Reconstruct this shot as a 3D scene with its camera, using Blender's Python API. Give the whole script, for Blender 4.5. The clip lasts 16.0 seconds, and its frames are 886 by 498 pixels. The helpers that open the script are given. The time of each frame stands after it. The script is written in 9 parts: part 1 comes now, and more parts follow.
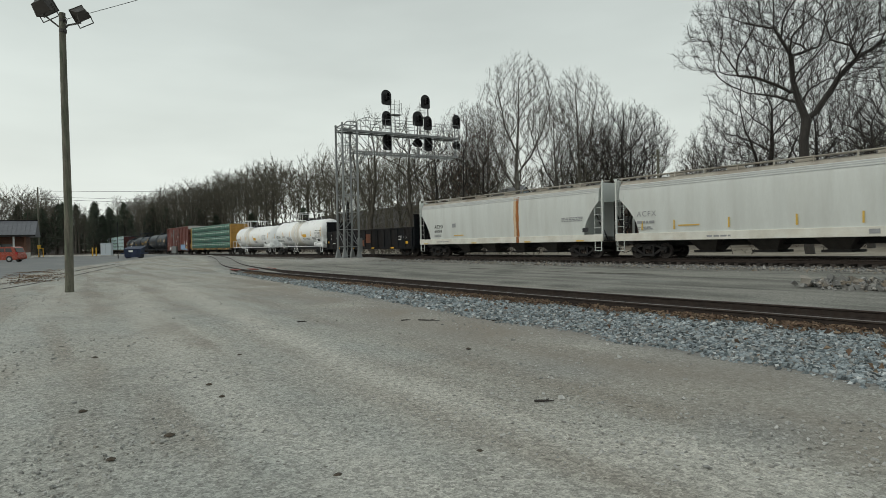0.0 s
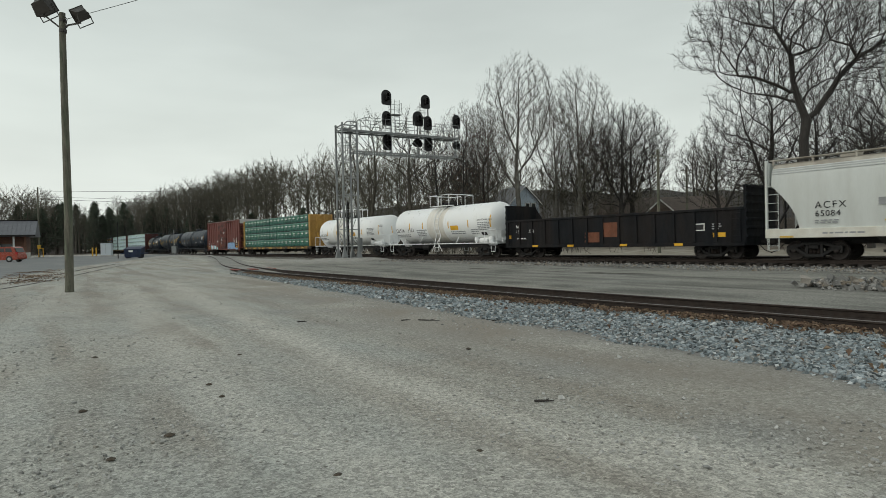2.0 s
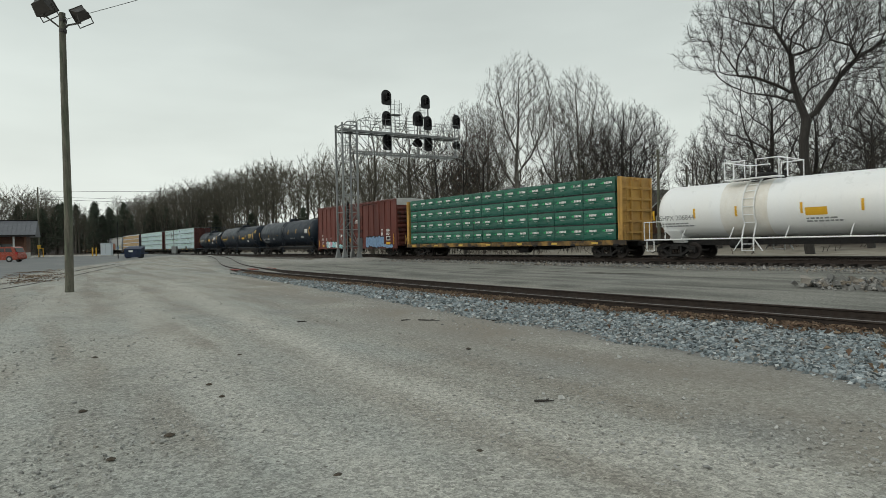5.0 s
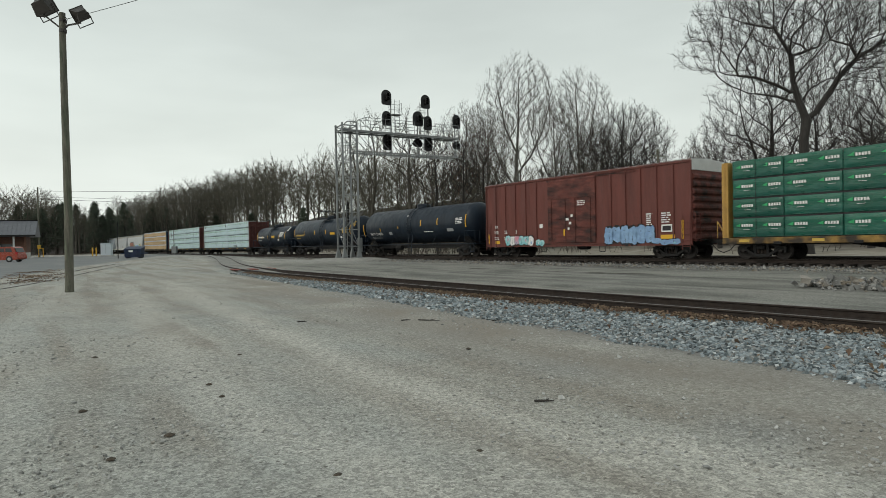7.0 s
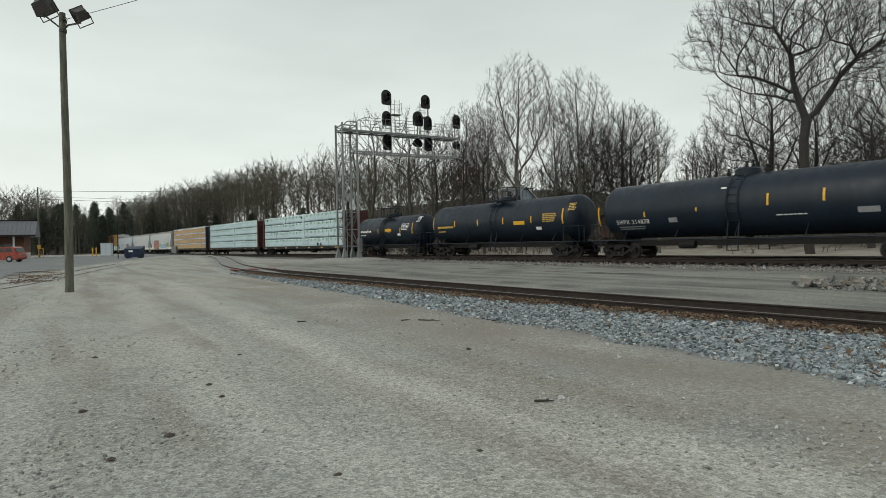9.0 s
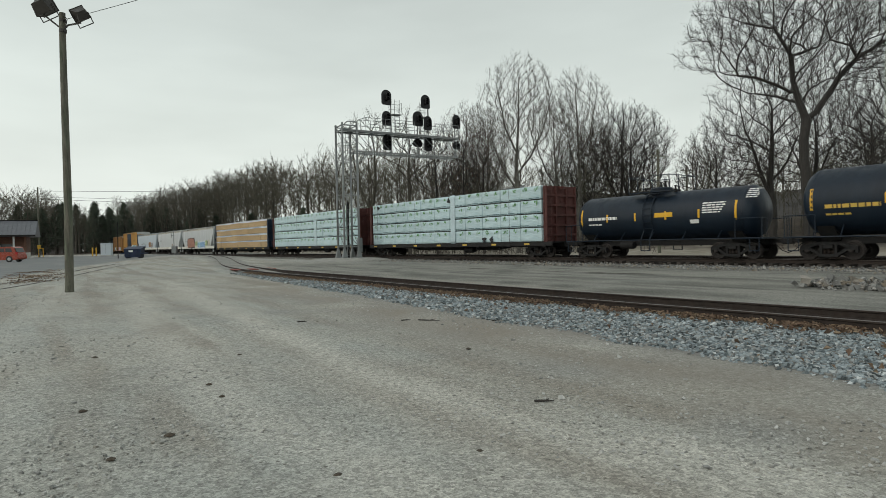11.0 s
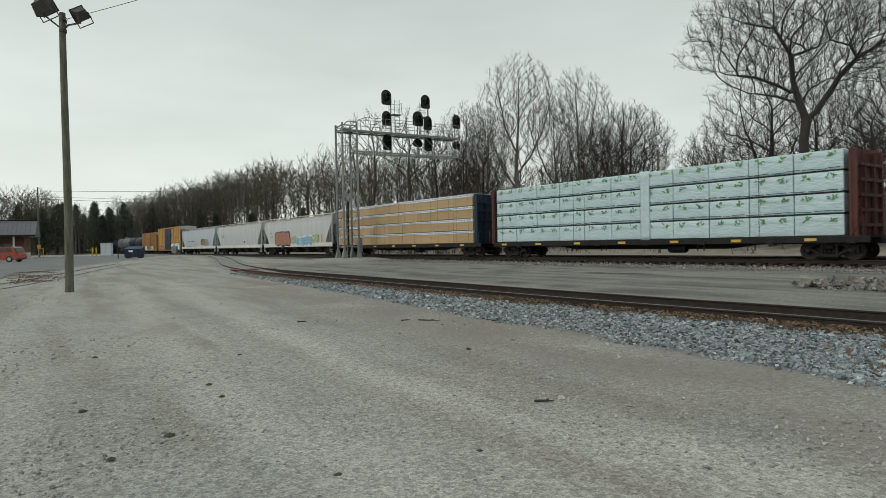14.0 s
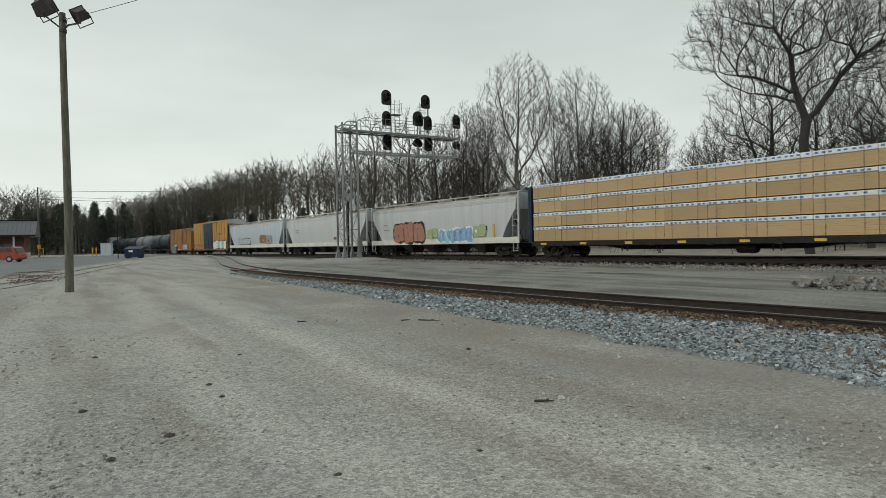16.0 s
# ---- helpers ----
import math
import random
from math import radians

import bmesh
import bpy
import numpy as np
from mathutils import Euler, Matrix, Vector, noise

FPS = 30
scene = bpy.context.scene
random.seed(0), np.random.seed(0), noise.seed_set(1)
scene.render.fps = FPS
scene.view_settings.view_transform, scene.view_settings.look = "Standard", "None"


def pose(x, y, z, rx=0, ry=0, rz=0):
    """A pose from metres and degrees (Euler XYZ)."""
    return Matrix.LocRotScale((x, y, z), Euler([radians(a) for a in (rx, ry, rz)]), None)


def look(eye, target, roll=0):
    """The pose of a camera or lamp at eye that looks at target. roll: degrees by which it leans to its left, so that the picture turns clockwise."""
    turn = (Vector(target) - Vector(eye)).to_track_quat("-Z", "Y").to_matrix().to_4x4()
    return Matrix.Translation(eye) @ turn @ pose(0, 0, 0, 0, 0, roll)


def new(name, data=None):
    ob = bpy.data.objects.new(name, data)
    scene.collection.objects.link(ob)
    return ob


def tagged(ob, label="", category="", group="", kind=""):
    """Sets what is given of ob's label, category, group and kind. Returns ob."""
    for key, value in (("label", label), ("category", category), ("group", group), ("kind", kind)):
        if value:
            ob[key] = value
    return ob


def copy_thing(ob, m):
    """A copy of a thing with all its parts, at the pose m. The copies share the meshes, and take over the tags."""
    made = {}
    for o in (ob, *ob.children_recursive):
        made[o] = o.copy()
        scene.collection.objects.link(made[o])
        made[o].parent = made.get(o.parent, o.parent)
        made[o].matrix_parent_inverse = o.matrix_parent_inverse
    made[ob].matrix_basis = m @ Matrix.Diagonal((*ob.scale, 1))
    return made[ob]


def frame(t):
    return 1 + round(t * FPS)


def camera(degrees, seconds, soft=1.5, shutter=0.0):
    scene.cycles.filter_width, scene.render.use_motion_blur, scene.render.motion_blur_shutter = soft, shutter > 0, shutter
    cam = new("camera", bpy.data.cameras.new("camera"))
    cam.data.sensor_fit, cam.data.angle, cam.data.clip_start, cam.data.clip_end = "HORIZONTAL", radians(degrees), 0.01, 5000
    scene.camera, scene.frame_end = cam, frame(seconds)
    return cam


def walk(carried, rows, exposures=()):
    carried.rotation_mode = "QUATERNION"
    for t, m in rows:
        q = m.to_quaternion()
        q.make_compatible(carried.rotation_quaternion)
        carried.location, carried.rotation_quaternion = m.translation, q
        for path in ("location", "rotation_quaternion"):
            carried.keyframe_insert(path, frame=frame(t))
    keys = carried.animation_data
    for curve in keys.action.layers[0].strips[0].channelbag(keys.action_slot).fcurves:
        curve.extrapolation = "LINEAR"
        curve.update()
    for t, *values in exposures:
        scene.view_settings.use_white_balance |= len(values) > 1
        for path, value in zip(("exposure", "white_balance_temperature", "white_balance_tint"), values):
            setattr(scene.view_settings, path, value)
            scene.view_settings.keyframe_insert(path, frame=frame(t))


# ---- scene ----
import collections

EYE = 1.6
cam = camera(72.2, 16.0, soft=0.85, shutter=0.1)
CAM = Matrix.Translation((0, 0, EYE)) @ pose(0, 0, 0, 90 - 0.53, 0, 0) @ pose(0, 0, 0, 0, 0, -1.146)
walk(cam, [(0, CAM), (16.0, CAM)], exposures=[(0, 0.2), (3.5, 0.2), (6.5, 0.27), (9.0, 0.33), (12.0, 0.24), (16.0, 0.24)])

# ---- the railway line in plan: near side of the cars, arc length s grows away from the camera ----
SPEED = 14.375
RAIL = 0.53
_S = np.arange(-160.0, 640.0, 0.5)
_TH = 0.62995 + 2.107e-4 * _S - 0.969e-6 * _S ** 2
_X = np.cumsum(-np.sin(_TH) * 0.5)
_Y = np.cumsum(np.cos(_TH) * 0.5)
_I0 = int(np.argmin(abs(_S)))
_X += 13.909 - _X[_I0]
_Y += 30.0 - _Y[_I0]


def line_at(s, off=0.0):
    """Place and heading of the main line; off is metres beyond the near side of the cars."""
    th = float(np.interp(s, _S, _TH))
    x = float(np.interp(s, _S, _X)) + off * math.cos(th)
    y = float(np.interp(s, _S, _Y)) + off * math.sin(th)
    return x, y, th


def smooth(a, b, v):
    t = np.clip((v - a) / (b - a), 0, 1)
    return t * t * (3 - 2 * t)


SIDING = np.array([(40.0, -34.0), (24.6, -13.9), (11.2, 3.9), (7.35, 9.9), (3.5, 15.05), (-3.7, 25.55), (-10.75, 36.4), (-16.6, 48.0), (-24.6, 68.0), (-33.0, 87.0), (-45.0, 108.0)])


def path_resample(pts, step):
    pts = np.asarray(pts, float)
    # Catmull-Rom
    out = []
    for i in range(len(pts) - 1):
        p0, p1, p2, p3 = pts[max(i - 1, 0)], pts[i], pts[i + 1], pts[min(i + 2, len(pts) - 1)]
        n = max(2, int(np.linalg.norm(p2 - p1) / step))
        for k in range(n):
            t = k / n
            out.append(0.5 * ((2 * p1) + (p2 - p0) * t + (2 * p0 - 5 * p1 + 4 * p2 - p3) * t * t + (3 * p1 - p0 - 3 * p2 + p3) * t ** 3))
    out.append(pts[-1])
    return np.array(out)


SIDING_C = path_resample(SIDING, 0.6)
OLD_C = path_resample([(-10.0, -20.0), (-16.0, 10.0), (-20.3, 27.5), (-28.5, 50.0), (-34.5, 70.0), (-42.0, 96.0)], 1.0)


def dist_to(path, x, y):
    """Signed distance to a path (positive on the far side from the lot) and how far along."""
    x, y = np.asarray(x, float), np.asarray(y, float)
    best = np.full(x.shape, 1e9)
    sign = np.zeros(x.shape)
    for a, b in zip(path[:-1], path[1:]):
        d = b - a
        L2 = d @ d
        t = np.clip(((x - a[0]) * d[0] + (y - a[1]) * d[1]) / L2, 0, 1)
        ex, ey = x - a[0] - t * d[0], y - a[1] - t * d[1]
        q = np.hypot(ex, ey)
        m = q < best
        best = np.where(m, q, best)
        sign = np.where(m, np.sign(d[1] * ex - d[0] * ey), sign)
    return best * sign


TYRES = path_resample([(-20.0, 41.5), (-14.1, 30.7), (-6.4, 16.9), (-2.83, 10.6), (-1.53, 8.5), (-0.66, 7.15), (0.0, 6.4), (1.6, 4.6), (5.0, 1.0)], 1.0)
MAIN_C = np.array([line_at(s, 1.5)[:2] for s in np.arange(-80, 500, 6)])
SIDING_Z = 0.25


def siding_top(y):
    """Rail-head height of the siding, which climbs to the main line."""
    return SIDING_Z + (RAIL - SIDING_Z) * smooth(36, 95, y)


def base_z(x, y):
    """Gentle shape of the lot and the land behind."""
    z = 0.55 * smooth(30, 110, y)
    dm = dist_to(MAIN_C, x, y)
    z = z + (0.22 - z) * 0.9 * smooth(-26, -8, dm) * (1 - smooth(6, 20, dm)) * (1 - smooth(60, 90, y))
    z = z + 3.8 * smooth(20, 58, dm) * (1 - 0.6 * smooth(100, 150, y))
    return z


def ground_z(x, y):
    x, y = np.asarray(x, float), np.asarray(y, float)
    z = base_z(x, y)
    dm = np.abs(dist_to(MAIN_C, x, y))
    bed = RAIL - 0.29
    z = z + (bed - z) * (1 - smooth(1.9, 3.6, dm))
    ds = np.abs(dist_to(SIDING_C, x, y))
    bed2 = siding_top(y) - 0.19 + 0.11 * smooth(34, 42, y)
    w = (1 - smooth(1.3, 2.4, ds)) * (1 - smooth(84, 94, y))
    return z + (bed2 - z) * w


_GX, _GY = np.arange(-210.0, 130.0, 0.8), np.arange(-4.0, 340.0, 0.8)
_GZ = ground_z(*np.meshgrid(_GX, _GY)).tolist()


def gz(x, y):
    """Ground height at one place, from a table."""
    u, v = (x + 210.0) / 0.8, (y + 4.0) / 0.8
    i, j = int(u), int(v)
    if u < 0 or v < 0 or i >= len(_GX) - 1 or j >= len(_GY) - 1:
        return float(ground_z(np.array([x]), np.array([y]))[0])
    u, v = u - i, v - j
    a, b = _GZ[j], _GZ[j + 1]
    return (a[i] * (1 - u) + a[i + 1] * u) * (1 - v) + (b[i] * (1 - u) + b[i + 1] * u) * v


# ---- mesh gathering ----
class Mesh:
    """Gathers vertices and faces for one part."""

    def __init__(self):
        self.v, self.f, self.mi = [], [], []
        self.cur = 0

    def add(self, verts, faces, m=None):
        n = len(self.v)
        self.v += [tuple(m @ Vector(p)) for p in verts] if m is not None else [tuple(p) for p in verts]
        self.f += [tuple(i + n for i in f) for f in faces]
        self.mi += [self.cur] * len(faces)
        return self

    def box(self, x0, x1, y0, y1, z0, z1, m=None, bev=0.0):
        if bev <= 0:
            v = [(x0, y0, z0), (x1, y0, z0), (x1, y1, z0), (x0, y1, z0), (x0, y0, z1), (x1, y0, z1), (x1, y1, z1), (x0, y1, z1)]
            return self.add(v, [(3, 2, 1, 0), (4, 5, 6, 7), (0, 1, 5, 4), (1, 2, 6, 5), (2, 3, 7, 6), (3, 0, 4, 7)], m)
        b = bev
        prof = [(x0 + b, y0), (x1 - b, y0), (x1, y0 + b), (x1, y1 - b), (x1 - b, y1), (x0 + b, y1), (x0, y1 - b), (x0, y0 + b)]
        ins = [(x0 + 2 * b, y0 + b), (x1 - 2 * b, y0 + b), (x1 - b, y0 + 2 * b), (x1 - b, y1 - 2 * b), (x1 - 2 * b, y1 - b), (x0 + 2 * b, y1 - b), (x0 + b, y1 - 2 * b), (x0 + b, y0 + 2 * b)]
        v = [(p[0], p[1], z0) for p in ins] + [(p[0], p[1], z0 + b) for p in prof] + [(p[0], p[1], z1 - b) for p in prof] + [(p[0], p[1], z1) for p in ins]
        f = [tuple(range(7, -1, -1)), tuple(range(24, 32))]
        for k in range(3):
            for i in range(8):
                j = (i + 1) % 8
                f.append((8 * k + i, 8 * k + j, 8 * k + 8 + j, 8 * k + 8 + i))
        return self.add(v, f, m)

    def prism(self, poly, a, b, axis="y", m=None):
        """A closed outline carried from a to b along an axis; outline gives the other two coordinates."""
        n = len(poly)

        def at(p, t):
            return {"y": (p[0], t, p[1]), "x": (t, p[0], p[1]), "z": (p[0], p[1], t)}[axis]
        v = [at(p, a) for p in poly] + [at(p, b) for p in poly]
        f = [tuple(range(n - 1, -1, -1)), tuple(range(n, 2 * n))] + [(i, (i + 1) % n, n + (i + 1) % n, n + i) for i in range(n)]
        return self.add(v, f, m)

    def tube(self, p, q, r, n=8, r2=None, caps=True):
        p, q = Vector(p), Vector(q)
        d = q - p
        if d.length < 1e-6:
            return self
        r2 = r if r2 is None else r2
        a = d.orthogonal().normalized()
        b = d.normalized().cross(a)
        v = []
        for c, rr in ((p, r), (q, r2)):
            v += [c + a * (rr * math.cos(2 * math.pi * i / n)) + b * (rr * math.sin(2 * math.pi * i / n)) for i in range(n)]
        f = [(i, (i + 1) % n, n + (i + 1) % n, n + i) for i in range(n)]
        if caps:
            f += [tuple(range(n - 1, -1, -1)), tuple(range(n, 2 * n))]
        return self.add(v, f)

    def pipe(self, pts, r, n=6):
        for a, b in zip(pts[:-1], pts[1:]):
            self.tube(a, b, r, n)
        return self

    def lathe(self, prof, axis="z", n=24, m=None, close=False):
        """prof: (radius, along) turned round an axis."""
        v, f = [], []
        for r, t in prof:
            for i in range(n):
                c, s = r * math.cos(2 * math.pi * i / n), r * math.sin(2 * math.pi * i / n)
                v.append({"z": (c, s, t), "x": (t, c, s), "y": (s, t, c)}[axis])
        for k in range(len(prof) - 1):
            for i in range(n):
                j = (i + 1) % n
                f.append((k * n + i, k * n + j, (k + 1) * n + j, (k + 1) * n + i))
        f.append(tuple(range(n - 1, -1, -1)))
        f.append(tuple(range((len(prof) - 1) * n, len(prof) * n)))
        return self.add(v, f, m)

    def data(self, name, mats, shade=False):
        me = bpy.data.meshes.new(name)
        me.from_pydata(self.v, [], self.f)
        for mt in (mats if isinstance(mats, (list, tuple)) else [mats]):
            me.materials.append(mt)
        if any(self.mi):
            me.polygons.foreach_set("material_index", self.mi)
        if shade:
            me.polygons.foreach_set("use_smooth", [True] * len(me.polygons))
            me.set_sharp_from_angle(angle=radians(38))
        me.update()
        return me


def fix_normals(me):
    bm = bmesh.new()
    bm.from_mesh(me)
    bmesh.ops.recalc_face_normals(bm, faces=bm.faces)
    bm.to_mesh(me)
    bm.free()


def part(name, mesh, mat, parent=None, label="", shade=False, m=None):
    me = mesh.data(name, mat, shade)
    fix_normals(me)
    ob = new(name, me)
    if parent is not None:
        ob.parent = parent
    if m is not None:
        ob.matrix_basis = m
    if label:
        tagged(ob, label=label)
    return ob


def share(name, me, parent, m):
    ob = new(name, me)
    ob.parent = parent
    ob.matrix_basis = m
    return ob


# ---- sky and sun ----
SUN_EL, SUN_AZ = 24.0, 250.0
world = bpy.data.worlds.new("overcast_sky")
scene.world = world
world.use_nodes = True


def build_world():
    nt = world.node_tree
    nt.nodes.clear()
    N, L = nt.nodes.new, nt.links.new
    out, bg = N("ShaderNodeOutputWorld"), N("ShaderNodeBackground")
    sky = N("ShaderNodeTexSky")
    sky.sky_type, sky.sun_disc = "NISHITA", False
    sky.sun_elevation, sky.sun_rotation = radians(SUN_EL), radians(SUN_AZ)
    sky.dust_density, sky.air_density = 5.0, 1.0
    tc = N("ShaderNodeTexCoord")
    sep = N("ShaderNodeSeparateXYZ")
    L(tc.outputs["Generated"], sep.inputs[0])
    # cloud deck: darker overhead bands, pale towards the horizon
    ramp = N("ShaderNodeValToRGB")
    e = ramp.color_ramp.elements
    e[0].position, e[0].color = 0.0, (0.665, 0.70, 0.66, 1)
    e[1].position, e[1].color = 1.0, (0.42, 0.46, 0.46, 1)
    for p, c in ((0.06, (0.69, 0.735, 0.69, 1)), (0.18, (0.615, 0.665, 0.625, 1)), (0.30, (0.54, 0.59, 0.56, 1)), (0.5, (0.48, 0.525, 0.505, 1))):
        k = e.new(p)
        k.color = c
    L(sep.outputs["Z"], ramp.inputs[0])
    mp = N("ShaderNodeMapping")
    mp.inputs["Scale"].default_value = (1.6, 1.6, 6.0)
    L(tc.outputs["Generated"], mp.inputs[0])
    nz = N("ShaderNodeTexNoise")
    nz.inputs["Scale"].default_value, nz.inputs["Detail"].default_value, nz.inputs["Roughness"].default_value = 1.5, 4.0, 0.5
    L(mp.outputs[0], nz.inputs["Vector"])
    nr = N("ShaderNodeMapRange")
    nr.inputs["From Min"].default_value, nr.inputs["From Max"].default_value = 0.3, 0.7
    nr.inputs["To Min"].default_value, nr.inputs["To Max"].default_value = 0.92, 1.08
    L(nz.outputs["Fac"], nr.inputs["Value"])
    mul = N("ShaderNodeMixRGB")
    mul.blend_type, mul.inputs[0].default_value = "MULTIPLY", 1.0
    L(ramp.outputs[0], mul.inputs[1])
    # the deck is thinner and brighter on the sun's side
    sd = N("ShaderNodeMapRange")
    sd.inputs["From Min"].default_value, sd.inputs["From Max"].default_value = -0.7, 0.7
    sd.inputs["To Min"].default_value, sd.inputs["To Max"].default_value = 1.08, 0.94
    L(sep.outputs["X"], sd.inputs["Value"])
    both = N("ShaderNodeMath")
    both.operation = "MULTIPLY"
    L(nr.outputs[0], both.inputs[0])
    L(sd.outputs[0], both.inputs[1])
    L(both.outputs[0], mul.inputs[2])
    # a little of the clear sky shows through
    sc = N("ShaderNodeMixRGB")
    sc.blend_type, sc.inputs[0].default_value = "MULTIPLY", 1.0
    sc.inputs[2].default_value = (0.1, 0.1, 0.1, 1)
    L(sky.outputs[0], sc.inputs[1])
    mix = N("ShaderNodeMixRGB")
    mix.inputs[0].default_value = 0.06
    L(mul.outputs[0], mix.inputs[1])
    L(sc.outputs[0], mix.inputs[2])
    L(mix.outputs[0], bg.inputs[0])
    bg.inputs[1].default_value = 1.0
    L(bg.outputs[0], out.inputs[0])


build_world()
sun = new("sun", bpy.data.lights.new("sun", "SUN"))
sun.data.energy, sun.data.angle, sun.data.color = 0.6, radians(25), (1.0, 0.95, 0.88)
sun.matrix_basis = look((-30, 10, 30), (0, 30, 0))


# ---- materials ----
def mat(name, color, rough=0.7, metal=0.0, var=0.15, scale=3.0, fine=60.0, bump=0.0, bscale=None, tint=None, tfac=0.5, tscale=0.6, stretch=(1, 1, 1), rnd=0.0, spec=0.5):
    """A weathered surface: base colour varied at two scales, a second tone in patches, fine relief."""
    m = bpy.data.materials.new(name)
    m.use_nodes = True
    nt = m.node_tree
    b = nt.nodes["Principled BSDF"]
    N, L = nt.nodes.new, nt.links.new
    b.inputs["Roughness"].default_value, b.inputs["Metallic"].default_value = rough, metal
    b.inputs["Specular IOR Level"].default_value = spec
    tc = N("ShaderNodeTexCoord")
    mp = N("ShaderNodeMapping")
    mp.inputs["Scale"].default_value = stretch
    L(tc.outputs["Object"], mp.inputs[0])

    def nz(s, detail=5.0):
        n = N("ShaderNodeTexNoise")
        n.inputs["Scale"].default_value, n.inputs["Detail"].default_value, n.inputs["Roughness"].default_value = s, detail, 0.6
        L(mp.outputs[0], n.inputs["Vector"])
        return n.outputs["Fac"]

    def rng(src, a, bb, lo=0.3, hi=0.7):
        r = N("ShaderNodeMapRange")
        r.inputs["From Min"].default_value, r.inputs["From Max"].default_value = lo, hi
        r.inputs["To Min"].default_value, r.inputs["To Max"].default_value = a, bb
        L(src, r.inputs["Value"])
        return r.outputs[0]

    col = N("ShaderNodeRGB")
    col.outputs[0].default_value = (*color, 1)
    c = col.outputs[0]
    if tint is not None:
        mx = N("ShaderNodeMixRGB")
        mx.inputs[2].default_value = (*tint, 1)
        L(rng(nz(tscale), 0.0, tfac, 0.42, 0.66), mx.inputs[0])
        L(c, mx.inputs[1])
        c = mx.outputs[0]
    for s, a in ((scale, var), (fine, var * 0.7)):
        mx = N("ShaderNodeMixRGB")
        mx.blend_type, mx.inputs[0].default_value = "MULTIPLY", 1.0
        L(c, mx.inputs[1])
        L(rng(nz(s), 1 - a, 1 + a), mx.inputs[2])
        c = mx.outputs[0]
    if rnd > 0:
        oi = N("ShaderNodeObjectInfo")
        mx = N("ShaderNodeMixRGB")
        mx.blend_type, mx.inputs[0].default_value = "MULTIPLY", 1.0
        L(c, mx.inputs[1])
        L(rng(oi.outputs["Random"], 1 - rnd, 1 + rnd, 0, 1), mx.inputs[2])
        c = mx.outputs[0]
    L(c, b.inputs["Base Color"])
    rr = rng(nz(scale * 2.3), max(rough - 0.12, 0.05), min(rough + 0.12, 1))
    L(rr, b.inputs["Roughness"])
    if bump > 0:
        bp = N("ShaderNodeBump")
        bp.inputs["Strength"].default_value, bp.inputs["Distance"].default_value = 0.8, bump
        L(nz(bscale or fine), bp.inputs["Height"])
        L(bp.outputs[0], b.inputs["Normal"])
    return m


M_RAILTOP = mat("worn_rail_steel", (0.17, 0.15, 0.14), 0.45, 0.7, 0.2)
M_RAIL = mat("rusty_rail", (0.026, 0.018, 0.014), 0.85, 0.0, 0.25, 4, 80, 0.002)
M_TIE = mat("old_timber_tie", (0.05, 0.042, 0.036), 0.9, 0.0, 0.3, 3, 50, 0.006, stretch=(1, 6, 6), rnd=0.3)
M_GALV = mat("galvanised_steel", (0.215, 0.225, 0.225), 0.5, 0.35, 0.15, 2, 40)
M_POLE = mat("weathered_pole_timber", (0.135, 0.125, 0.10), 0.9, 0, 0.42, 3, 26, 0.012, stretch=(5, 5, 0.6), tint=(0.085, 0.105, 0.07), tfac=0.9, tscale=1.2)
M_BLACKSIG = mat("signal_black", (0.012, 0.012, 0.013), 0.55)
M_CONC = mat("pale_concrete", (0.42, 0.41, 0.38), 0.9, 0, 0.15, 2, 40, 0.004)


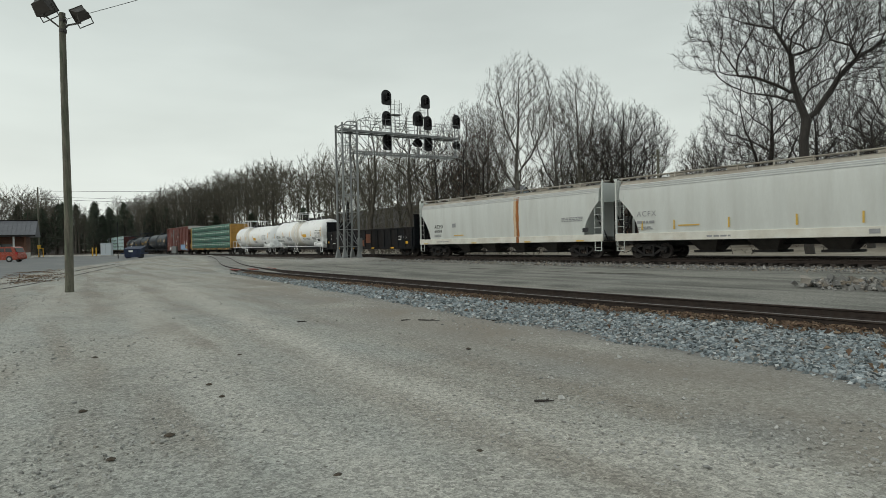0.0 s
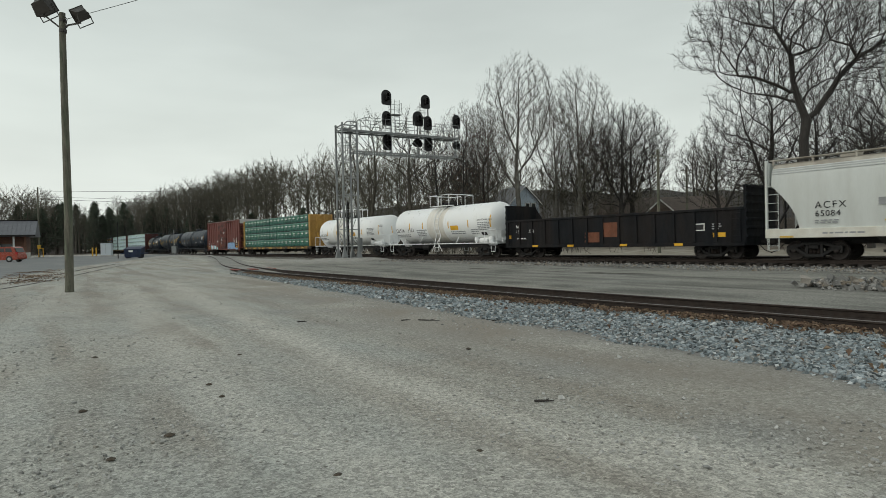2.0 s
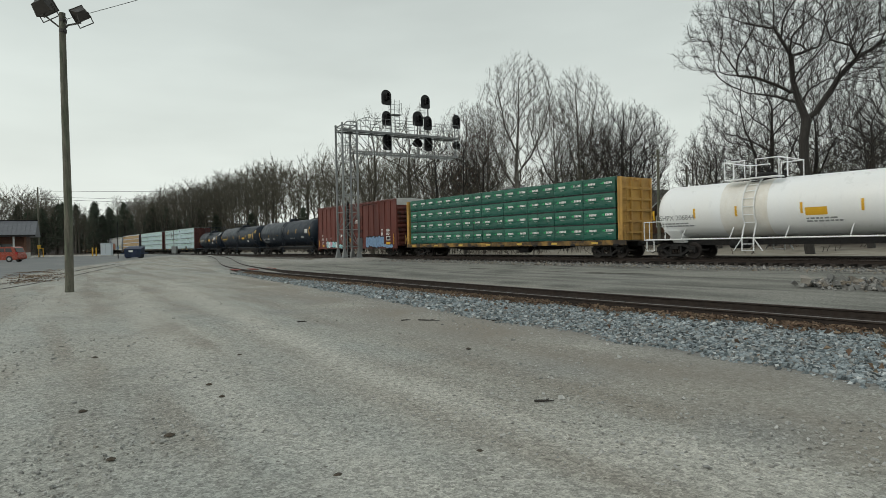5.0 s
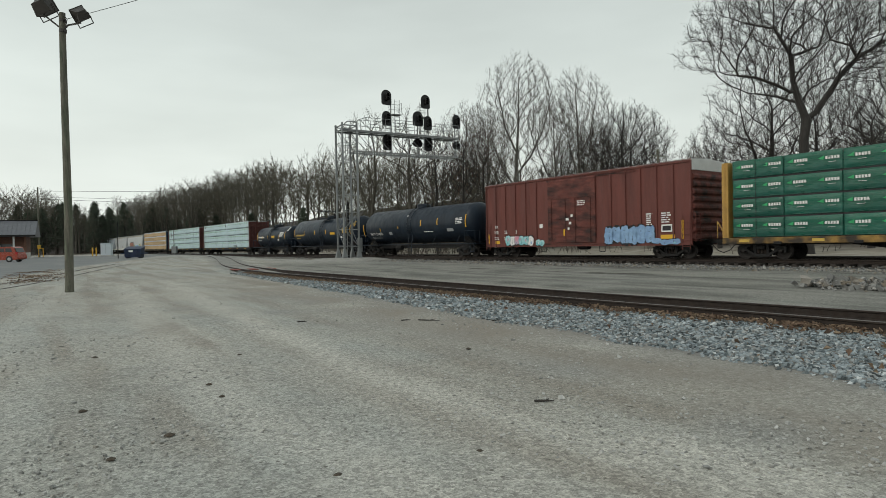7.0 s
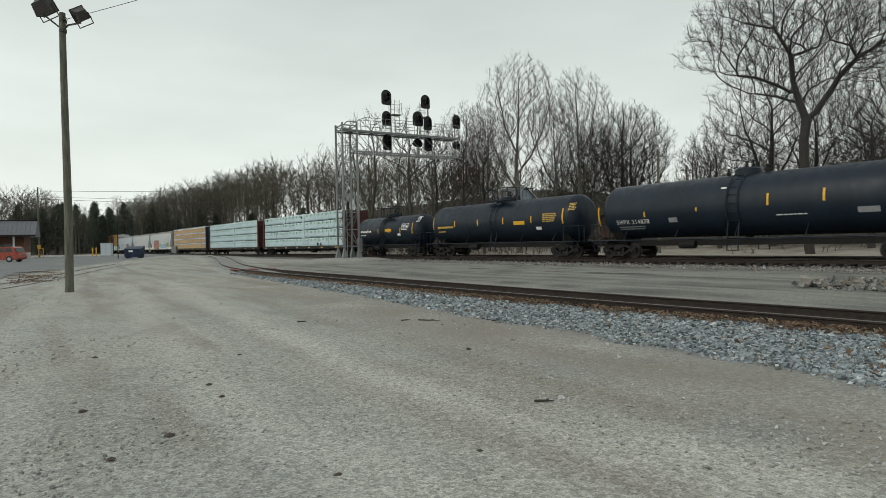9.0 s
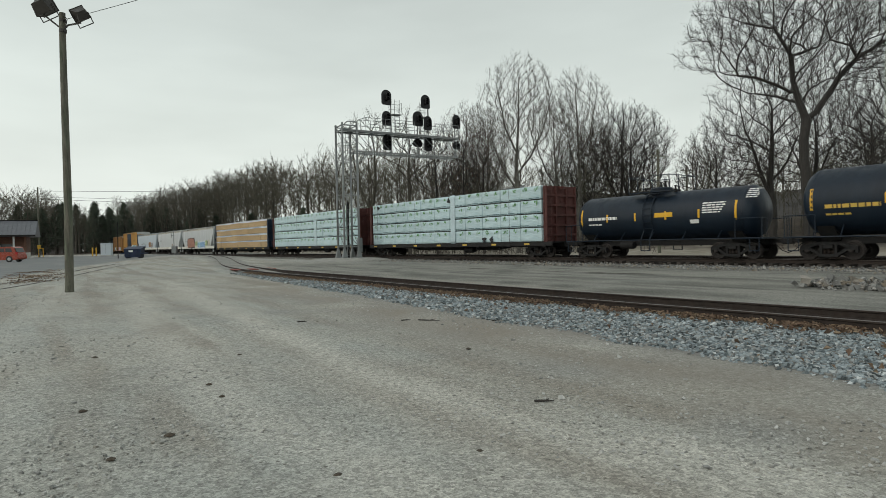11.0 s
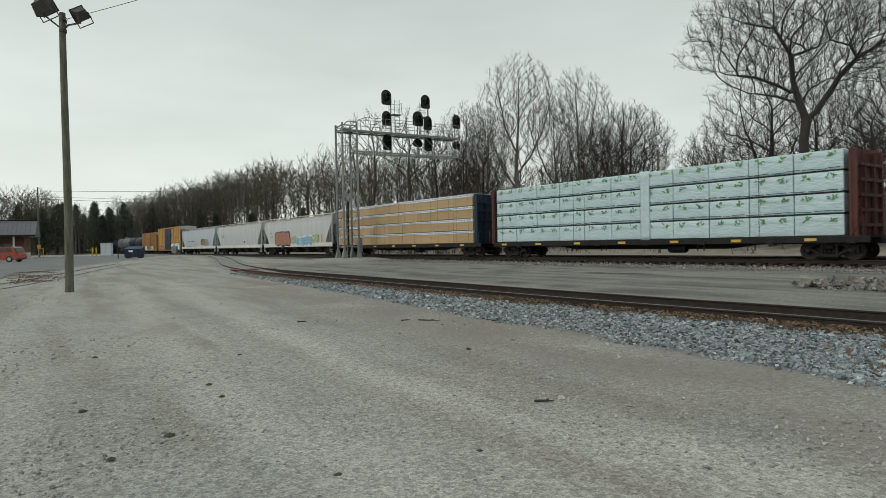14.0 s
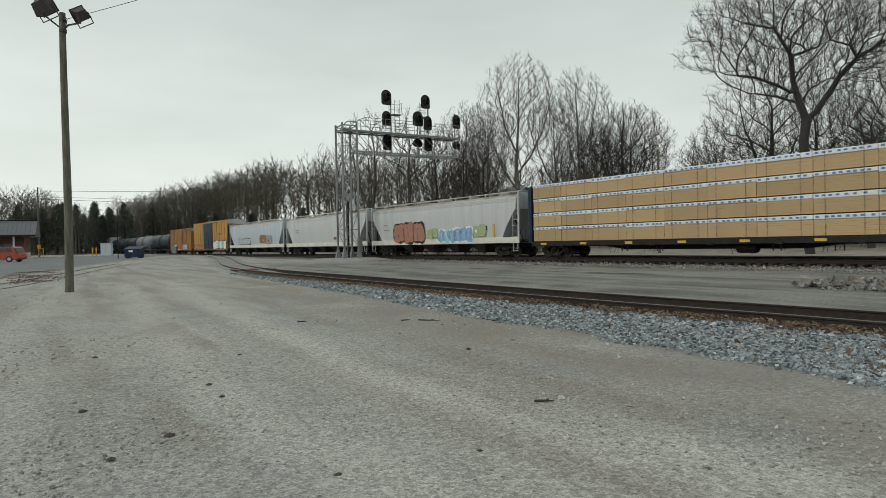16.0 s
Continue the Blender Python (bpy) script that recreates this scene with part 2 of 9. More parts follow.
# ---- ground: one sheet to the horizon ----
def ground_material():
    m = bpy.data.materials.new("gravel_lot")
    m.use_nodes = True
    nt = m.node_tree
    b = nt.nodes["Principled BSDF"]
    N, L = nt.nodes.new, nt.links.new
    b.inputs["Roughness"].default_value = 0.95
    b.inputs["Specular IOR Level"].default_value = 0.2
    tc = N("ShaderNodeTexCoord")

    def nz(scale, detail=6.0, rough=0.6, mapping=None):
        n = N("ShaderNodeTexNoise")
        n.inputs["Scale"].default_value, n.inputs["Detail"].default_value, n.inputs["Roughness"].default_value = scale, detail, rough
        L(mapping or tc.outputs["Object"], n.inputs["Vector"])
        return n.outputs["Fac"]

    def rng(src, lo, hi, a, bb):
        r = N("ShaderNodeMapRange")
        r.inputs["From Min"].default_value, r.inputs["From Max"].default_value = lo, hi
        r.inputs["To Min"].default_value, r.inputs["To Max"].default_value = a, bb
        L(src, r.inputs["Value"])
        return r.outputs[0]

    def mix(fac, a, bb, kind="MIX"):
        x = N("ShaderNodeMixRGB")
        x.blend_type = kind
        for i, v in ((0, fac), (1, a), (2, bb)):
            if isinstance(v, (int, float)):
                x.inputs[i].default_value = v if i == 0 else (v, v, v, 1)
            elif isinstance(v, tuple):
                x.inputs[i].default_value = (*v, 1)
            else:
                L(v, x.inputs[i])
        return x.outputs[0]

    def attr(name):
        a = N("ShaderNodeAttribute")
        a.attribute_name = name
        return a.outputs["Fac"]

    # wheel-track streaks run along the lot
    mp = N("ShaderNodeMapping")
    mp.vector_type = "TEXTURE"
    mp.inputs["Rotation"].default_value = (0, 0, radians(33))
    mp.inputs["Scale"].default_value = (1.0, 9.0, 1.0)
    L(tc.outputs["Object"], mp.inputs[0])
    streak = nz(0.5, 3, 0.5, mp.outputs[0])
    streak2 = nz(1.1, 2, 0.5, mp.outputs[0])
    c = mix(rng(nz(0.12, 4), 0.38, 0.62, 0, 1), (0.325, 0.340, 0.318), (0.372, 0.358, 0.314))
    c = mix(rng(streak, 0.46, 0.60, 0, 0.75), c, (0.395, 0.382, 0.340))
    c = mix(rng(streak2, 0.48, 0.62, 0, 0.65), c, (0.25, 0.228, 0.192))
    c = mix(rng(nz(0.45, 6, 0.7), 0.5, 0.66, 0, 0.6), c, (0.245, 0.242, 0.222))
    c = mix(rng(nz(1.4, 8, 0.75), 0.55, 0.75, 0, 0.45), c, (0.44, 0.435, 0.40))
    c = mix(attr("wheeltrack"), c, (0.46, 0.45, 0.405))
    c = mix(attr("coarse"), c, (0.285, 0.30, 0.292))
    # loose stones
    vo = N("ShaderNodeTexVoronoi")
    vo.inputs["Scale"].default_value = 28.0
    L(tc.outputs["Object"], vo.inputs["Vector"])
    pick = N("ShaderNodeSeparateXYZ")
    L(vo.outputs["Color"], pick.inputs[0])
    c = mix(1.0, c, rng(pick.outputs["X"], 0, 1, 0.74, 1.25), "MULTIPLY")
    vo2 = N("ShaderNodeTexVoronoi")
    vo2.inputs["Scale"].default_value = 75.0
    L(tc.outputs["Object"], vo2.inputs["Vector"])
    pick2 = N("ShaderNodeSeparateXYZ")
    L(vo2.outputs["Color"], pick2.inputs[0])
    c = mix(1.0, c, rng(pick2.outputs["X"], 0, 1, 0.70, 1.30), "MULTIPLY")
    vo3 = N("ShaderNodeTexVoronoi")
    vo3.inputs["Scale"].default_value = 16.0
    L(tc.outputs["Object"], vo3.inputs["Vector"])
    pick3 = N("ShaderNodeSeparateXYZ")
    L(vo3.outputs["Color"], pick3.inputs[0])
    spot = N("ShaderNodeMath")
    spot.operation = "MULTIPLY"
    L(rng(pick3.outputs["X"], 0.80, 0.86, 0, 1), spot.inputs[0])
    L(rng(vo3.outputs["Distance"], 0.20, 0.30, 0.8, 0), spot.inputs[1])
    c = mix(spot.outputs[0], c, mix(rng(pick3.outputs["Y"], 0.45, 0.5, 0, 1), (0.55, 0.55, 0.53), (0.11, 0.10, 0.088)))
    # ballast grey, darkened for the shade in gaps between stones; asphalt, earth with dead grass
    bal = mix(1.0, (0.155, 0.16, 0.16), rng(pick.outputs["Y"], 0, 1, 0.55, 1.5), "MULTIPLY")
    c = mix(attr("ballast"), c, bal)
    asp = mix(rng(nz(0.4, 5), 0.4, 0.65, 0, 1), (0.185, 0.195, 0.198), (0.23, 0.235, 0.23))
    c = mix(attr("asphalt"), c, asp)
    ear = mix(rng(nz(0.8, 6), 0.4, 0.62, 0, 1), (0.27, 0.245, 0.20), (0.37, 0.345, 0.29))
    c = mix(attr("earth"), c, ear)
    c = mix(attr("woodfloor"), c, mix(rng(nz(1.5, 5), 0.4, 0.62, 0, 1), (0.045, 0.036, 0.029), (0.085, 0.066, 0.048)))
    ver = mix(rng(streak2, 0.42, 0.6, 0, 1), (0.12, 0.12, 0.107), (0.24, 0.238, 0.215))
    ver = mix(1.0, ver, rng(pick.outputs["Y"], 0, 1, 0.7, 1.3), "MULTIPLY")
    c = mix(attr("verge"), c, ver)
    c = mix(attr("mud"), c, (0.255, 0.22, 0.178))
    c = mix(attr("dirt"), c, (0.045, 0.036, 0.03))
    L(c, b.inputs["Base Color"])
    h = N("ShaderNodeMath")
    h.operation = "ADD"
    L(nz(35, 6, 0.7), h.inputs[0])
    L(vo.outputs["Distance"], h.inputs[1])
    bp = N("ShaderNodeBump")
    bp.inputs["Strength"].default_value, bp.inputs["Distance"].default_value = 0.55, 0.014
    L(h.outputs[0], bp.inputs["Height"])
    L(bp.outputs[0], b.inputs["Normal"])
    return m


def grow(start, stop, step, rate):
    out = [start]
    while out[-1] < stop:
        out.append(out[-1] + step)
        step *= rate
    return out


def build_ground():
    ys = [-y for y in reversed(grow(0.0, 400, 1.5, 1.2)[1:])] + grow(0.0, 60, 0.25, 1.006)
    ys += grow(ys[-1] + 0.5, 1500, 0.6, 1.035)
    xr = grow(0.0, 34, 0.26, 1.006)
    xr += grow(xr[-1] + 0.5, 1500, 0.6, 1.05)
    xs = [-x for x in reversed(xr[1:])] + xr
    gx, gy = np.meshgrid(np.array(xs), np.array(ys))
    z = ground_z(gx, gy)
    rough = np.array([noise.noise((a * 0.35, b * 0.35, 0)) * 0.018 + noise.noise((a * 1.3, b * 1.3, 5)) * 0.008 for a, b in zip(gx.ravel(), gy.ravel())]).reshape(gx.shape)
    dm, ds = dist_to(MAIN_C, gx, gy), dist_to(SIDING_C, gx, gy)
    # the berm beside the old building strip and rough verge between the lines
    z = z + rough * (1 + 1.5 * (np.abs(dm + 8) < 5))
    me = bpy.data.meshes.new("ground")
    nx, ny = len(xs), len(ys)
    idx = np.arange(nx * ny).reshape(ny, nx)
    quads = np.stack([idx[:-1, :-1], idx[:-1, 1:], idx[1:, 1:], idx[1:, :-1]], -1).reshape(-1, 4)
    me.from_pydata(np.stack([gx, gy, z], -1).reshape(-1, 3).tolist(), [], quads.tolist())
    me.polygons.foreach_set("use_smooth", [True] * len(me.polygons))
    wob = np.array([noise.noise((a * 0.6, b * 0.6, 3)) for a, b in zip(gx.ravel(), gy.ravel())]).reshape(gx.shape)
    ad, am = np.abs(ds + wob * 0.35), np.abs(dm + wob * 0.5)
    nw = np.interp(gy, [5, 7.5, 13, 20, 33, 40], [4.5, 4.3, 3.6, 2.7, 1.7, 1.4])
    near = (ds < 0) * (1 - smooth(-0.15, 0.15, -ds - nw + wob * 0.3)) + (ds >= 0) * (1 - smooth(1.2, 1.7, ad))
    bal = np.maximum(near * (1 - smooth(84, 94, gy)), 1 - smooth(3.2, 4.2, am)) * 0.95
    bal = np.maximum(bal, 0.55 * (1 - smooth(5, 7.5, am)))
    bal = bal * (1 - 0.55 * smooth(30, 38, gy) * (np.abs(dm) > 3.5))
    do = dist_to(OLD_C, gx, gy)
    asp = smooth(2.6, 3.2, -do + wob * 0.3) * smooth(34, 38, gy + wob) * (1 - smooth(112, 118, gy)) * (gx > -140)
    dirt = np.maximum((1 - smooth(0.75, 1.0, np.abs(ds))) * (1 - smooth(34, 36, gy)), 0.9 * (1 - smooth(1.7, 2.6, np.abs(dm + wob * 0.4))))
    mud = np.clip(1 - np.abs(-ds - nw - 1.1 + wob * 0.9) / 1.9, 0, 1) * (ds < 0) * np.clip(0.75 + wob * 0.9, 0, 1) * (1 - smooth(22, 32, gy)) * 0.8
    verge = smooth(1.6, 2.4, ds + wob * 0.6) * smooth(2.5, 3.5, -dm) * np.clip(0.8 + wob * 0.5, 0, 1) * (1 - smooth(40, 60, gy))
    strip = np.exp(-((dm + 9.6 + wob * 0.5) / 0.32) ** 2) * (gx > 1.5) * (gx < 8.5) * np.clip(0.55 + wob * 1.2, 0, 1)
    dirt = np.maximum(dirt, strip * (ds > 1.5))
    ear = smooth(5, 9, dm + wob * 2)
    t1 = dist_to(TYRES, gx, gy)
    tyre = sum(k * np.exp(-((t1 - o + wob * 0.35) / w) ** 2) for o, w, k in ((0.0, 0.34, 1.0), (1.8, 0.4, 0.75), (4.3, 0.45, 0.55), (6.0, 0.4, 0.5))) * np.clip(0.85 + wob * 0.7, 0, 1) * (gy > 1) * (1 - smooth(26, 34, gy))
    coarse = smooth(0.6, 2.6, -t1 + wob * 1.2) * np.clip(0.6 + wob * 1.0, 0, 1) * (1 - smooth(16, 26, gy)) * 0.85
    tyre, coarse = tyre * (1 - bal) * (ds < 0), coarse * (ds < 0)
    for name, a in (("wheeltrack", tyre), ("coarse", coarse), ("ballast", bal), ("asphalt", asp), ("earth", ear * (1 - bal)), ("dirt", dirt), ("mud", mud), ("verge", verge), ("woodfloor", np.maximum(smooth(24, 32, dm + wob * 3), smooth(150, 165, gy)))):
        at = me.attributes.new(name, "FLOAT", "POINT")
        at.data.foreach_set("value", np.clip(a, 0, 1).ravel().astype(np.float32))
    me.materials.append(ground_material())
    ob = new("ground", me)
    tagged(ob, "grey compacted gravel lot with tyre tracks and dirt", "ground", kind="structure")
    return ob


ground = build_ground()

RAIL_PROF = [(-0.07, 0.0), (0.07, 0.0), (0.07, 0.012), (0.014, 0.03), (0.012, 0.125), (0.036, 0.14), (0.036, 0.168), (0.028, 0.175), (-0.028, 0.175), (-0.036, 0.168), (-0.036, 0.14), (-0.012, 0.125), (-0.014, 0.03), (-0.07, 0.012)]


def sweep(mesh, pts, prof, side):
    """Carry a profile (across, up) along points (x, y, z); side is the offset across."""
    pts = [Vector(p) for p in pts]
    n = len(prof)
    base = len(mesh.v)
    for i, p in enumerate(pts):
        d = (pts[min(i + 1, len(pts) - 1)] - pts[max(i - 1, 0)])
        d.z = 0
        d.normalize()
        r = Vector((d.y, -d.x, 0))
        mesh.v += [tuple(p + r * (side + a) + Vector((0, 0, u))) for a, u in prof]
    for i in range(len(pts) - 1):
        for k in range(n):
            k2 = (k + 1) % n
            mesh.f.append((base + i * n + k, base + i * n + k2, base + (i + 1) * n + k2, base + (i + 1) * n + k))
            mesh.mi.append(1 if prof[k][1] > 0.166 and prof[k2][1] > 0.166 else 0)
    return mesh


def build_track(name, pts, label, tie_range, seed, tie_up=-0.02, rails=(-0.7525, 0.7525)):
    root = tagged(new(name), label, "railway track", kind="structure")
    for sd in rails:
        part("rail", sweep(Mesh(), pts[::4] + [pts[-1]], RAIL_PROF, sd), [M_RAIL, M_RAILTOP], root)
    rr = random.Random(seed)
    tie = Mesh().box(-0.115, 0.115, -1.3, 1.3, -0.17, 0.0, bev=0.012)
    tm = tie.data("tie", M_TIE)
    plate = Mesh().box(-0.09, 0.09, -0.16, 0.16, 0.0, 0.014).data("tie_plate", M_RAIL)
    acc, last, n = 0.0, Vector(pts[0]), 0
    for p in pts[1:]:
        p = Vector(p)
        seg = (p - last).length
        acc += seg
        if acc >= 0.53:
            acc = 0.0
            if tie_range(p):
                d = (p - last).normalized()
                ang = math.degrees(math.atan2(d.y, d.x)) + rr.uniform(-1.5, 1.5)
                t = share("tie", tm, root, pose(p.x, p.y, p.z + tie_up + 0.02 + rr.uniform(-0.012, 0.004), 0, 0, ang))
                n += 1
        last = p
    return root


main_pts = [(*line_at(s, 1.5)[:2], RAIL - 0.175) for s in np.arange(-45, 420, 0.265)]
main_track = build_track("track_1", main_pts, "main railway track of worn steel rails on dark ties", lambda p: p.y < 95 and p.x < 26, 3)
main2_pts = [(*line_at(s, 5.7)[:2], RAIL - 0.175) for s in np.arange(-45, 420, 0.265)]
second_track = build_track("track_2", main2_pts, "second main railway track behind the train", lambda p: p.y < 60 and p.x < 30, 4)
sid_pts = [(p[0], p[1], float(siding_top(p[1])) - 0.175) for p in path_resample(SIDING[1:], 0.265)]
siding_track = build_track("track_3", sid_pts, "rusty siding track with leaves along the rails", lambda p: 0 < p.y < 35.5 and p.x < 16, 5)
old_pts = [(p[0], p[1], gz(p[0], p[1]) - 0.145) for p in OLD_C if 6 < p[1] < 60]
old_track = build_track("track_4", old_pts, "disused rusty track sunk in the gravel lot", lambda p: False, 6)


# ---- the freight train ----
M_WHITE = mat("pale_grey_hopper_paint", (0.585, 0.615, 0.595), 0.5, 0, 0.05, 1.2, 30, stretch=(1, 1, 0.12), tint=(0.46, 0.47, 0.44), tfac=0.4, tscale=1.6)
M_WHITE2 = mat("light_grey_hopper_paint", (0.52, 0.54, 0.55), 0.5, 0, 0.07, 1.2, 30, stretch=(1, 1, 0.12), tint=(0.40, 0.41, 0.40), tfac=0.5, tscale=1.3)
M_BLUEGREY = mat("bluish_grey_hopper_paint", (0.47, 0.53, 0.58), 0.5, 0, 0.07, 1.2, 30, stretch=(1, 1, 0.12), tint=(0.36, 0.40, 0.44), tfac=0.5, tscale=1.3)
M_SILL = mat("pale_sill_paint", (0.66, 0.66, 0.60), 0.55, 0, 0.08, 1.5, 30, tint=(0.5, 0.46, 0.38), tfac=0.5, tscale=1.2)
M_BAY = mat("dark_hopper_bay_steel", (0.05, 0.045, 0.04), 0.85, 0, 0.25, 2, 30)
M_ROOFDIRT = mat("grimy_roof_paint", (0.40, 0.38, 0.33), 0.8, 0, 0.2, 2, 30, tint=(0.22, 0.18, 0.14), tfac=0.6)
M_TANKW = mat("white_tank_enamel", (0.90, 0.92, 0.93), 0.35, 0, 0.03, 1.0, 20, stretch=(1, 1, 0.3), tint=(0.82, 0.82, 0.79), tfac=0.5, tscale=0.5)
M_TANKDIRT = mat("splash_stained_white_enamel", (0.80, 0.79, 0.75), 0.45, 0, 0.08, 1.5, 30, stretch=(1, 1, 0.3), tint=(0.64, 0.58, 0.48), tfac=0.6, tscale=0.9)
M_TANKB = mat("black_tank_enamel", (0.006, 0.013, 0.024), 0.45, 0, 0.2, 1.2, 20, spec=0.36, stretch=(1, 1, 0.3), tint=(0.011, 0.020, 0.032), tfac=0.6, tscale=0.8)
M_TANKG = mat("weathered_grey_tank_enamel", (0.10, 0.115, 0.13), 0.5, 0, 0.2, 1.2, 20, tint=(0.22, 0.22, 0.22), tfac=0.7, tscale=0.5)
M_GOND = mat("black_gondola_paint", (0.008, 0.0095, 0.012), 0.75, 0, 0.25, 1.6, 25, spec=0.2, stretch=(1, 1, 0.3), tint=(0.026, 0.020, 0.017), tfac=0.6, tscale=0.9)
M_RUSTP = mat("rust_brown_patch", (0.16, 0.06, 0.032), 0.85, 0, 0.3, 2, 25)
M_RUST = mat("orange_rust_streak", (0.34, 0.13, 0.035), 0.85, 0, 0.3, 3, 20, stretch=(3, 1, 0.4), tint=(0.17, 0.055, 0.02), tfac=0.9, tscale=1.4)
M_RUSTL = mat("pale_rust_wash", (0.56, 0.44, 0.30), 0.85, 0, 0.15, 3, 20, stretch=(3, 1, 0.3))
M_BOXR = mat("oxide_red_boxcar_paint", (0.150, 0.042, 0.032), 0.65, 0, 0.13, 1.3, 25, stretch=(1, 1, 0.15), tint=(0.095, 0.029, 0.024), tfac=0.65, tscale=1.2)
M_BOXD = mat("worn_dark_red_door_paint", (0.135, 0.038, 0.029), 0.75, 0, 0.3, 2.0, 25, stretch=(0.5, 1, 1.2), tint=(0.018, 0.011, 0.010), tfac=0.95, tscale=1.4)
M_BOXY = mat("ochre_boxcar_paint", (0.48, 0.26, 0.06), 0.6, 0, 0.12, 1.3, 25, stretch=(1, 1, 0.2), tint=(0.30, 0.17, 0.06), tfac=0.6, tscale=0.9)
M_BOXB = mat("brownish_ochre_boxcar_paint", (0.34, 0.18, 0.05), 0.7, 0, 0.16, 1.3, 25, stretch=(1, 1, 0.2), tint=(0.16, 0.07, 0.04), tfac=0.7, tscale=0.9)
M_GALVROOF = mat("galvanised_roof_sheet", (0.50, 0.51, 0.50), 0.45, 0.3, 0.12, 1.0, 20)
M_STEELD = mat("dark_grimy_steel", (0.009, 0.0085, 0.0085), 0.8, 0, 0.3, 3, 40)
M_WHEEL = mat("rolled_steel_wheel", (0.028, 0.023, 0.021), 0.65, 0.2, 0.2, 5, 40)
M_TREAD = mat("polished_wheel_tread", (0.45, 0.44, 0.43), 0.3, 0.9, 0.1)
M_YEL = mat("yellow_reflector", (0.72, 0.40, 0.02), 0.5, 0, 0.06)
M_BLK = mat("black_stencil_paint", (0.02, 0.02, 0.022), 0.7)
M_GREYINK = mat("grey_stencil_paint", (0.28, 0.29, 0.30), 0.7)
M_WINK = mat("white_stencil_paint", (0.78, 0.78, 0.76), 0.7, 0, 0.1)
M_YINK = mat("ochre_stencil_paint", (0.60, 0.40, 0.08), 0.7, 0, 0.1)
M_GREENW = mat("green_lumber_wrap", (0.009, 0.108, 0.068), 0.33, 0, 0.15, 1.5, 8, 0.02, 5, stretch=(0.5, 1, 1.6), tint=(0.010, 0.075, 0.062), tfac=0.8, tscale=0.6, rnd=0.15)
M_GREENL = mat("bright_green_print", (0.03, 0.36, 0.13), 0.45)
M_PALEW = mat("pale_aqua_lumber_wrap", (0.54, 0.68, 0.71), 0.4, 0, 0.09, 2.0, 7, 0.05, 4.5, stretch=(0.6, 1, 1.8), tint=(0.36, 0.50, 0.54), tfac=0.6, tscale=1.8, rnd=0.05)
M_PALEFILM = mat("plain_white_film", (0.50, 0.62, 0.66), 0.4, 0, 0.08, 2, 8, 0.02, 5)
M_LEAFINK = mat("green_leaf_print", (0.12, 0.31, 0.10), 0.5)
M_TEALINK = mat("dark_teal_print", (0.02, 0.10, 0.11), 0.5)
M_LUMB = mat("fresh_tan_lumber", (0.50, 0.365, 0.205), 0.8, 0, 0.12, 2.0, 40, 0.004, stretch=(0.15, 1, 12), tint=(0.44, 0.29, 0.14), tfac=0.6, tscale=2.0, rnd=0.1)
M_LWRAP = mat("white_blue_lumber_wrap", (0.70, 0.74, 0.78), 0.4, 0, 0.08, 3, 12, 0.012, 6)
M_BLUEINK = mat("blue_print", (0.10, 0.20, 0.42), 0.5)
M_BULKY = mat("yellow_brown_bulkhead_paint", (0.50, 0.29, 0.07), 0.65, 0, 0.15, 1.4, 20, tint=(0.33, 0.19, 0.07), tfac=0.6)
M_BULKR = mat("oxide_brown_bulkhead_paint", (0.085, 0.026, 0.022), 0.7, 0, 0.2, 1.4, 20)
M_BULKB = mat("navy_blue_bulkhead_paint", (0.008, 0.026, 0.052), 0.6, 0, 0.15, 1.4, 20)
# black of the straps and torn wrap, also paints the shade between tiers
M_STRAP_GAP = mat("black_strapping_and_gap_shade", (0.015, 0.016, 0.018), 0.6)
G_BLUE = mat("sky_blue_spray_paint", (0.25, 0.40, 0.60), 0.6, 0, 0.15, 4, 30, tint=(0.16, 0.28, 0.50), tfac=0.7, tscale=2.5)
G_PINK = mat("pink_spray_paint", (0.62, 0.28, 0.34), 0.6, 0, 0.15, 4, 30, tint=(0.25, 0.45, 0.60), tfac=0.8, tscale=3)
G_TEAL = mat("turquoise_spray_paint", (0.20, 0.55, 0.60), 0.6, 0, 0.15, 4, 30, tint=(0.55, 0.62, 0.60), tfac=0.7, tscale=4)
G_BROWN = mat("copper_spray_paint", (0.36, 0.17, 0.12), 0.6, 0, 0.15, 4, 30)
G_GREEN = mat("olive_spray_paint", (0.34, 0.42, 0.22), 0.6, 0, 0.15, 4, 30)
G_WHITE = mat("white_spray_paint", (0.75, 0.75, 0.74), 0.6, 0, 0.1, 4, 30)

CARS = []
WHEELS = []


def plate(x0, x1, z0, z1, y, t=0.004):
    """A thin painted or fixed plate on the side that faces the lot."""
    return Mesh().box(x0, x1, y - t, y, z0, z1)


def lettering(parent, text, x, z, size, y, material, spacing=1.0):
    cu = bpy.data.curves.new("lettering", "FONT")
    cu.body, cu.size, cu.extrude, cu.space_character = text, size, 0.002, spacing
    tmp = new("lettering", cu)
    dg = bpy.context.evaluated_depsgraph_get()
    me = bpy.data.meshes.new_from_object(tmp.evaluated_get(dg))
    bpy.data.objects.remove(tmp)
    me.materials.clear()
    me.materials.append(material)
    ob = new("lettering", me)
    ob.parent = parent
    ob.matrix_basis = pose(x, y, z, 90, 0, 0)
    return ob


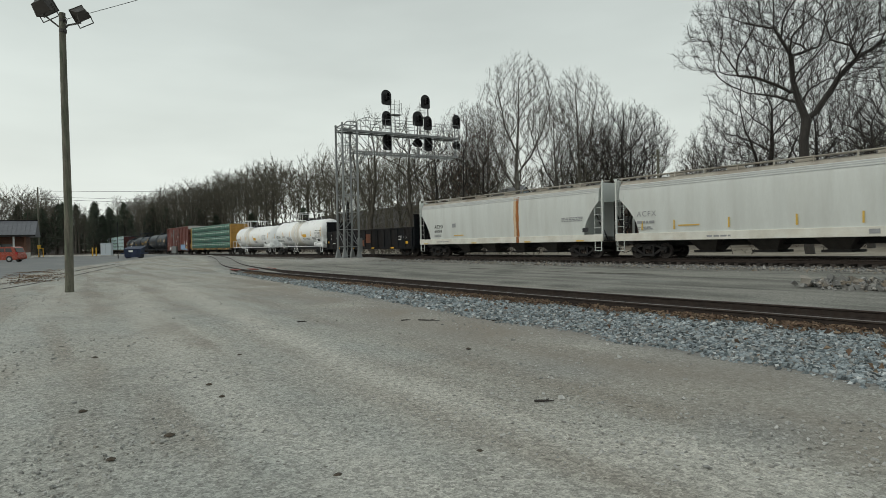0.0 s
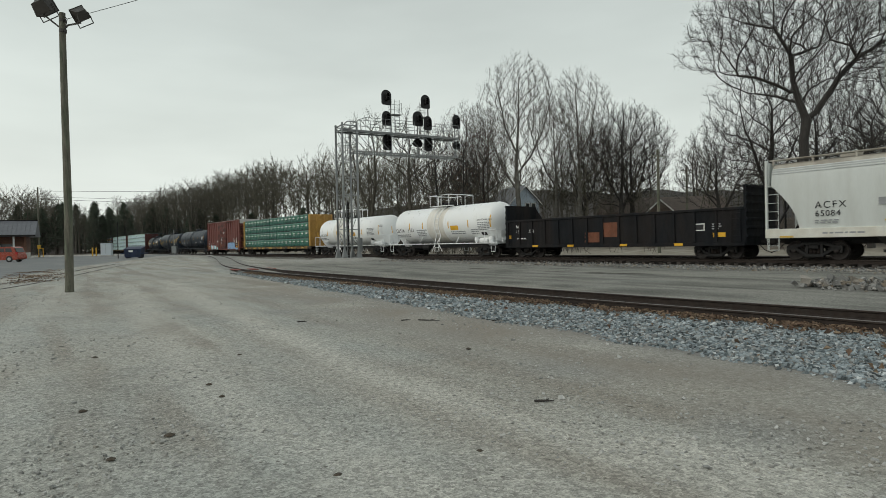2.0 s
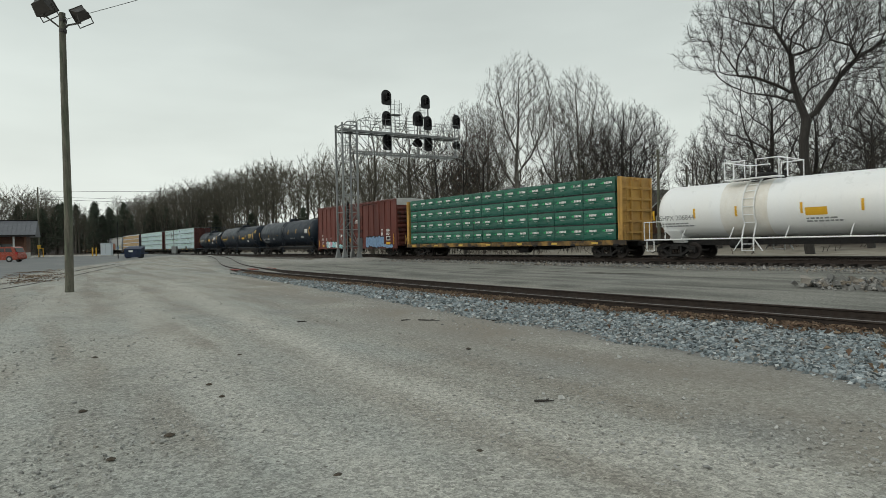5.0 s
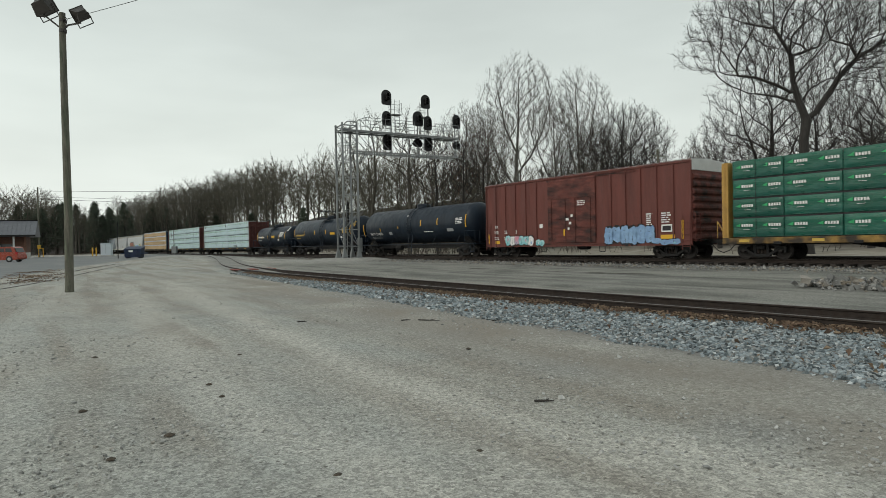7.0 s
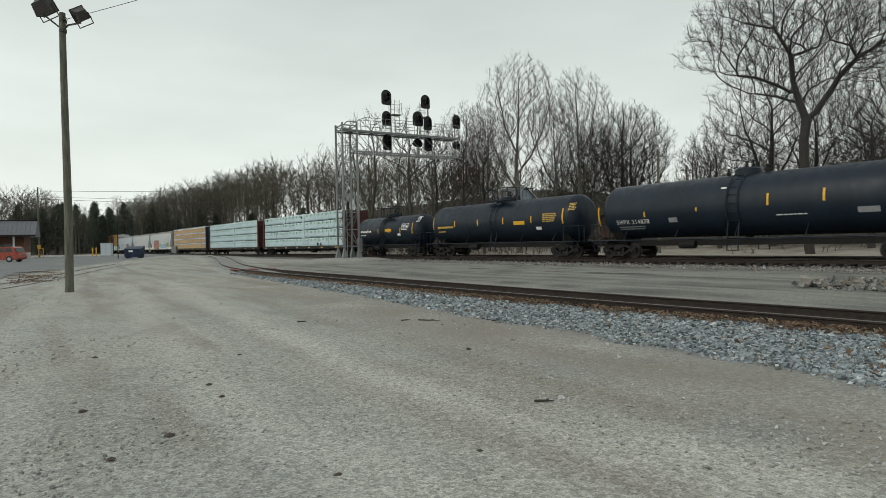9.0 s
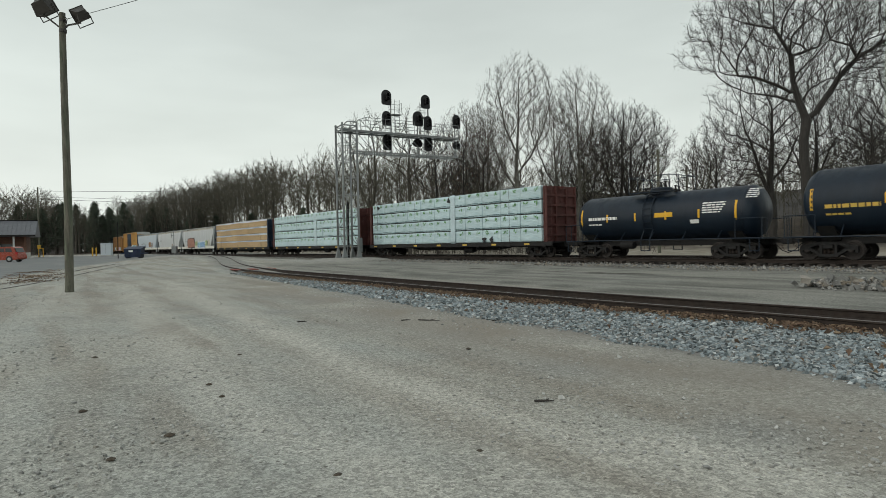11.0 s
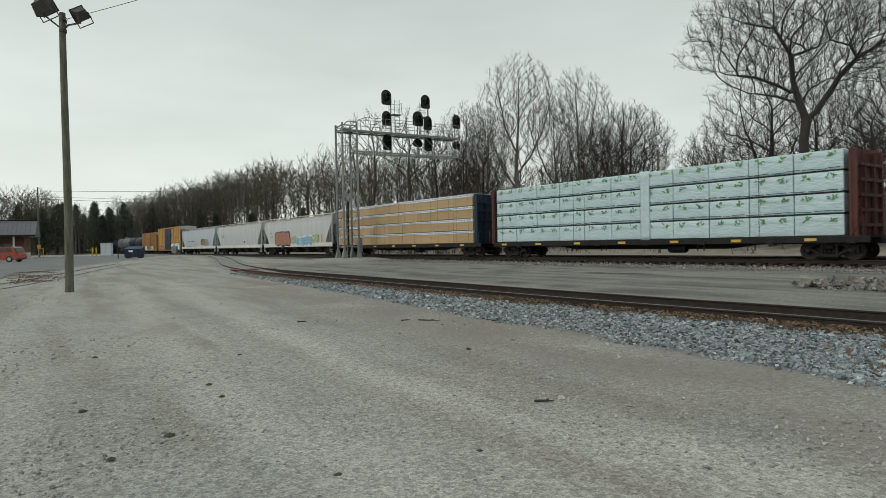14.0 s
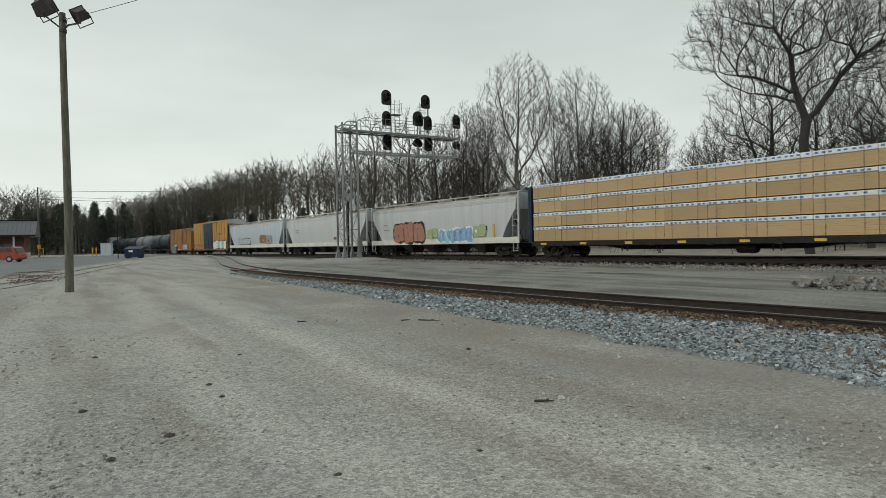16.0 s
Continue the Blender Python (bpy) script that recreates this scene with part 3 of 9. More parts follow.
def bars(parent, x0, z0, w, h, n, y, material, seed=0, name="small_print"):
    """Writing too small to read: rows of plain bars."""
    r = random.Random(seed)
    m = Mesh()
    for i in range(n):
        zz = z0 + h * (n - 1 - i) / n
        x = x0
        end = x0 + w * r.uniform(0.7, 1.0)
        while x < end:
            k = r.uniform(0.12, 0.35)
            m.box(x, min(x + k, end), y - 0.003, y, zz, zz + h / n * 0.55)
            x += k + 0.06
    return part(name, m, material, parent)


def blob(cx, cz, rx, rz, r, n=14, wob=0.22, p=3.0):
    """A rounded, uneven letter-like outline."""
    out = []
    for i in range(n):
        a = 2 * math.pi * i / n
        c, s = math.cos(a), math.sin(a)
        k = (abs(c) ** p + abs(s) ** p) ** (-1 / p) * r.uniform(1 - wob, 1 + wob * 0.3)
        out.append((cx + rx * c * k, cz + rz * s * k))
    return out


def spray(parent, x0, x1, z0, z1, y, n, outline, fills, seed, base=None):
    """Spray-painted shapes in overlapping letter-like blocks."""
    r = random.Random(seed)
    w = (x1 - x0) / n
    back, marks = Mesh(), {i: Mesh() for i in range(len(fills))}
    for i in range(n):
        cx, cz = x0 + w * (i + 0.5), (z0 + z1) / 2 + r.uniform(-0.05, 0.05)
        rz = (z1 - z0) / 2 * r.uniform(0.88, 1.05)
        back.prism(blob(cx, cz, w * 0.68, rz * 1.05, r, 18, 0.14, 4.0), y - 0.003, y)
        marks[r.randrange(len(fills)) if i % 3 else 0].prism(blob(cx, cz, w * 0.66, rz * 0.94, r, 18, 0.22, 3.2), y - 0.006, y - 0.0031)
        k = marks[r.randrange(len(fills))]
        k.prism(blob(cx + r.uniform(-0.2, 0.2) * w, cz + r.uniform(-0.4, 0.4) * rz, w * 0.16, rz * 0.28, r), y - 0.009, y - 0.0061)
        back.prism(blob(cx + r.uniform(-0.1, 0.1) * w, cz - rz * r.uniform(0.1, 0.5), w * 0.022, rz * r.uniform(0.2, 0.45), r, p=4), y - 0.0085, y - 0.0061)
        back.prism(blob(cx + r.uniform(-0.15, 0.15) * w, cz + rz * r.uniform(0.2, 0.5), w * 0.06, rz * 0.04, r, p=4), y - 0.0085, y - 0.0061)
    part("graffiti_outline", back, outline, parent)
    for i, fm in marks.items():
        if fm.v:
            part("graffiti_fill", fm, fills[i], parent)


# shared running gear
def wheelset_mesh():
    m = Mesh()
    for sd in (-1, 1):
        m.cur = 0
        m.lathe([(0.09, sd * 0.66), (0.16, sd * 0.67), (0.17, sd * 0.70), (0.35, sd * 0.715), (0.36, sd * 0.695), (0.445, sd * 0.69), (0.445, sd * 0.72), (0.422, sd * 0.735), (0.418, sd * 0.825), (0.36, sd * 0.825), (0.345, sd * 0.795), (0.17, sd * 0.785), (0.15, sd * 0.83), (0.09, sd * 0.83)], "y", 20)
        # bolt heads of the bearing cap show the turning
        for k in range(3):
            a = 2 * math.pi * k / 3
            m.box(-0.025, 0.025, sd * 1.09 - 0.02, sd * 1.09 + 0.02, -0.025, 0.025, Matrix.Translation((0.06 * math.cos(a), 0, 0.06 * math.sin(a))))
        m.lathe([(0.105, sd * 0.98), (0.105, sd * 1.08), (0.085, sd * 1.095)], "y", 12)
    m.lathe([(0.085, -0.98), (0.085, 0.98)], "y", 10)
    return m


def sideframe_mesh():
    """Cast side frame with its window and spring nest, seen from the side."""
    m = Mesh()
    out = [(-1.16, 0.36), (-1.16, 0.58), (-0.86, 0.62), (-0.42, 0.78), (0.42, 0.78), (0.86, 0.62), (1.16, 0.58), (1.16, 0.36), (1.02, 0.36), (1.02, 0.50), (0.76, 0.50), (0.76, 0.40), (0.36, 0.17), (-0.36, 0.17), (-0.76, 0.40), (-0.76, 0.50), (-1.02, 0.50), (-1.02, 0.36)]
    # built of bars so that the openings stay open
    def bar(a, b, w, d0, d1):
        ax, az, bx, bz = *a, *b
        dx, dz = bx - ax, bz - az
        L = math.hypot(dx, dz)
        nx, nz = -dz / L * w / 2, dx / L * w / 2
        m.prism([(ax + nx, az + nz), (bx + nx, bz + nz), (bx - nx, bz - nz), (ax - nx, az - nz)], d0, d1)
    bar((-1.14, 0.56), (-0.80, 0.60), 0.13, -0.09, 0.09)
    bar((0.80, 0.60), (1.14, 0.56), 0.13, -0.09, 0.09)
    bar((-0.84, 0.60), (-0.38, 0.74), 0.13, -0.09, 0.09)
    bar((0.38, 0.74), (0.84, 0.60), 0.13, -0.09, 0.09)
    bar((-0.42, 0.73), (0.42, 0.73), 0.13, -0.09, 0.09)
    bar((-0.80, 0.52), (-0.34, 0.22), 0.12, -0.085, 0.085)
    bar((0.34, 0.22), (0.80, 0.52), 0.12, -0.085, 0.085)
    bar((-0.40, 0.20), (0.40, 0.20), 0.13, -0.12, 0.12)
    bar((-0.30, 0.22), (-0.30, 0.72), 0.11, -0.08, 0.08)
    bar((0.30, 0.22), (0.30, 0.72), 0.11, -0.08, 0.08)
    for sx in (-1, 1):
        bar((sx * 1.09, 0.58), (sx * 1.09, 0.33), 0.10, -0.08, 0.08)
        bar((sx * 0.74, 0.58), (sx * 0.74, 0.40), 0.10, -0.08, 0.08)
        m.box(sx * 0.91 - 0.14, sx * 0.91 + 0.14, -0.10, 0.10, 0.44, 0.545, bev=0.01)
    return m


WHEELSET_ME = wheelset_mesh().data("wheelset", [M_WHEEL], True)
fix_normals(WHEELSET_ME)
SIDEFRAME_ME = sideframe_mesh().data("side_frame", [M_STEELD])
fix_normals(SIDEFRAME_ME)
_sp = Mesh()
for sx in (-0.17, 0.0, 0.17):
    for k in range(4):
        _sp.lathe([(0.05, 0.27 + k * 0.066), (0.078, 0.30 + k * 0.066), (0.05, 0.33 + k * 0.066)], "z", 6, Matrix.Translation((sx, 0, 0)))
SPRING_ME = _sp.data("spring_group", [M_RAIL])
fix_normals(SPRING_ME)
BOLSTER_ME = Mesh().box(-0.2, 0.2, -1.15, 1.15, 0.50, 0.68, bev=0.02).data("truck", [M_STEELD])
fix_normals(BOLSTER_ME)
_cp = Mesh()
_cp.box(0.0, 0.75, -0.09, 0.09, 0.78, 0.95, bev=0.015)
_cp.box(0.62, 0.92, -0.17, 0.15, 0.72, 1.0, bev=0.03)
_cp.pipe([(0.1, -0.32, 0.80), (0.45, -0.33, 0.72), (0.7, -0.25, 0.42), (0.95, -0.12, 0.30)], 0.022, 6)
COUPLER_ME = _cp.data("coupler", [M_STEELD])
fix_normals(COUPLER_ME)


def running_gear(root, L, inset=2.3, sill=True):
    """Two trucks with turning wheelsets, and a coupler at each end."""
    for sx in (-1, 1):
        x = sx * (L / 2 - inset)
        tr = share("truck", BOLSTER_ME, root, pose(x, 0, 0))
        for sy in (-1, 1):
            share("side_frame", SIDEFRAME_ME, tr, pose(0, sy * 1.0, 0))
            share("spring_group", SPRING_ME, tr, pose(0, sy * 1.0, 0))
        for wx in (-0.88, 0.88):
            ws = share("wheelset", WHEELSET_ME, tr, pose(wx, 0, 0.42))
            WHEELS.append((ws, wx))
        share("coupler", COUPLER_ME, root, pose(sx * (L / 2 - 0.88), 0, 0, 0, 0, 0 if sx > 0 else 180))
    part("centre_sill", Mesh().box(-L / 2 + 0.75, L / 2 - 0.75, -0.30, 0.30, 0.70, 0.98), M_STEELD, root)


def start_car(name, s0, s1, label, group=""):
    """s0: leading end, s1: trailing end along the line, coupler to coupler."""
    root = tagged(new(name), label, "freight car", group)
    L = s1 - s0
    CARS.append((root, (s0 + s1) / 2, L))
    return root, L


def ladder(x, y, z0, z1, w, rungs, r=0.016, along="x"):
    m = Mesh()
    d = (w, 0) if along == "x" else (0, w)
    m.tube((x, y, z0), (x, y, z1), r)
    m.tube((x + d[0], y + d[1], z0), (x + d[0], y + d[1], z1), r)
    for i in range(rungs):
        z = z0 + (z1 - z0) * (i + 0.5) / rungs
        m.tube((x, y, z), (x + d[0], y + d[1], z), r * 0.8)
    return m


# ---- covered hoppers ----
def hop_half(z):
    return float(np.interp(z, [1.0, 1.42, 2.2, 3.0, 3.7, 4.0, 4.2, 4.38, 4.48, 4.55], [1.40, 1.47, 1.52, 1.54, 1.52, 1.48, 1.40, 1.18, 0.75, 0.0]))


def covered_hopper(s0, s1, paint, label, rounded=True, top=4.55, cut=1.5, streak=False):
    root, L = start_car("covered_hopper", s0, s1, label, "covered hopper cars")
    e = L / 2 - 0.75
    k = top / 4.55
    xs = sorted(set(list(np.linspace(-e, -e + cut, 9)) + list(np.linspace(-e + cut, e - cut, 9)) + list(np.linspace(e - cut, e, 9))))

    def low(x):
        d = (e - abs(x)) / cut
        if d >= 1:
            return 1.30
        return 1.30 + (3.40 - 1.30) * ((1 - d) ** (0.55 if rounded else 0.85) if d < 1 else 0) if d < 0.999 else 1.30
    m = Mesh()
    zs_t = [0, 0.2, 0.45, 0.7, 0.9, 1.0]
    roof = [4.2, 4.38, 4.48, 4.55]
    n = None
    for x in xs:
        lo = low(x)
        zz = [lo + (4.0 - lo) * t for t in zs_t] + roof
        sec = [(-hop_half(z), z * k if z > 3.9 else z) for z in zz] + [(hop_half(z), z * k if z > 3.9 else z) for z in reversed(zz[:-1])]
        n = len(sec)
        m.v += [(x, y, z) for y, z in sec]
    for i in range(len(xs) - 1):
        for j in range(n):
            j2 = (j + 1) % n
            m.f.append((i * n + j, i * n + j2, (i + 1) * n + j2, (i + 1) * n + j))
            m.mi.append(1 if 6 <= j < n - 8 + 1 else 0)
    m.f += [tuple(range(n)), tuple(range((len(xs) - 1) * n, len(xs) * n))]
    m.mi += [0, 0]
    body = part("body", m, [paint, M_ROOFDIRT], root, shade=True)
    for sy in (-1, 1):
        part("side_sill", Mesh().box(-L / 2 + 0.45, L / 2 - 0.45, sy * 1.50 - 0.05, sy * 1.50 + 0.05, 1.0, 1.42, bev=0.012), M_SILL, root)
        b = Mesh()
        for z in (3.93, 4.03, 4.13):
            b.box(-e + 0.02, e - 0.02, sy * (hop_half(z) + 0.012) - 0.015, sy * (hop_half(z) + 0.012) + 0.015, z * 1.0, z + 0.045)
        part("roof_edge_band", b, M_WHITE2 if paint is M_WHITE else paint, root)
        rb = Mesh().box(-L / 2 + 0.5, L / 2 - 0.5, sy * 0.98 - 0.22, sy * 0.98 + 0.22, 4.60 * k, 4.64 * k)
        for i in range(12):
            x = -L / 2 + 0.7 + i * (L - 1.4) / 11
            rb.box(x - 0.03, x + 0.03, sy * 1.2 - 0.03, sy * 1.2 + 0.03, 4.34 * k, 4.66 * k)
        part("running_board", rb, M_ROOFDIRT if paint is M_WHITE else paint, root)
    for i in range(5):
        part("roof_hatch", Mesh().lathe([(0.42, 4.5 * k), (0.42, 4.68 * k), (0.30, 4.72 * k)], "z", 14, pose((i - 2) * (L - 5) / 4.6, 0, 0)), M_ROOFDIRT, root)
    nb = 4 if L > 18 else 3
    for i in range(nb):
        x = (i - (nb - 1) / 2) * (L - 8.2) / nb * 1.02
        hm = Mesh()
        t, b2 = 1.05, 0.40
        v = [(x - t, -1.2, 1.30), (x + t, -1.2, 1.30), (x + t, 1.2, 1.30), (x - t, 1.2, 1.30), (x - b2, -0.5, 0.42), (x + b2, -0.5, 0.42), (x + b2, 0.5, 0.42), (x - b2, 0.5, 0.42)]
        hm.add(v, [(0, 1, 2, 3), (7, 6, 5, 4), (0, 4, 5, 1), (1, 5, 6, 2), (2, 6, 7, 3), (3, 7, 4, 0)])
        part("hopper_bay", hm, M_BAY, root)
        g = Mesh().box(x - 0.62, x + 0.62, -0.78, 0.78, 0.33, 0.45, bev=0.01)
        part("outlet_gate", g, M_STEELD, root)
    for sx in (-1, 1):
        xe = sx * (L / 2 - 0.5)
        part("end_post", Mesh().box(xe - 0.05, xe + 0.05, -1.52, -1.42, 1.0, 4.6 * k), paint, root)
        part("end_post", Mesh().box(xe - 0.05, xe + 0.05, 1.42, 1.52, 1.0, 4.6 * k), paint, root)
        part("end_panel", Mesh().box(xe - 0.04 - sx * 0.06, xe + 0.04 - sx * 0.06, -1.40, 1.40, 3.35, 4.5 * k, bev=0.01), paint, root)
        part("end_ladder", ladder(xe - sx * 0.55 - 0.0, -1.53, 0.45, 3.6, sx * 0.5, 8), paint, root)
        part("end_platform", Mesh().box(xe - sx * 1.5, xe, -1.45, 1.45, 1.02, 1.10), M_STEELD, root)
        part("end_brace", Mesh().tube((xe, -1.0, 1.1), (xe - sx * 0.9, -1.0, 2.7), 0.05).tube((xe, 1.0, 1.1), (xe - sx * 0.9, 1.0, 2.7), 0.05).tube((xe, -0.35, 1.1), (xe, -0.35, 3.4), 0.05).tube((xe, 0.35, 1.1), (xe, 0.35, 3.4), 0.05), M_STEELD, root)
        part("sill_step", Mesh().pipe([(xe - sx * 0.55, -1.5, 1.0), (xe - sx * 0.55, -1.5, 0.45), (xe - sx * 0.1, -1.5, 0.45), (xe - sx * 0.1, -1.5, 1.0)], 0.02), paint, root)
    running_gear(root, L, 2.35)
    return root, L


hopper_a, La = covered_hopper(-13.3, 7.0, M_WHITE, "pale grey four-bay covered hopper car with yellow reflector strips", cut=1.3)
hopper_b, Lb = covered_hopper(7.0, 27.2, M_WHITE, "pale grey covered hopper car with an orange rust streak", cut=1.2)


def on_car(s, s0, s1):
    return (s0 + s1) / 2 - s


def hopper_markings():
    ca = lambda s: on_car(s, -13.3, 7.0)
    cb = lambda s: on_car(s, 7.0, 27.2)
    lettering(hopper_a, "ACFX", ca(5.05), 2.34, 0.42, -1.545, M_GREYINK, 1.25)
    bars(hopper_a, ca(5.05), 1.95, 1.15, 0.26, 1, -1.54, M_GREYINK, 2)
    bars(hopper_a, ca(5.0), 1.62, 1.1, 0.2, 2, -1.53, M_GREYINK, 3)
    for s in (4.72, 2.74, -0.25, -3.4, -6.0, -9.0):
        part("reflector", plate(ca(s) - 0.045, ca(s) + 0.045, 1.58, 2.08, -1.535), M_YINK, hopper_a)
    bars(hopper_a, ca(0.9), 1.13, 1.4, 0.16, 1, -1.555, M_GREYINK, 5)
    part("chalk_mark", plate(ca(2.5), ca(1.3), 1.74, 1.81, -1.53), M_YINK, hopper_a)
    part("placard_board", plate(ca(-6.2), ca(-6.6), 1.12, 1.32, -1.555), M_GREYINK, hopper_a)
    lettering(hopper_b, "ACFX", cb(24.6), 2.28, 0.42, -1.545, M_BLK, 1.25)
    lettering(hopper_b, "65084", cb(24.6), 1.93, 0.36, -1.54, M_BLK, 1.15)
    bars(hopper_b, cb(24.6), 1.62, 1.15, 0.2, 2, -1.535, M_GREYINK, 7)
    bars(hopper_b, cb(10.7), 2.28, 2.3, 0.3, 3, -1.55, M_GREYINK, 8)
    part("yellow_stencil", plate(cb(22.0), cb(20.8), 1.64, 1.71, -1.535), M_YINK, hopper_b)
    part("inspection_stencil", plate(cb(9.0), cb(8.55), 1.58, 1.84, -1.535), M_BLK, hopper_b)
    part("inspection_stencil", plate(cb(22.2), cb(21.75), 2.3, 2.6, -1.552), M_GREYINK, hopper_b)
    for s in (25.8, 19.5, 13.8, 9.2):
        part("reflector", plate(cb(s) - 0.3, cb(s) + 0.3, 1.02, 1.10, -1.555), M_YINK, hopper_b)
    bars(hopper_b, cb(24.3), 1.16, 1.9, 0.13, 1, -1.555, M_GREYINK, 9)
    r = random.Random(11)
    rust, wash = Mesh(), Mesh()
    x = cb(14.75)
    lv = [4.18, 4.0, 3.7, 3.3, 2.9, 2.5, 2.1, 1.75, 1.43]
    for a, b in zip(lv[:-1], lv[1:]):
        for mm, w, dy in ((rust, 0.15, 0.012), (wash, 0.30, 0.006)):
            ya, yb = -hop_half(a) - dy, -hop_half(b) - dy
            wa, wb = w * r.uniform(0.85, 1.1), w * r.uniform(0.85, 1.1)
            sh = -0.12 if mm is wash else 0.0
            mm.add([(x - wa + sh, ya, a), (x + wa * 0.8 + sh, ya, a), (x + wb * 0.8 + sh, yb, b), (x - wb + sh, yb, b)], [(0, 1, 2, 3)])
    rust.box(x - 0.14, x + 0.12, -1.556, -1.552, 1.0, 1.42)
    part("rust_streak", wash, M_RUSTL, hopper_b, "faded rust wash")
    part("rust_streak", rust, M_RUST, hopper_b, "bright orange rust streak")


hopper_markings()


# ---- gondola with raised ends ----
def gondola(s0, s1):
    root, L = start_car("gondola", s0, s1, "black high-ended gondola car with rusty patches")
    e = L / 2 - 0.55
    for sy in (-1, 1):
        y = sy * 1.45
        sd = Mesh().box(-e, e, y - 0.03, y + 0.03, 0.68, 2.5)
        part("side_wall", sd, M_GOND, root)
        part("top_chord", Mesh().box(-e, e, y - 0.09, y + 0.09, 2.42, 2.56, bev=0.02), M_GOND, root)
        part("bottom_chord", Mesh().box(-e, e, y - 0.08, y + 0.08, 0.66, 0.86, bev=0.02), M_GOND, root)
        for i in range(15):
            x = -e + 0.25 + i * (2 * e - 0.5) / 14
            part("side_rib", Mesh().prism([(x - 0.09, 0.86), (x + 0.09, 0.86), (x + 0.06, 2.42), (x - 0.06, 2.42)], y + sy * 0.03, y + sy * 0.11), M_GOND, root)
    part("floor_plate", Mesh().box(-e, e, -1.42, 1.42, 0.98, 1.06), M_GOND, root)
    for sx in (-1, 1):
        w = part("end_wall", Mesh().box(sx * e - 0.06, sx * e + 0.06, -1.45, 1.45, 0.7, 3.62), M_GOND, root)
        for z in (1.1, 1.5, 1.9, 2.3, 2.7, 3.1, 3.5):
            part("end_rib", Mesh().box(min(sx * e, sx * (e + 0.13)), max(sx * e, sx * (e + 0.13)), -1.44, 1.44, z, z + 0.13, bev=0.01), M_GOND, w)
        part("end_gusset", Mesh().prism([(sx * e, 2.5), (sx * (e - 0.9), 2.5), (sx * e, 3.6)], 1.38, 1.42), M_GOND, root)
        part("grab_irons", ladder(sx * (e - 0.6), -1.58, 0.75, 2.4, sx * 0.45, 6), M_GOND, root)
    c = lambda s: on_car(s, s0, s1)
    part("rust_patch", plate(c(37.6), c(36.5), 0.95, 1.55, -1.485, 0.003), M_RUSTP, root)
    part("rust_patch", plate(c(36.3), c(35.2), 1.25, 2.1, -1.485, 0.003), M_RUSTP, root)
    lettering(root, "NS", c(43.7), 2.0, 0.3, -1.488, M_WINK, 1.1)
    lettering(root, "192", c(43.7), 1.66, 0.3, -1.488, M_WINK)
    lettering(root, "538", c(42.45), 1.66, 0.3, -1.488, M_WINK)
    bars(root, c(43.6), 1.25, 0.9, 0.12, 1, -1.485, M_WINK, 6)
    part("white_panel", plate(c(30.45), c(29.8), 1.45, 1.82, -1.485, 0.003), M_WINK, root)
    part("white_panel", plate(c(30.4), c(29.85), 1.5, 1.77, -1.489, 0.002), M_BLK, root)
    bars(root, c(29.4), 1.5, 0.5, 0.35, 3, -1.485, M_GREYINK, 5)
    for s, w, z in ((29.35, 0.65, 1.12), (44.5, 0.3, 1.3)):
        part("reflector", plate(c(s), c(s) + w, z, z + 0.22, -1.485, 0.004), M_YEL, root)
    for s in (42.1, 39.0, 35.0, 31.5):
        part("reflector", plate(c(s), c(s) + 0.5, 0.70, 0.83, -1.535, 0.004), M_YEL, root)
    running_gear(root, L, 2.3)
    return root


gondola(27.2, 45.3)


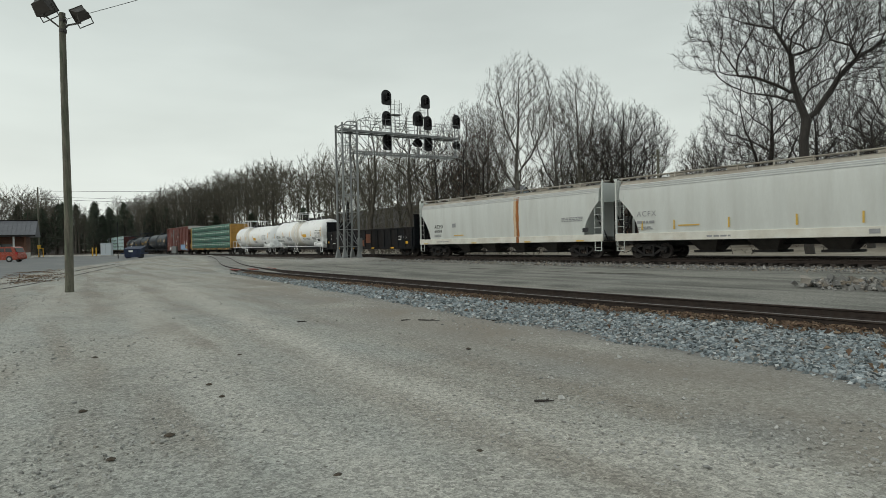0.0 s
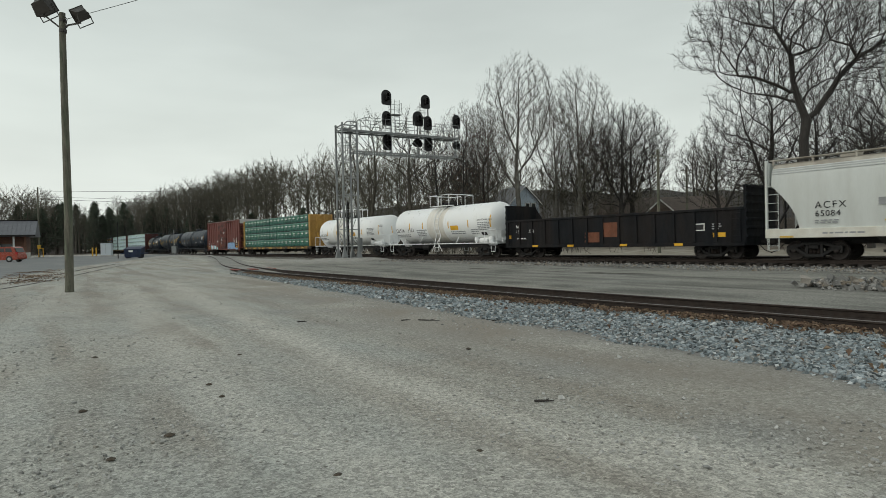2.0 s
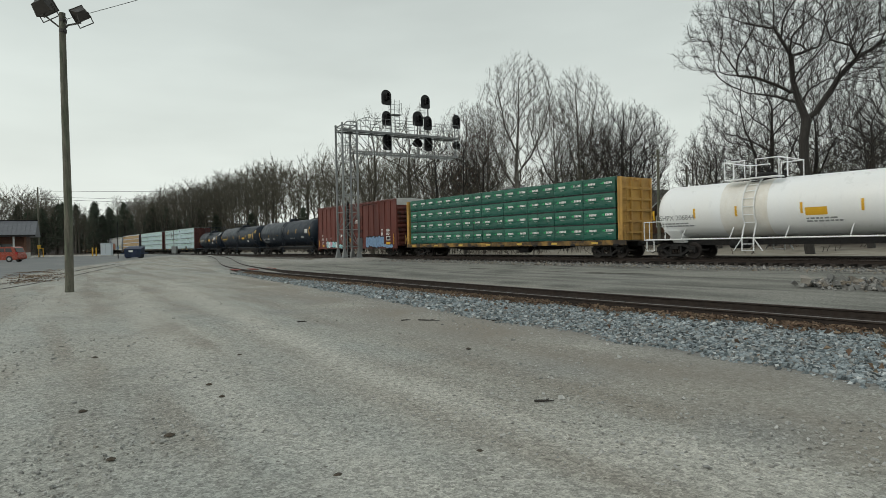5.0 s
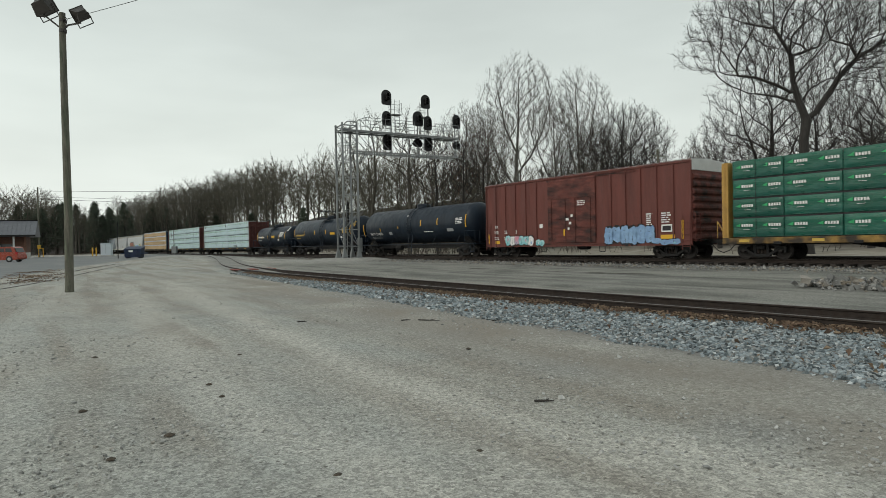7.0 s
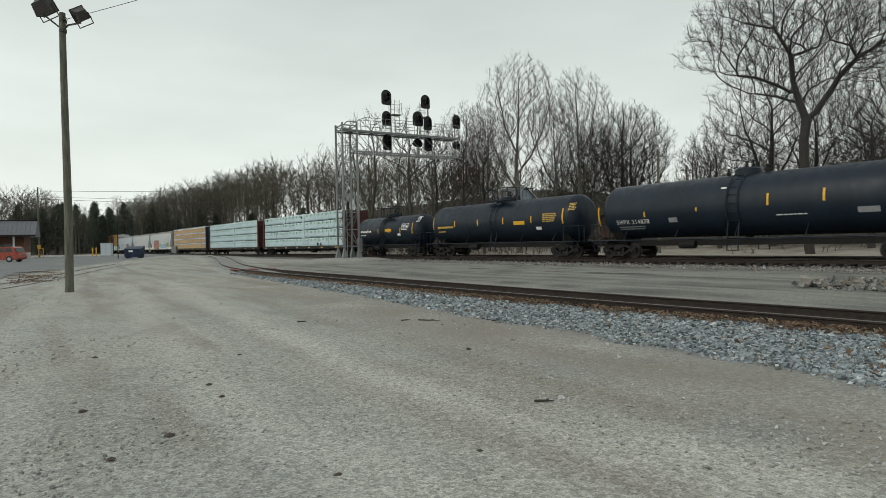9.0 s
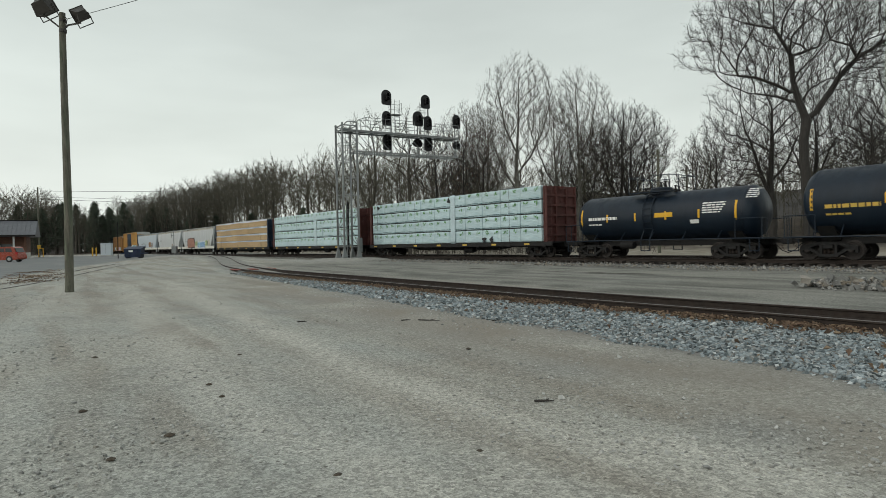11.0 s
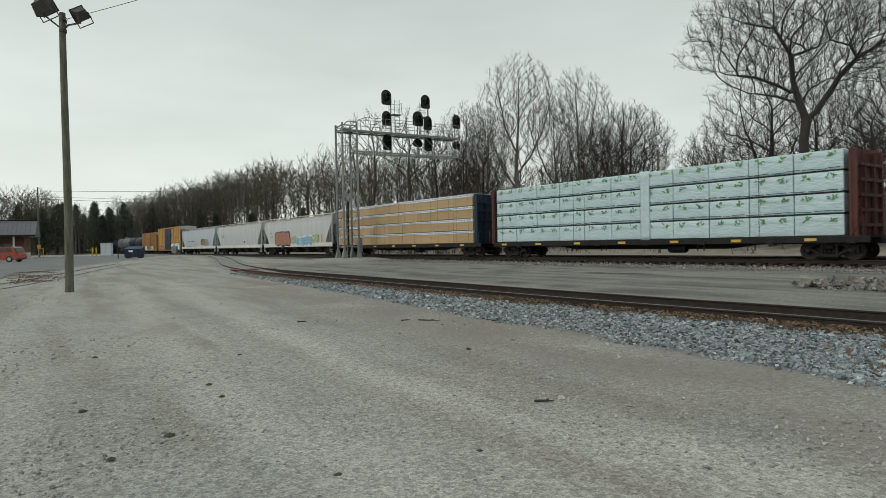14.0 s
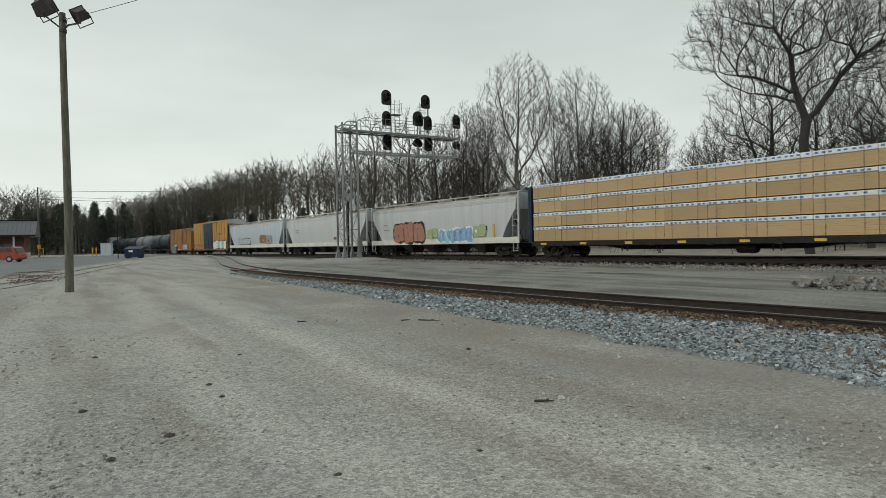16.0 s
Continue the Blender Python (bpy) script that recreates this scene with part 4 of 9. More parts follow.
# ---- tank cars ----
def tank_car(s0, s1, zc, r, paint, label, fitting, dirt=None, white=False, end_gap=0.95, rail_mat=None, platform=True, low_detail=False):
    root, L = start_car("tank_car", s0, s1, label, "white tank cars" if white else "dark tank cars")
    e = L / 2 - end_gap
    hd = r * 0.48
    prof = [(0.02, -e), (r * 0.38, -e + hd * 0.06), (r * 0.68, -e + hd * 0.24), (r * 0.88, -e + hd * 0.5), (r * 0.98, -e + hd * 0.8), (r, -e + hd), (r, e - hd), (r * 0.98, e - hd * 0.8), (r * 0.88, e - hd * 0.5), (r * 0.68, e - hd * 0.24), (r * 0.38, e - hd * 0.06), (0.02, e)]
    part("tank_shell", Mesh().lathe(prof, "x", 40, pose(0, 0, zc)), paint, root, shade=True)
    if dirt is not None:
        # stained ring below the loading hatch
        part("stained_band", Mesh().lathe([(r + 0.004, -1.3), (r + 0.006, 1.0)], "x", 40, pose(fitting - 0.2, 0, zc)), dirt, root, shade=True)
    for sx in (-1, 1):
        part("weld_seam", Mesh().lathe([(r + 0.004, sx * (e - hd) - 0.03), (r + 0.012, sx * (e - hd)), (r + 0.004, sx * (e - hd) + 0.03)], "x", 40, pose(0, 0, zc)), paint, root, shade=True)
    rm = rail_mat or paint
    for sx in (-1, 1):
        x = sx * (e - 1.1)
        part("saddle", Mesh().prism([(-1.1, zc - r * 0.72), (1.1, zc - r * 0.72), (0.55, 0.85), (-0.55, 0.85)], x - 0.35, x + 0.35, "x"), rm if white else M_STEELD, root)
        part("end_platform", Mesh().box(sx * (L / 2 - 1.6) if sx > 0 else -(L / 2 - 0.45), (L / 2 - 0.45) if sx > 0 else -(L / 2 - 1.6), -1.45, 1.45, 0.98, 1.05), rm, root)
        xe = sx * (L / 2 - 0.5)
        for y in (-1.48, 1.48):
            rl = Mesh().pipe([(xe - sx * 1.3, y, 1.04), (xe - sx * 1.3, y, 2.0), (xe, y, 2.0), (xe, y, 1.04)], 0.022)
            rl.pipe([(xe, y, 2.0), (xe, y * 0.68, 2.0), (xe, y * 0.68, 1.04)], 0.022)
            part("end_handrail", rl, rm, root)
        part("sill_step", Mesh().pipe([(xe - sx * 0.15, -1.47, 1.0), (xe - sx * 0.15, -1.47, 0.42), (xe - sx * 0.6, -1.47, 0.42), (xe - sx * 0.6, -1.47, 1.0)], 0.024), rm, root)
    for y in (-1.5, 1.5):
        sr = Mesh().tube((-L / 2 + 0.6, y, 1.03), (L / 2 - 0.6, y, 1.03), 0.035, 8)
        for k in range(5):
            x = (k - 2) * (L - 5) / 4.2
            sr.tube((x, y, 1.03), (x, y * 0.72, zc - r * 0.66), 0.022)
        part("side_handrail", sr, rm, root)
    # loading platform, dome and ladders
    zt = zc + r
    f = fitting
    part("dome", Mesh().lathe([(0.62, zt - 0.12), (0.62, zt + 0.22), (0.55, zt + 0.30), (0.2, zt + 0.34)], "z", 20, pose(f, 0, 0)), M_STEELD if white else paint, root, shade=True)
    for i, (dx, dy) in enumerate(((0.95, 0.2), (-0.9, -0.2), (1.1, -0.35), (0.25, 0.0), (-0.2, 0.25))):
        z0 = zt - 0.05 if abs(dx) > 0.5 else zt + 0.28
        val = Mesh().lathe([(0.10, z0), (0.10, z0 + 0.18), (0.05, z0 + 0.2), (0.05, z0 + 0.32), (0.09, z0 + 0.33), (0.09, z0 + 0.38)], "z", 10, pose(f + dx, dy, 0))
        part("valve", val, M_STEELD, root)
    if platform:
        for sy in (-1, 1):
            pl = Mesh().box(f - 1.3, f + 1.3, sy * 0.72, sy * 1.28, zt - 0.02, zt + 0.03) if sy > 0 else Mesh().box(f - 1.3, f + 1.3, -1.28, -0.72, zt - 0.02, zt + 0.03)
            part("loading_platform", pl, rm, root)
        hr = Mesh()
        for y in (-1.25, 1.25):
            for x0, x1 in ((f - 1.3, f - 0.3), (f + 0.25, f + 1.3)):
                hr.pipe([(x0, y, zt), (x0, y, zt + 0.88), (x1, y, zt + 0.88), (x1, y, zt)], 0.022)
        for x in (f - 1.3, f + 1.3):
            hr.pipe([(x, -1.25, zt + 0.88), (x, 1.25, zt + 0.88)], 0.03)
            hr.pipe([(x, -0.4, zt), (x, -0.4, zt + 0.88)], 0.03)
        part("platform_railing", hr, rm, root)
    for sy in (-1, 1):
        lm = Mesh()
        for dx in (-0.28, 0.28):
            pts = [(f - 0.05 + dx, sy * 1.55, 0.42), (f - 0.05 + dx, sy * 1.55, 1.05)]
            for a in np.linspace(-0.55, 1.15, 9):
                pts.append((f - 0.05 + dx, sy * (r + 0.09) * math.cos(a), zc + (r + 0.09) * math.sin(a)))
            lm.pipe(pts, 0.03, 6)
        for z in (0.45, 0.75, 1.05):
            lm.tube((f - 0.33, sy * 1.55, z), (f + 0.23, sy * 1.55, z), 0.02, 6)
        for a in np.linspace(-0.5, 1.1, 7):
            lm.tube((f - 0.33, sy * (r + 0.09) * math.cos(a), zc + (r + 0.09) * math.sin(a)), (f + 0.23, sy * (r + 0.09) * math.cos(a), zc + (r + 0.09) * math.sin(a)), 0.02, 6)
        lm.pipe([(f - 0.33, sy * 1.55, 1.03), (f - 0.75, sy * 1.55, 0.42)], 0.025).pipe([(f + 0.23, sy * 1.55, 1.03), (f + 0.65, sy * 1.55, 0.42)], 0.025) if white else None
        part("side_ladder", lm, rm, root)
    br = Mesh().lathe([(0.2, -0.45), (0.22, -0.35), (0.22, 0.35), (0.2, 0.45)], "x", 14, pose(-e * 0.35, -0.75, 0.75))
    part("brake_reservoir", br, M_STEELD, root, shade=True)
    if white:
        ev = Mesh().lathe([(0.19, -0.5), (0.21, -0.4), (0.21, 0.4), (0.19, 0.5)], "x", 14, pose(e - 1.4, -1.0, 1.22))
        part("air_reservoir", ev, paint, root, shade=True)
        part("brake_wheel_stand", Mesh().tube((e + 0.25, -0.7, 1.0), (e + 0.25, -0.7, 1.9), 0.05).lathe([(0.28, 0.0), (0.3, 0.02), (0.28, 0.04)], "x", 16, pose(e + 0.3, -0.7, 1.7)), paint, root)
        part("brake_cylinder", Mesh().lathe([(0.16, -0.2), (0.2, 0.0), (0.16, 0.25)], "z", 12, pose(e - 0.55, -1.1, 1.3)).lathe([(0.15, -0.2), (0.18, 0.0), (0.15, 0.2)], "z", 12, pose(e - 2.15, -1.15, 1.3)), paint, root)
    bot = Mesh().lathe([(0.16, zc - r - 0.3), (0.2, zc - r - 0.25), (0.2, zc - r + 0.05)], "z", 12, pose(f, 0, 0))
    part("bottom_outlet", bot, M_STEELD, root)
    running_gear(root, L, 2.15, sill=True)
    return root, L


def shell_mark(root, zc, r, x0, x1, z0, z1, material, name="reflector", n=5):
    """A decal that follows the tank's curve on the side facing the lot."""
    m = Mesh()
    zs = np.linspace(z0, z1, n)
    for a, b in zip(zs[:-1], zs[1:]):
        ya = -math.sqrt(max((r + 0.008) ** 2 - (a - zc) ** 2, 0))
        yb = -math.sqrt(max((r + 0.008) ** 2 - (b - zc) ** 2, 0))
        m.add([(x0, ya, a), (x1, ya, a), (x1, yb, b), (x0, yb, b)], [(0, 1, 2, 3)])
    return part(name, m, material, root)


def shell_bars(root, zc, r, x0, z0, w, h, n, material, seed):
    rr = random.Random(seed)
    m = Mesh()
    for i in range(n):
        z = z0 + h * (n - 1 - i) / n
        x, end = x0, x0 + w * rr.uniform(0.75, 1)
        y0 = -math.sqrt((r + 0.008) ** 2 - (z - zc) ** 2)
        y1 = -math.sqrt((r + 0.008) ** 2 - (z + h / n * 0.55 - zc) ** 2)
        while x < end:
            k = rr.uniform(0.1, 0.3)
            m.add([(x, y0, z), (min(x + k, end), y0, z), (min(x + k, end), y1, z + h / n * 0.55), (x, y1, z + h / n * 0.55)], [(0, 1, 2, 3)])
            x += k + 0.05
    part("small_print", m, material, root)


def shell_text(root, text, x, z, size, zc, r, material, spacing=1.0):
    ob = lettering(root, text, x, z, size, 0, material, spacing)
    me = ob.data
    base = ob.matrix_basis.copy()
    for v in me.vertices:
        p = base @ v.co
        p.y = -math.sqrt(max((r + 0.009) ** 2 - (p.z - zc) ** 2, 0)) + (0.002 if v.co.z < 0 else -0.002)
        v.co = p
    ob.matrix_basis = Matrix.Identity(4)
    return ob


def white_tanks():
    zc, r = 2.62, 1.50
    root, L = tank_car(45.3, 61.0, zc, r, M_TANKW, "large white tank car with black print and yellow strips", 0.15, M_TANKDIRT, True)
    c = lambda s: on_car(s, 45.3, 61.0)
    e = L / 2 - 0.95
    shell_text(root, "OLNX", c(59.35), 2.1, 0.46, zc, r, M_BLK, 1.1)
    shell_text(root, "3101", c(57.5), 2.1, 0.46, zc, r, M_BLK, 1.1)
    shell_bars(root, zc, r, c(59.3), 1.68, 2.6, 0.3, 2, M_GREYINK, 1)
    shell_bars(root, zc, r, c(56.1), 1.72, 1.5, 0.6, 4, M_GREYINK, 2)
    shell_mark(root, zc, r, c(60.1), c(60.0), 2.1, 2.75, M_YEL)
    for s, z in ((57.2, 2.3), (55.2, 2.3), (51.6, 2.25), (49.1, 2.25)):
        shell_mark(root, zc, r, c(s), c(s) + 0.11, z, z + 0.55, M_YEL)
    shell_mark(root, zc, r, c(51.3), c(50.3), 2.1, 2.45, M_YEL, "warning_panel")
    shell_bars(root, zc, r, c(51.3), 1.78, 2.2, 0.3, 2, M_GREYINK, 4)
    shell_bars(root, zc, r, c(48.8), 1.72, 0.9, 0.45, 3, M_GREYINK, 5)
    shell_text(root, "HYDROCHLORIC ACID", c(47.95), 2.72, 0.17, zc, r, M_BLK, 0.95)
    shell_bars(root, zc, r, c(47.9), 2.0, 1.45, 0.65, 5, M_GREYINK, 6)
    shell_mark(root, zc, r, c(47.7), c(47.1), 1.62, 1.85, M_BLK, "stencil_panel")
    shell_mark(root, zc, r, c(46.5), c(46.38), 2.2, 3.1, M_YEL)
    # second, smaller one
    zc, r = 2.50, 1.40
    root, L = tank_car(61.0, 77.0, zc, r, M_TANKW, "white tank car with a splash-stained middle and yellow strips", -1.65, M_TANKDIRT, True)
    c = lambda s: on_car(s, 61.0, 77.0)
    shell_text(root, "SHPX 206844", c(75.6), 2.05, 0.36, zc, r, M_GREYINK, 1.0)
    shell_bars(root, zc, r, c(75.5), 1.7, 2.0, 0.26, 2, M_GREYINK, 1)
    for s in (76.0, 73.6, 71.4, 68.4, 66.0):
        shell_mark(root, zc, r, c(s), c(s) + 0.11, 2.1, 2.6, M_YEL)
    shell_mark(root, zc, r, c(68.2), c(67.3), 2.0, 2.35, M_YEL, "warning_panel")
    shell_bars(root, zc, r, c(68.2), 1.7, 1.6, 0.25, 2, M_GREYINK, 4)
    shell_bars(root, zc, r, c(64.9), 2.0, 1.4, 0.75, 6, M_GREYINK, 6)
    shell_mark(root, zc, r, c(64.5), c(64.0), 1.5, 1.72, M_BLK, "stencil_panel")
    shell_mark(root, zc, r, c(62.75), c(62.64), 2.0, 2.9, M_YEL)
    shell_bars(root, zc, r, c(62.5), 2.75, 0.6, 0.25, 2, M_GREYINK, 8)


white_tanks()


def dark_tanks():
    specs = [(119.6, 138.2, 2.70, 1.55, 0.0), (138.2, 155.8, 2.58, 1.50, 0.3), (155.8, 169.0, 2.35, 1.33, -0.2)]
    for i, (s0, s1, zc, r, f) in enumerate(specs):
        root, L = tank_car(s0, s1, zc, r, M_TANKB, ["large black tank car with white print and yellow strips", "black tank car with ochre print and yellow strips", "short black tank car with white and yellow print"][i], f, None, False, platform=(i > 0))
        c = lambda s: (s0 + s1) / 2 - s
        e = L / 2 - 0.95
        ink = M_YINK if i == 1 else M_WINK
        if i == 0:
            shell_text(root, "SHPX 214878", c(135.9), 1.95, 0.34, zc, r, M_WINK, 1.15)
            shell_bars(root, zc, r, c(135.8), 1.65, 2.2, 0.22, 2, M_GREYINK, 1)
            shell_mark(root, zc, r, c(132.5), c(132.0), 1.95, 2.2, M_GREYINK, "stencil_panel")
            for s, z0, z1 in ((137.15, 1.9, 3.0), (134.0, 2.3, 2.6), (130.9, 2.45, 2.65), (127.3, 2.55, 3.1), (124.9, 2.6, 3.15), (121.2, 2.3, 3.3)):
                shell_mark(root, zc, r, c(s), c(s) + 0.1, z0, z1, M_YEL)
            shell_bars(root, zc, r, c(126.9), 2.05, 1.4, 0.1, 1, M_WINK, 6)
            shell_mark(root, zc, r, c(123.6), c(122.8), 2.02, 2.26, M_GREYINK, "stencil_panel")
            shell_mark(root, zc, r, c(129.6), c(129.3), 3.5, 3.58, M_WINK, "white_patch")
            shell_bars(root, zc, r, c(122.4), 2.6, 1.0, 0.5, 4, M_WINK, 9)
        else:
            shell_bars(root, zc, r, c(s1 - 2.2), 2.25, 2.1, 0.3, 1, ink, 2)
            shell_bars(root, zc, r, c(s1 - 2.2), 1.95, 1.2, 0.15, 1, ink, 3)
            for k, s in enumerate(np.linspace(s1 - 1.6, s0 + 1.9, 6)):
                hh = 0.95 if k in (0, 5) else 0.45
                shell_mark(root, zc, r, c(s), c(s) + 0.11, zc - 0.1 - hh * 0.3, zc - 0.1 + hh * 0.7, M_YEL)
            shell_mark(root, zc, r, c(s0 + 6.4), c(s0 + 5.3), 2.25, 2.5, M_YEL, "warning_panel")
            shell_bars(root, zc, r, c(s0 + 3.6), 2.35, 1.3, 0.6, 5, ink, 6)
            shell_mark(root, zc, r, c(s0 + 4.3), c(s0 + 3.8), 1.85, 2.05, M_WINK, "stencil_panel")
            shell_bars(root, zc, r, c(s0 + 1.4), 3.0, 0.7, 0.5, 5, ink, 8)
    for s0, s1, zc, r, p in ((346.9, 365.0, 2.7, 1.5, M_TANKB), (365.0, 384.0, 2.7, 1.52, M_TANKG), (384.0, 403.5, 2.65, 1.5, M_TANKB), (403.5, 423.0, 2.65, 1.5, M_TANKB), (464.0, 482.0, 2.65, 1.5, M_TANKB), (482.0, 500.0, 2.65, 1.5, M_TANKB)):
        tank_car(s0, s1, zc, r, p, "dark tank car far down the train", 0.0, None, False, platform=False)


dark_tanks()


# ---- centre-beam flat cars with lumber ----
def centerbeam(s0, s1, bulk, label, load, x_lo, x_hi, sill_mat=None):
    """x_lo and x_hi: where the load ends along the line (leading, trailing)."""
    root, L = start_car("lumber_flat_car", s0, s1, label, "centre-beam flat cars")
    c = lambda s: (s0 + s1) / 2 - s
    sm = sill_mat or M_STEELD
    part("deck", Mesh().box(-L / 2 + 0.75, L / 2 - 0.75, -1.35, 1.35, 0.98, 1.06), sm, root)
    for sy in (-1, 1):
        part("side_sill", Mesh().box(-L / 2 + 0.75, L / 2 - 0.75, sy * 1.42 - 0.07, sy * 1.42 + 0.07, 0.76, 1.05, bev=0.015), sm, root)
    for i in range(14):
        x = -L / 2 + 1.6 + i * (L - 3.2) / 13
        part("reflector" if i % 2 == 0 else "winch", plate(x, x + 0.5, 0.84, 0.97, -1.492, 0.004) if i % 2 == 0 else Mesh().box(x, x + 0.35, -1.55, -1.48, 0.72, 0.86, bev=0.02), M_YINK if i % 2 == 0 else M_STEELD, root)
    belly = Mesh().add([(-L * 0.28, -0.35, 0.78), (L * 0.28, -0.35, 0.78), (L * 0.28, 0.35, 0.78), (-L * 0.28, 0.35, 0.78), (-L * 0.2, -0.25, 0.5), (L * 0.2, -0.25, 0.5), (L * 0.2, 0.25, 0.5), (-L * 0.2, 0.25, 0.5)], [(3, 2, 1, 0), (4, 5, 6, 7), (0, 1, 5, 4), (1, 2, 6, 5), (2, 3, 7, 6), (3, 0, 4, 7)])
    part("underframe", belly, M_STEELD, root)
    part("brake_reservoir", Mesh().lathe([(0.22, -0.5), (0.25, -0.4), (0.25, 0.4), (0.22, 0.5)], "x", 14, pose(2.5, -0.7, 0.55)), M_STEELD, root, shade=True)
    for x in (-4.5, -2.2, 4.0, 6.6):
        part("sill_bracket", Mesh().tube((x, -1.3, 0.78), (x, -1.3, 0.42), 0.03).tube((x + 0.35, -1.3, 0.78), (x + 0.35, -1.3, 0.42), 0.03), M_STEELD, root)
    xa, xb = c(x_lo), c(x_hi)
    # centre beam: posts, chords
    part("top_chord", Mesh().box(-L / 2 + 0.9, L / 2 - 0.9, -0.12, 0.12, 4.55, 4.70), bulk, root)
    for i in range(12):
        x = -L / 2 + 1.4 + i * (L - 2.8) / 11
        part("beam_post", Mesh().box(x - 0.06, x + 0.06, -0.1, 0.1, 1.06, 4.56), bulk, root)
    for sx in (-1, 1):
        x = (xa + 0.28) if sx > 0 else (xb - 0.28)
        plate_ob = part("bulkhead", Mesh().box(x - 0.08, x + 0.08, -1.45, 1.45, 0.98, 4.74), bulk, root)
        for z in (1.5, 2.15, 2.8, 3.45, 4.1):
            part("bulkhead_rib", Mesh().box(min(x, x + sx * 0.2), max(x, x + sx * 0.2), -1.44, 1.44, z - 0.07, z + 0.07, bev=0.01), bulk, plate_ob)
        for y in (-1.4, -0.5, 0.5, 1.4):
            part("bulkhead_post", Mesh().box(min(x, x + sx * 0.22), max(x, x + sx * 0.22), y - 0.05, y + 0.05, 0.98, 4.735, bev=0.01), bulk, plate_ob)
        part("bulkhead_ladder", ladder(x + sx * 0.22, -1.42, 1.1, 4.6, 0.42, 11, 0.018, "y"), bulk, root)
        part("grab_iron", Mesh().pipe([(x, -1.5, 1.06), (x + sx * 0.45, -1.5, 1.9), (x + sx * 0.45, -1.5, 1.06)], 0.02), bulk, root)
    running_gear(root, L, 2.45)
    load(root, xb, xa)
    return root


def bundle_mesh(w, d, h, r):
    """A wrapped bundle: bevelled block, edges a little pushed in and out."""
    m = Mesh().box(-w / 2, w / 2, -d / 2, d / 2, 0, h, bev=0.035)
    m.v = [(x + r.uniform(-0.012, 0.012), y + r.uniform(-0.014, 0.014), z + r.uniform(-0.012, 0.008)) for x, y, z in m.v]
    return m


def wrinkled_front(w, h, r, amp=0.055):
    """Loose film over the face of a bundle, with soft folds."""
    nx, nz_ = max(6, int(w / 0.12)), max(5, int(h / 0.12))
    off = r.uniform(0, 50)
    m = Mesh()
    for j in range(nz_ + 1):
        for i in range(nx + 1):
            x, z = -w / 2 + w * i / nx, h * j / nz_
            edge = min(i, nx - i, j, nz_ - j)
            k = noise.noise((x * 1.5 + off, z * 3.0, off)) * amp + noise.noise((x * 5 + z * 3 + off, z * 6, 2 * off)) * amp * 0.6
            m.v.append((x, 0.02 if edge == 0 else -abs(k) - 0.004, z))
    for j in range(nz_):
        for i in range(nx):
            a = j * (nx + 1) + i
            m.f.append((a, a + 1, a + nx + 2, a + nx + 1))
            m.mi.append(0)
    return m


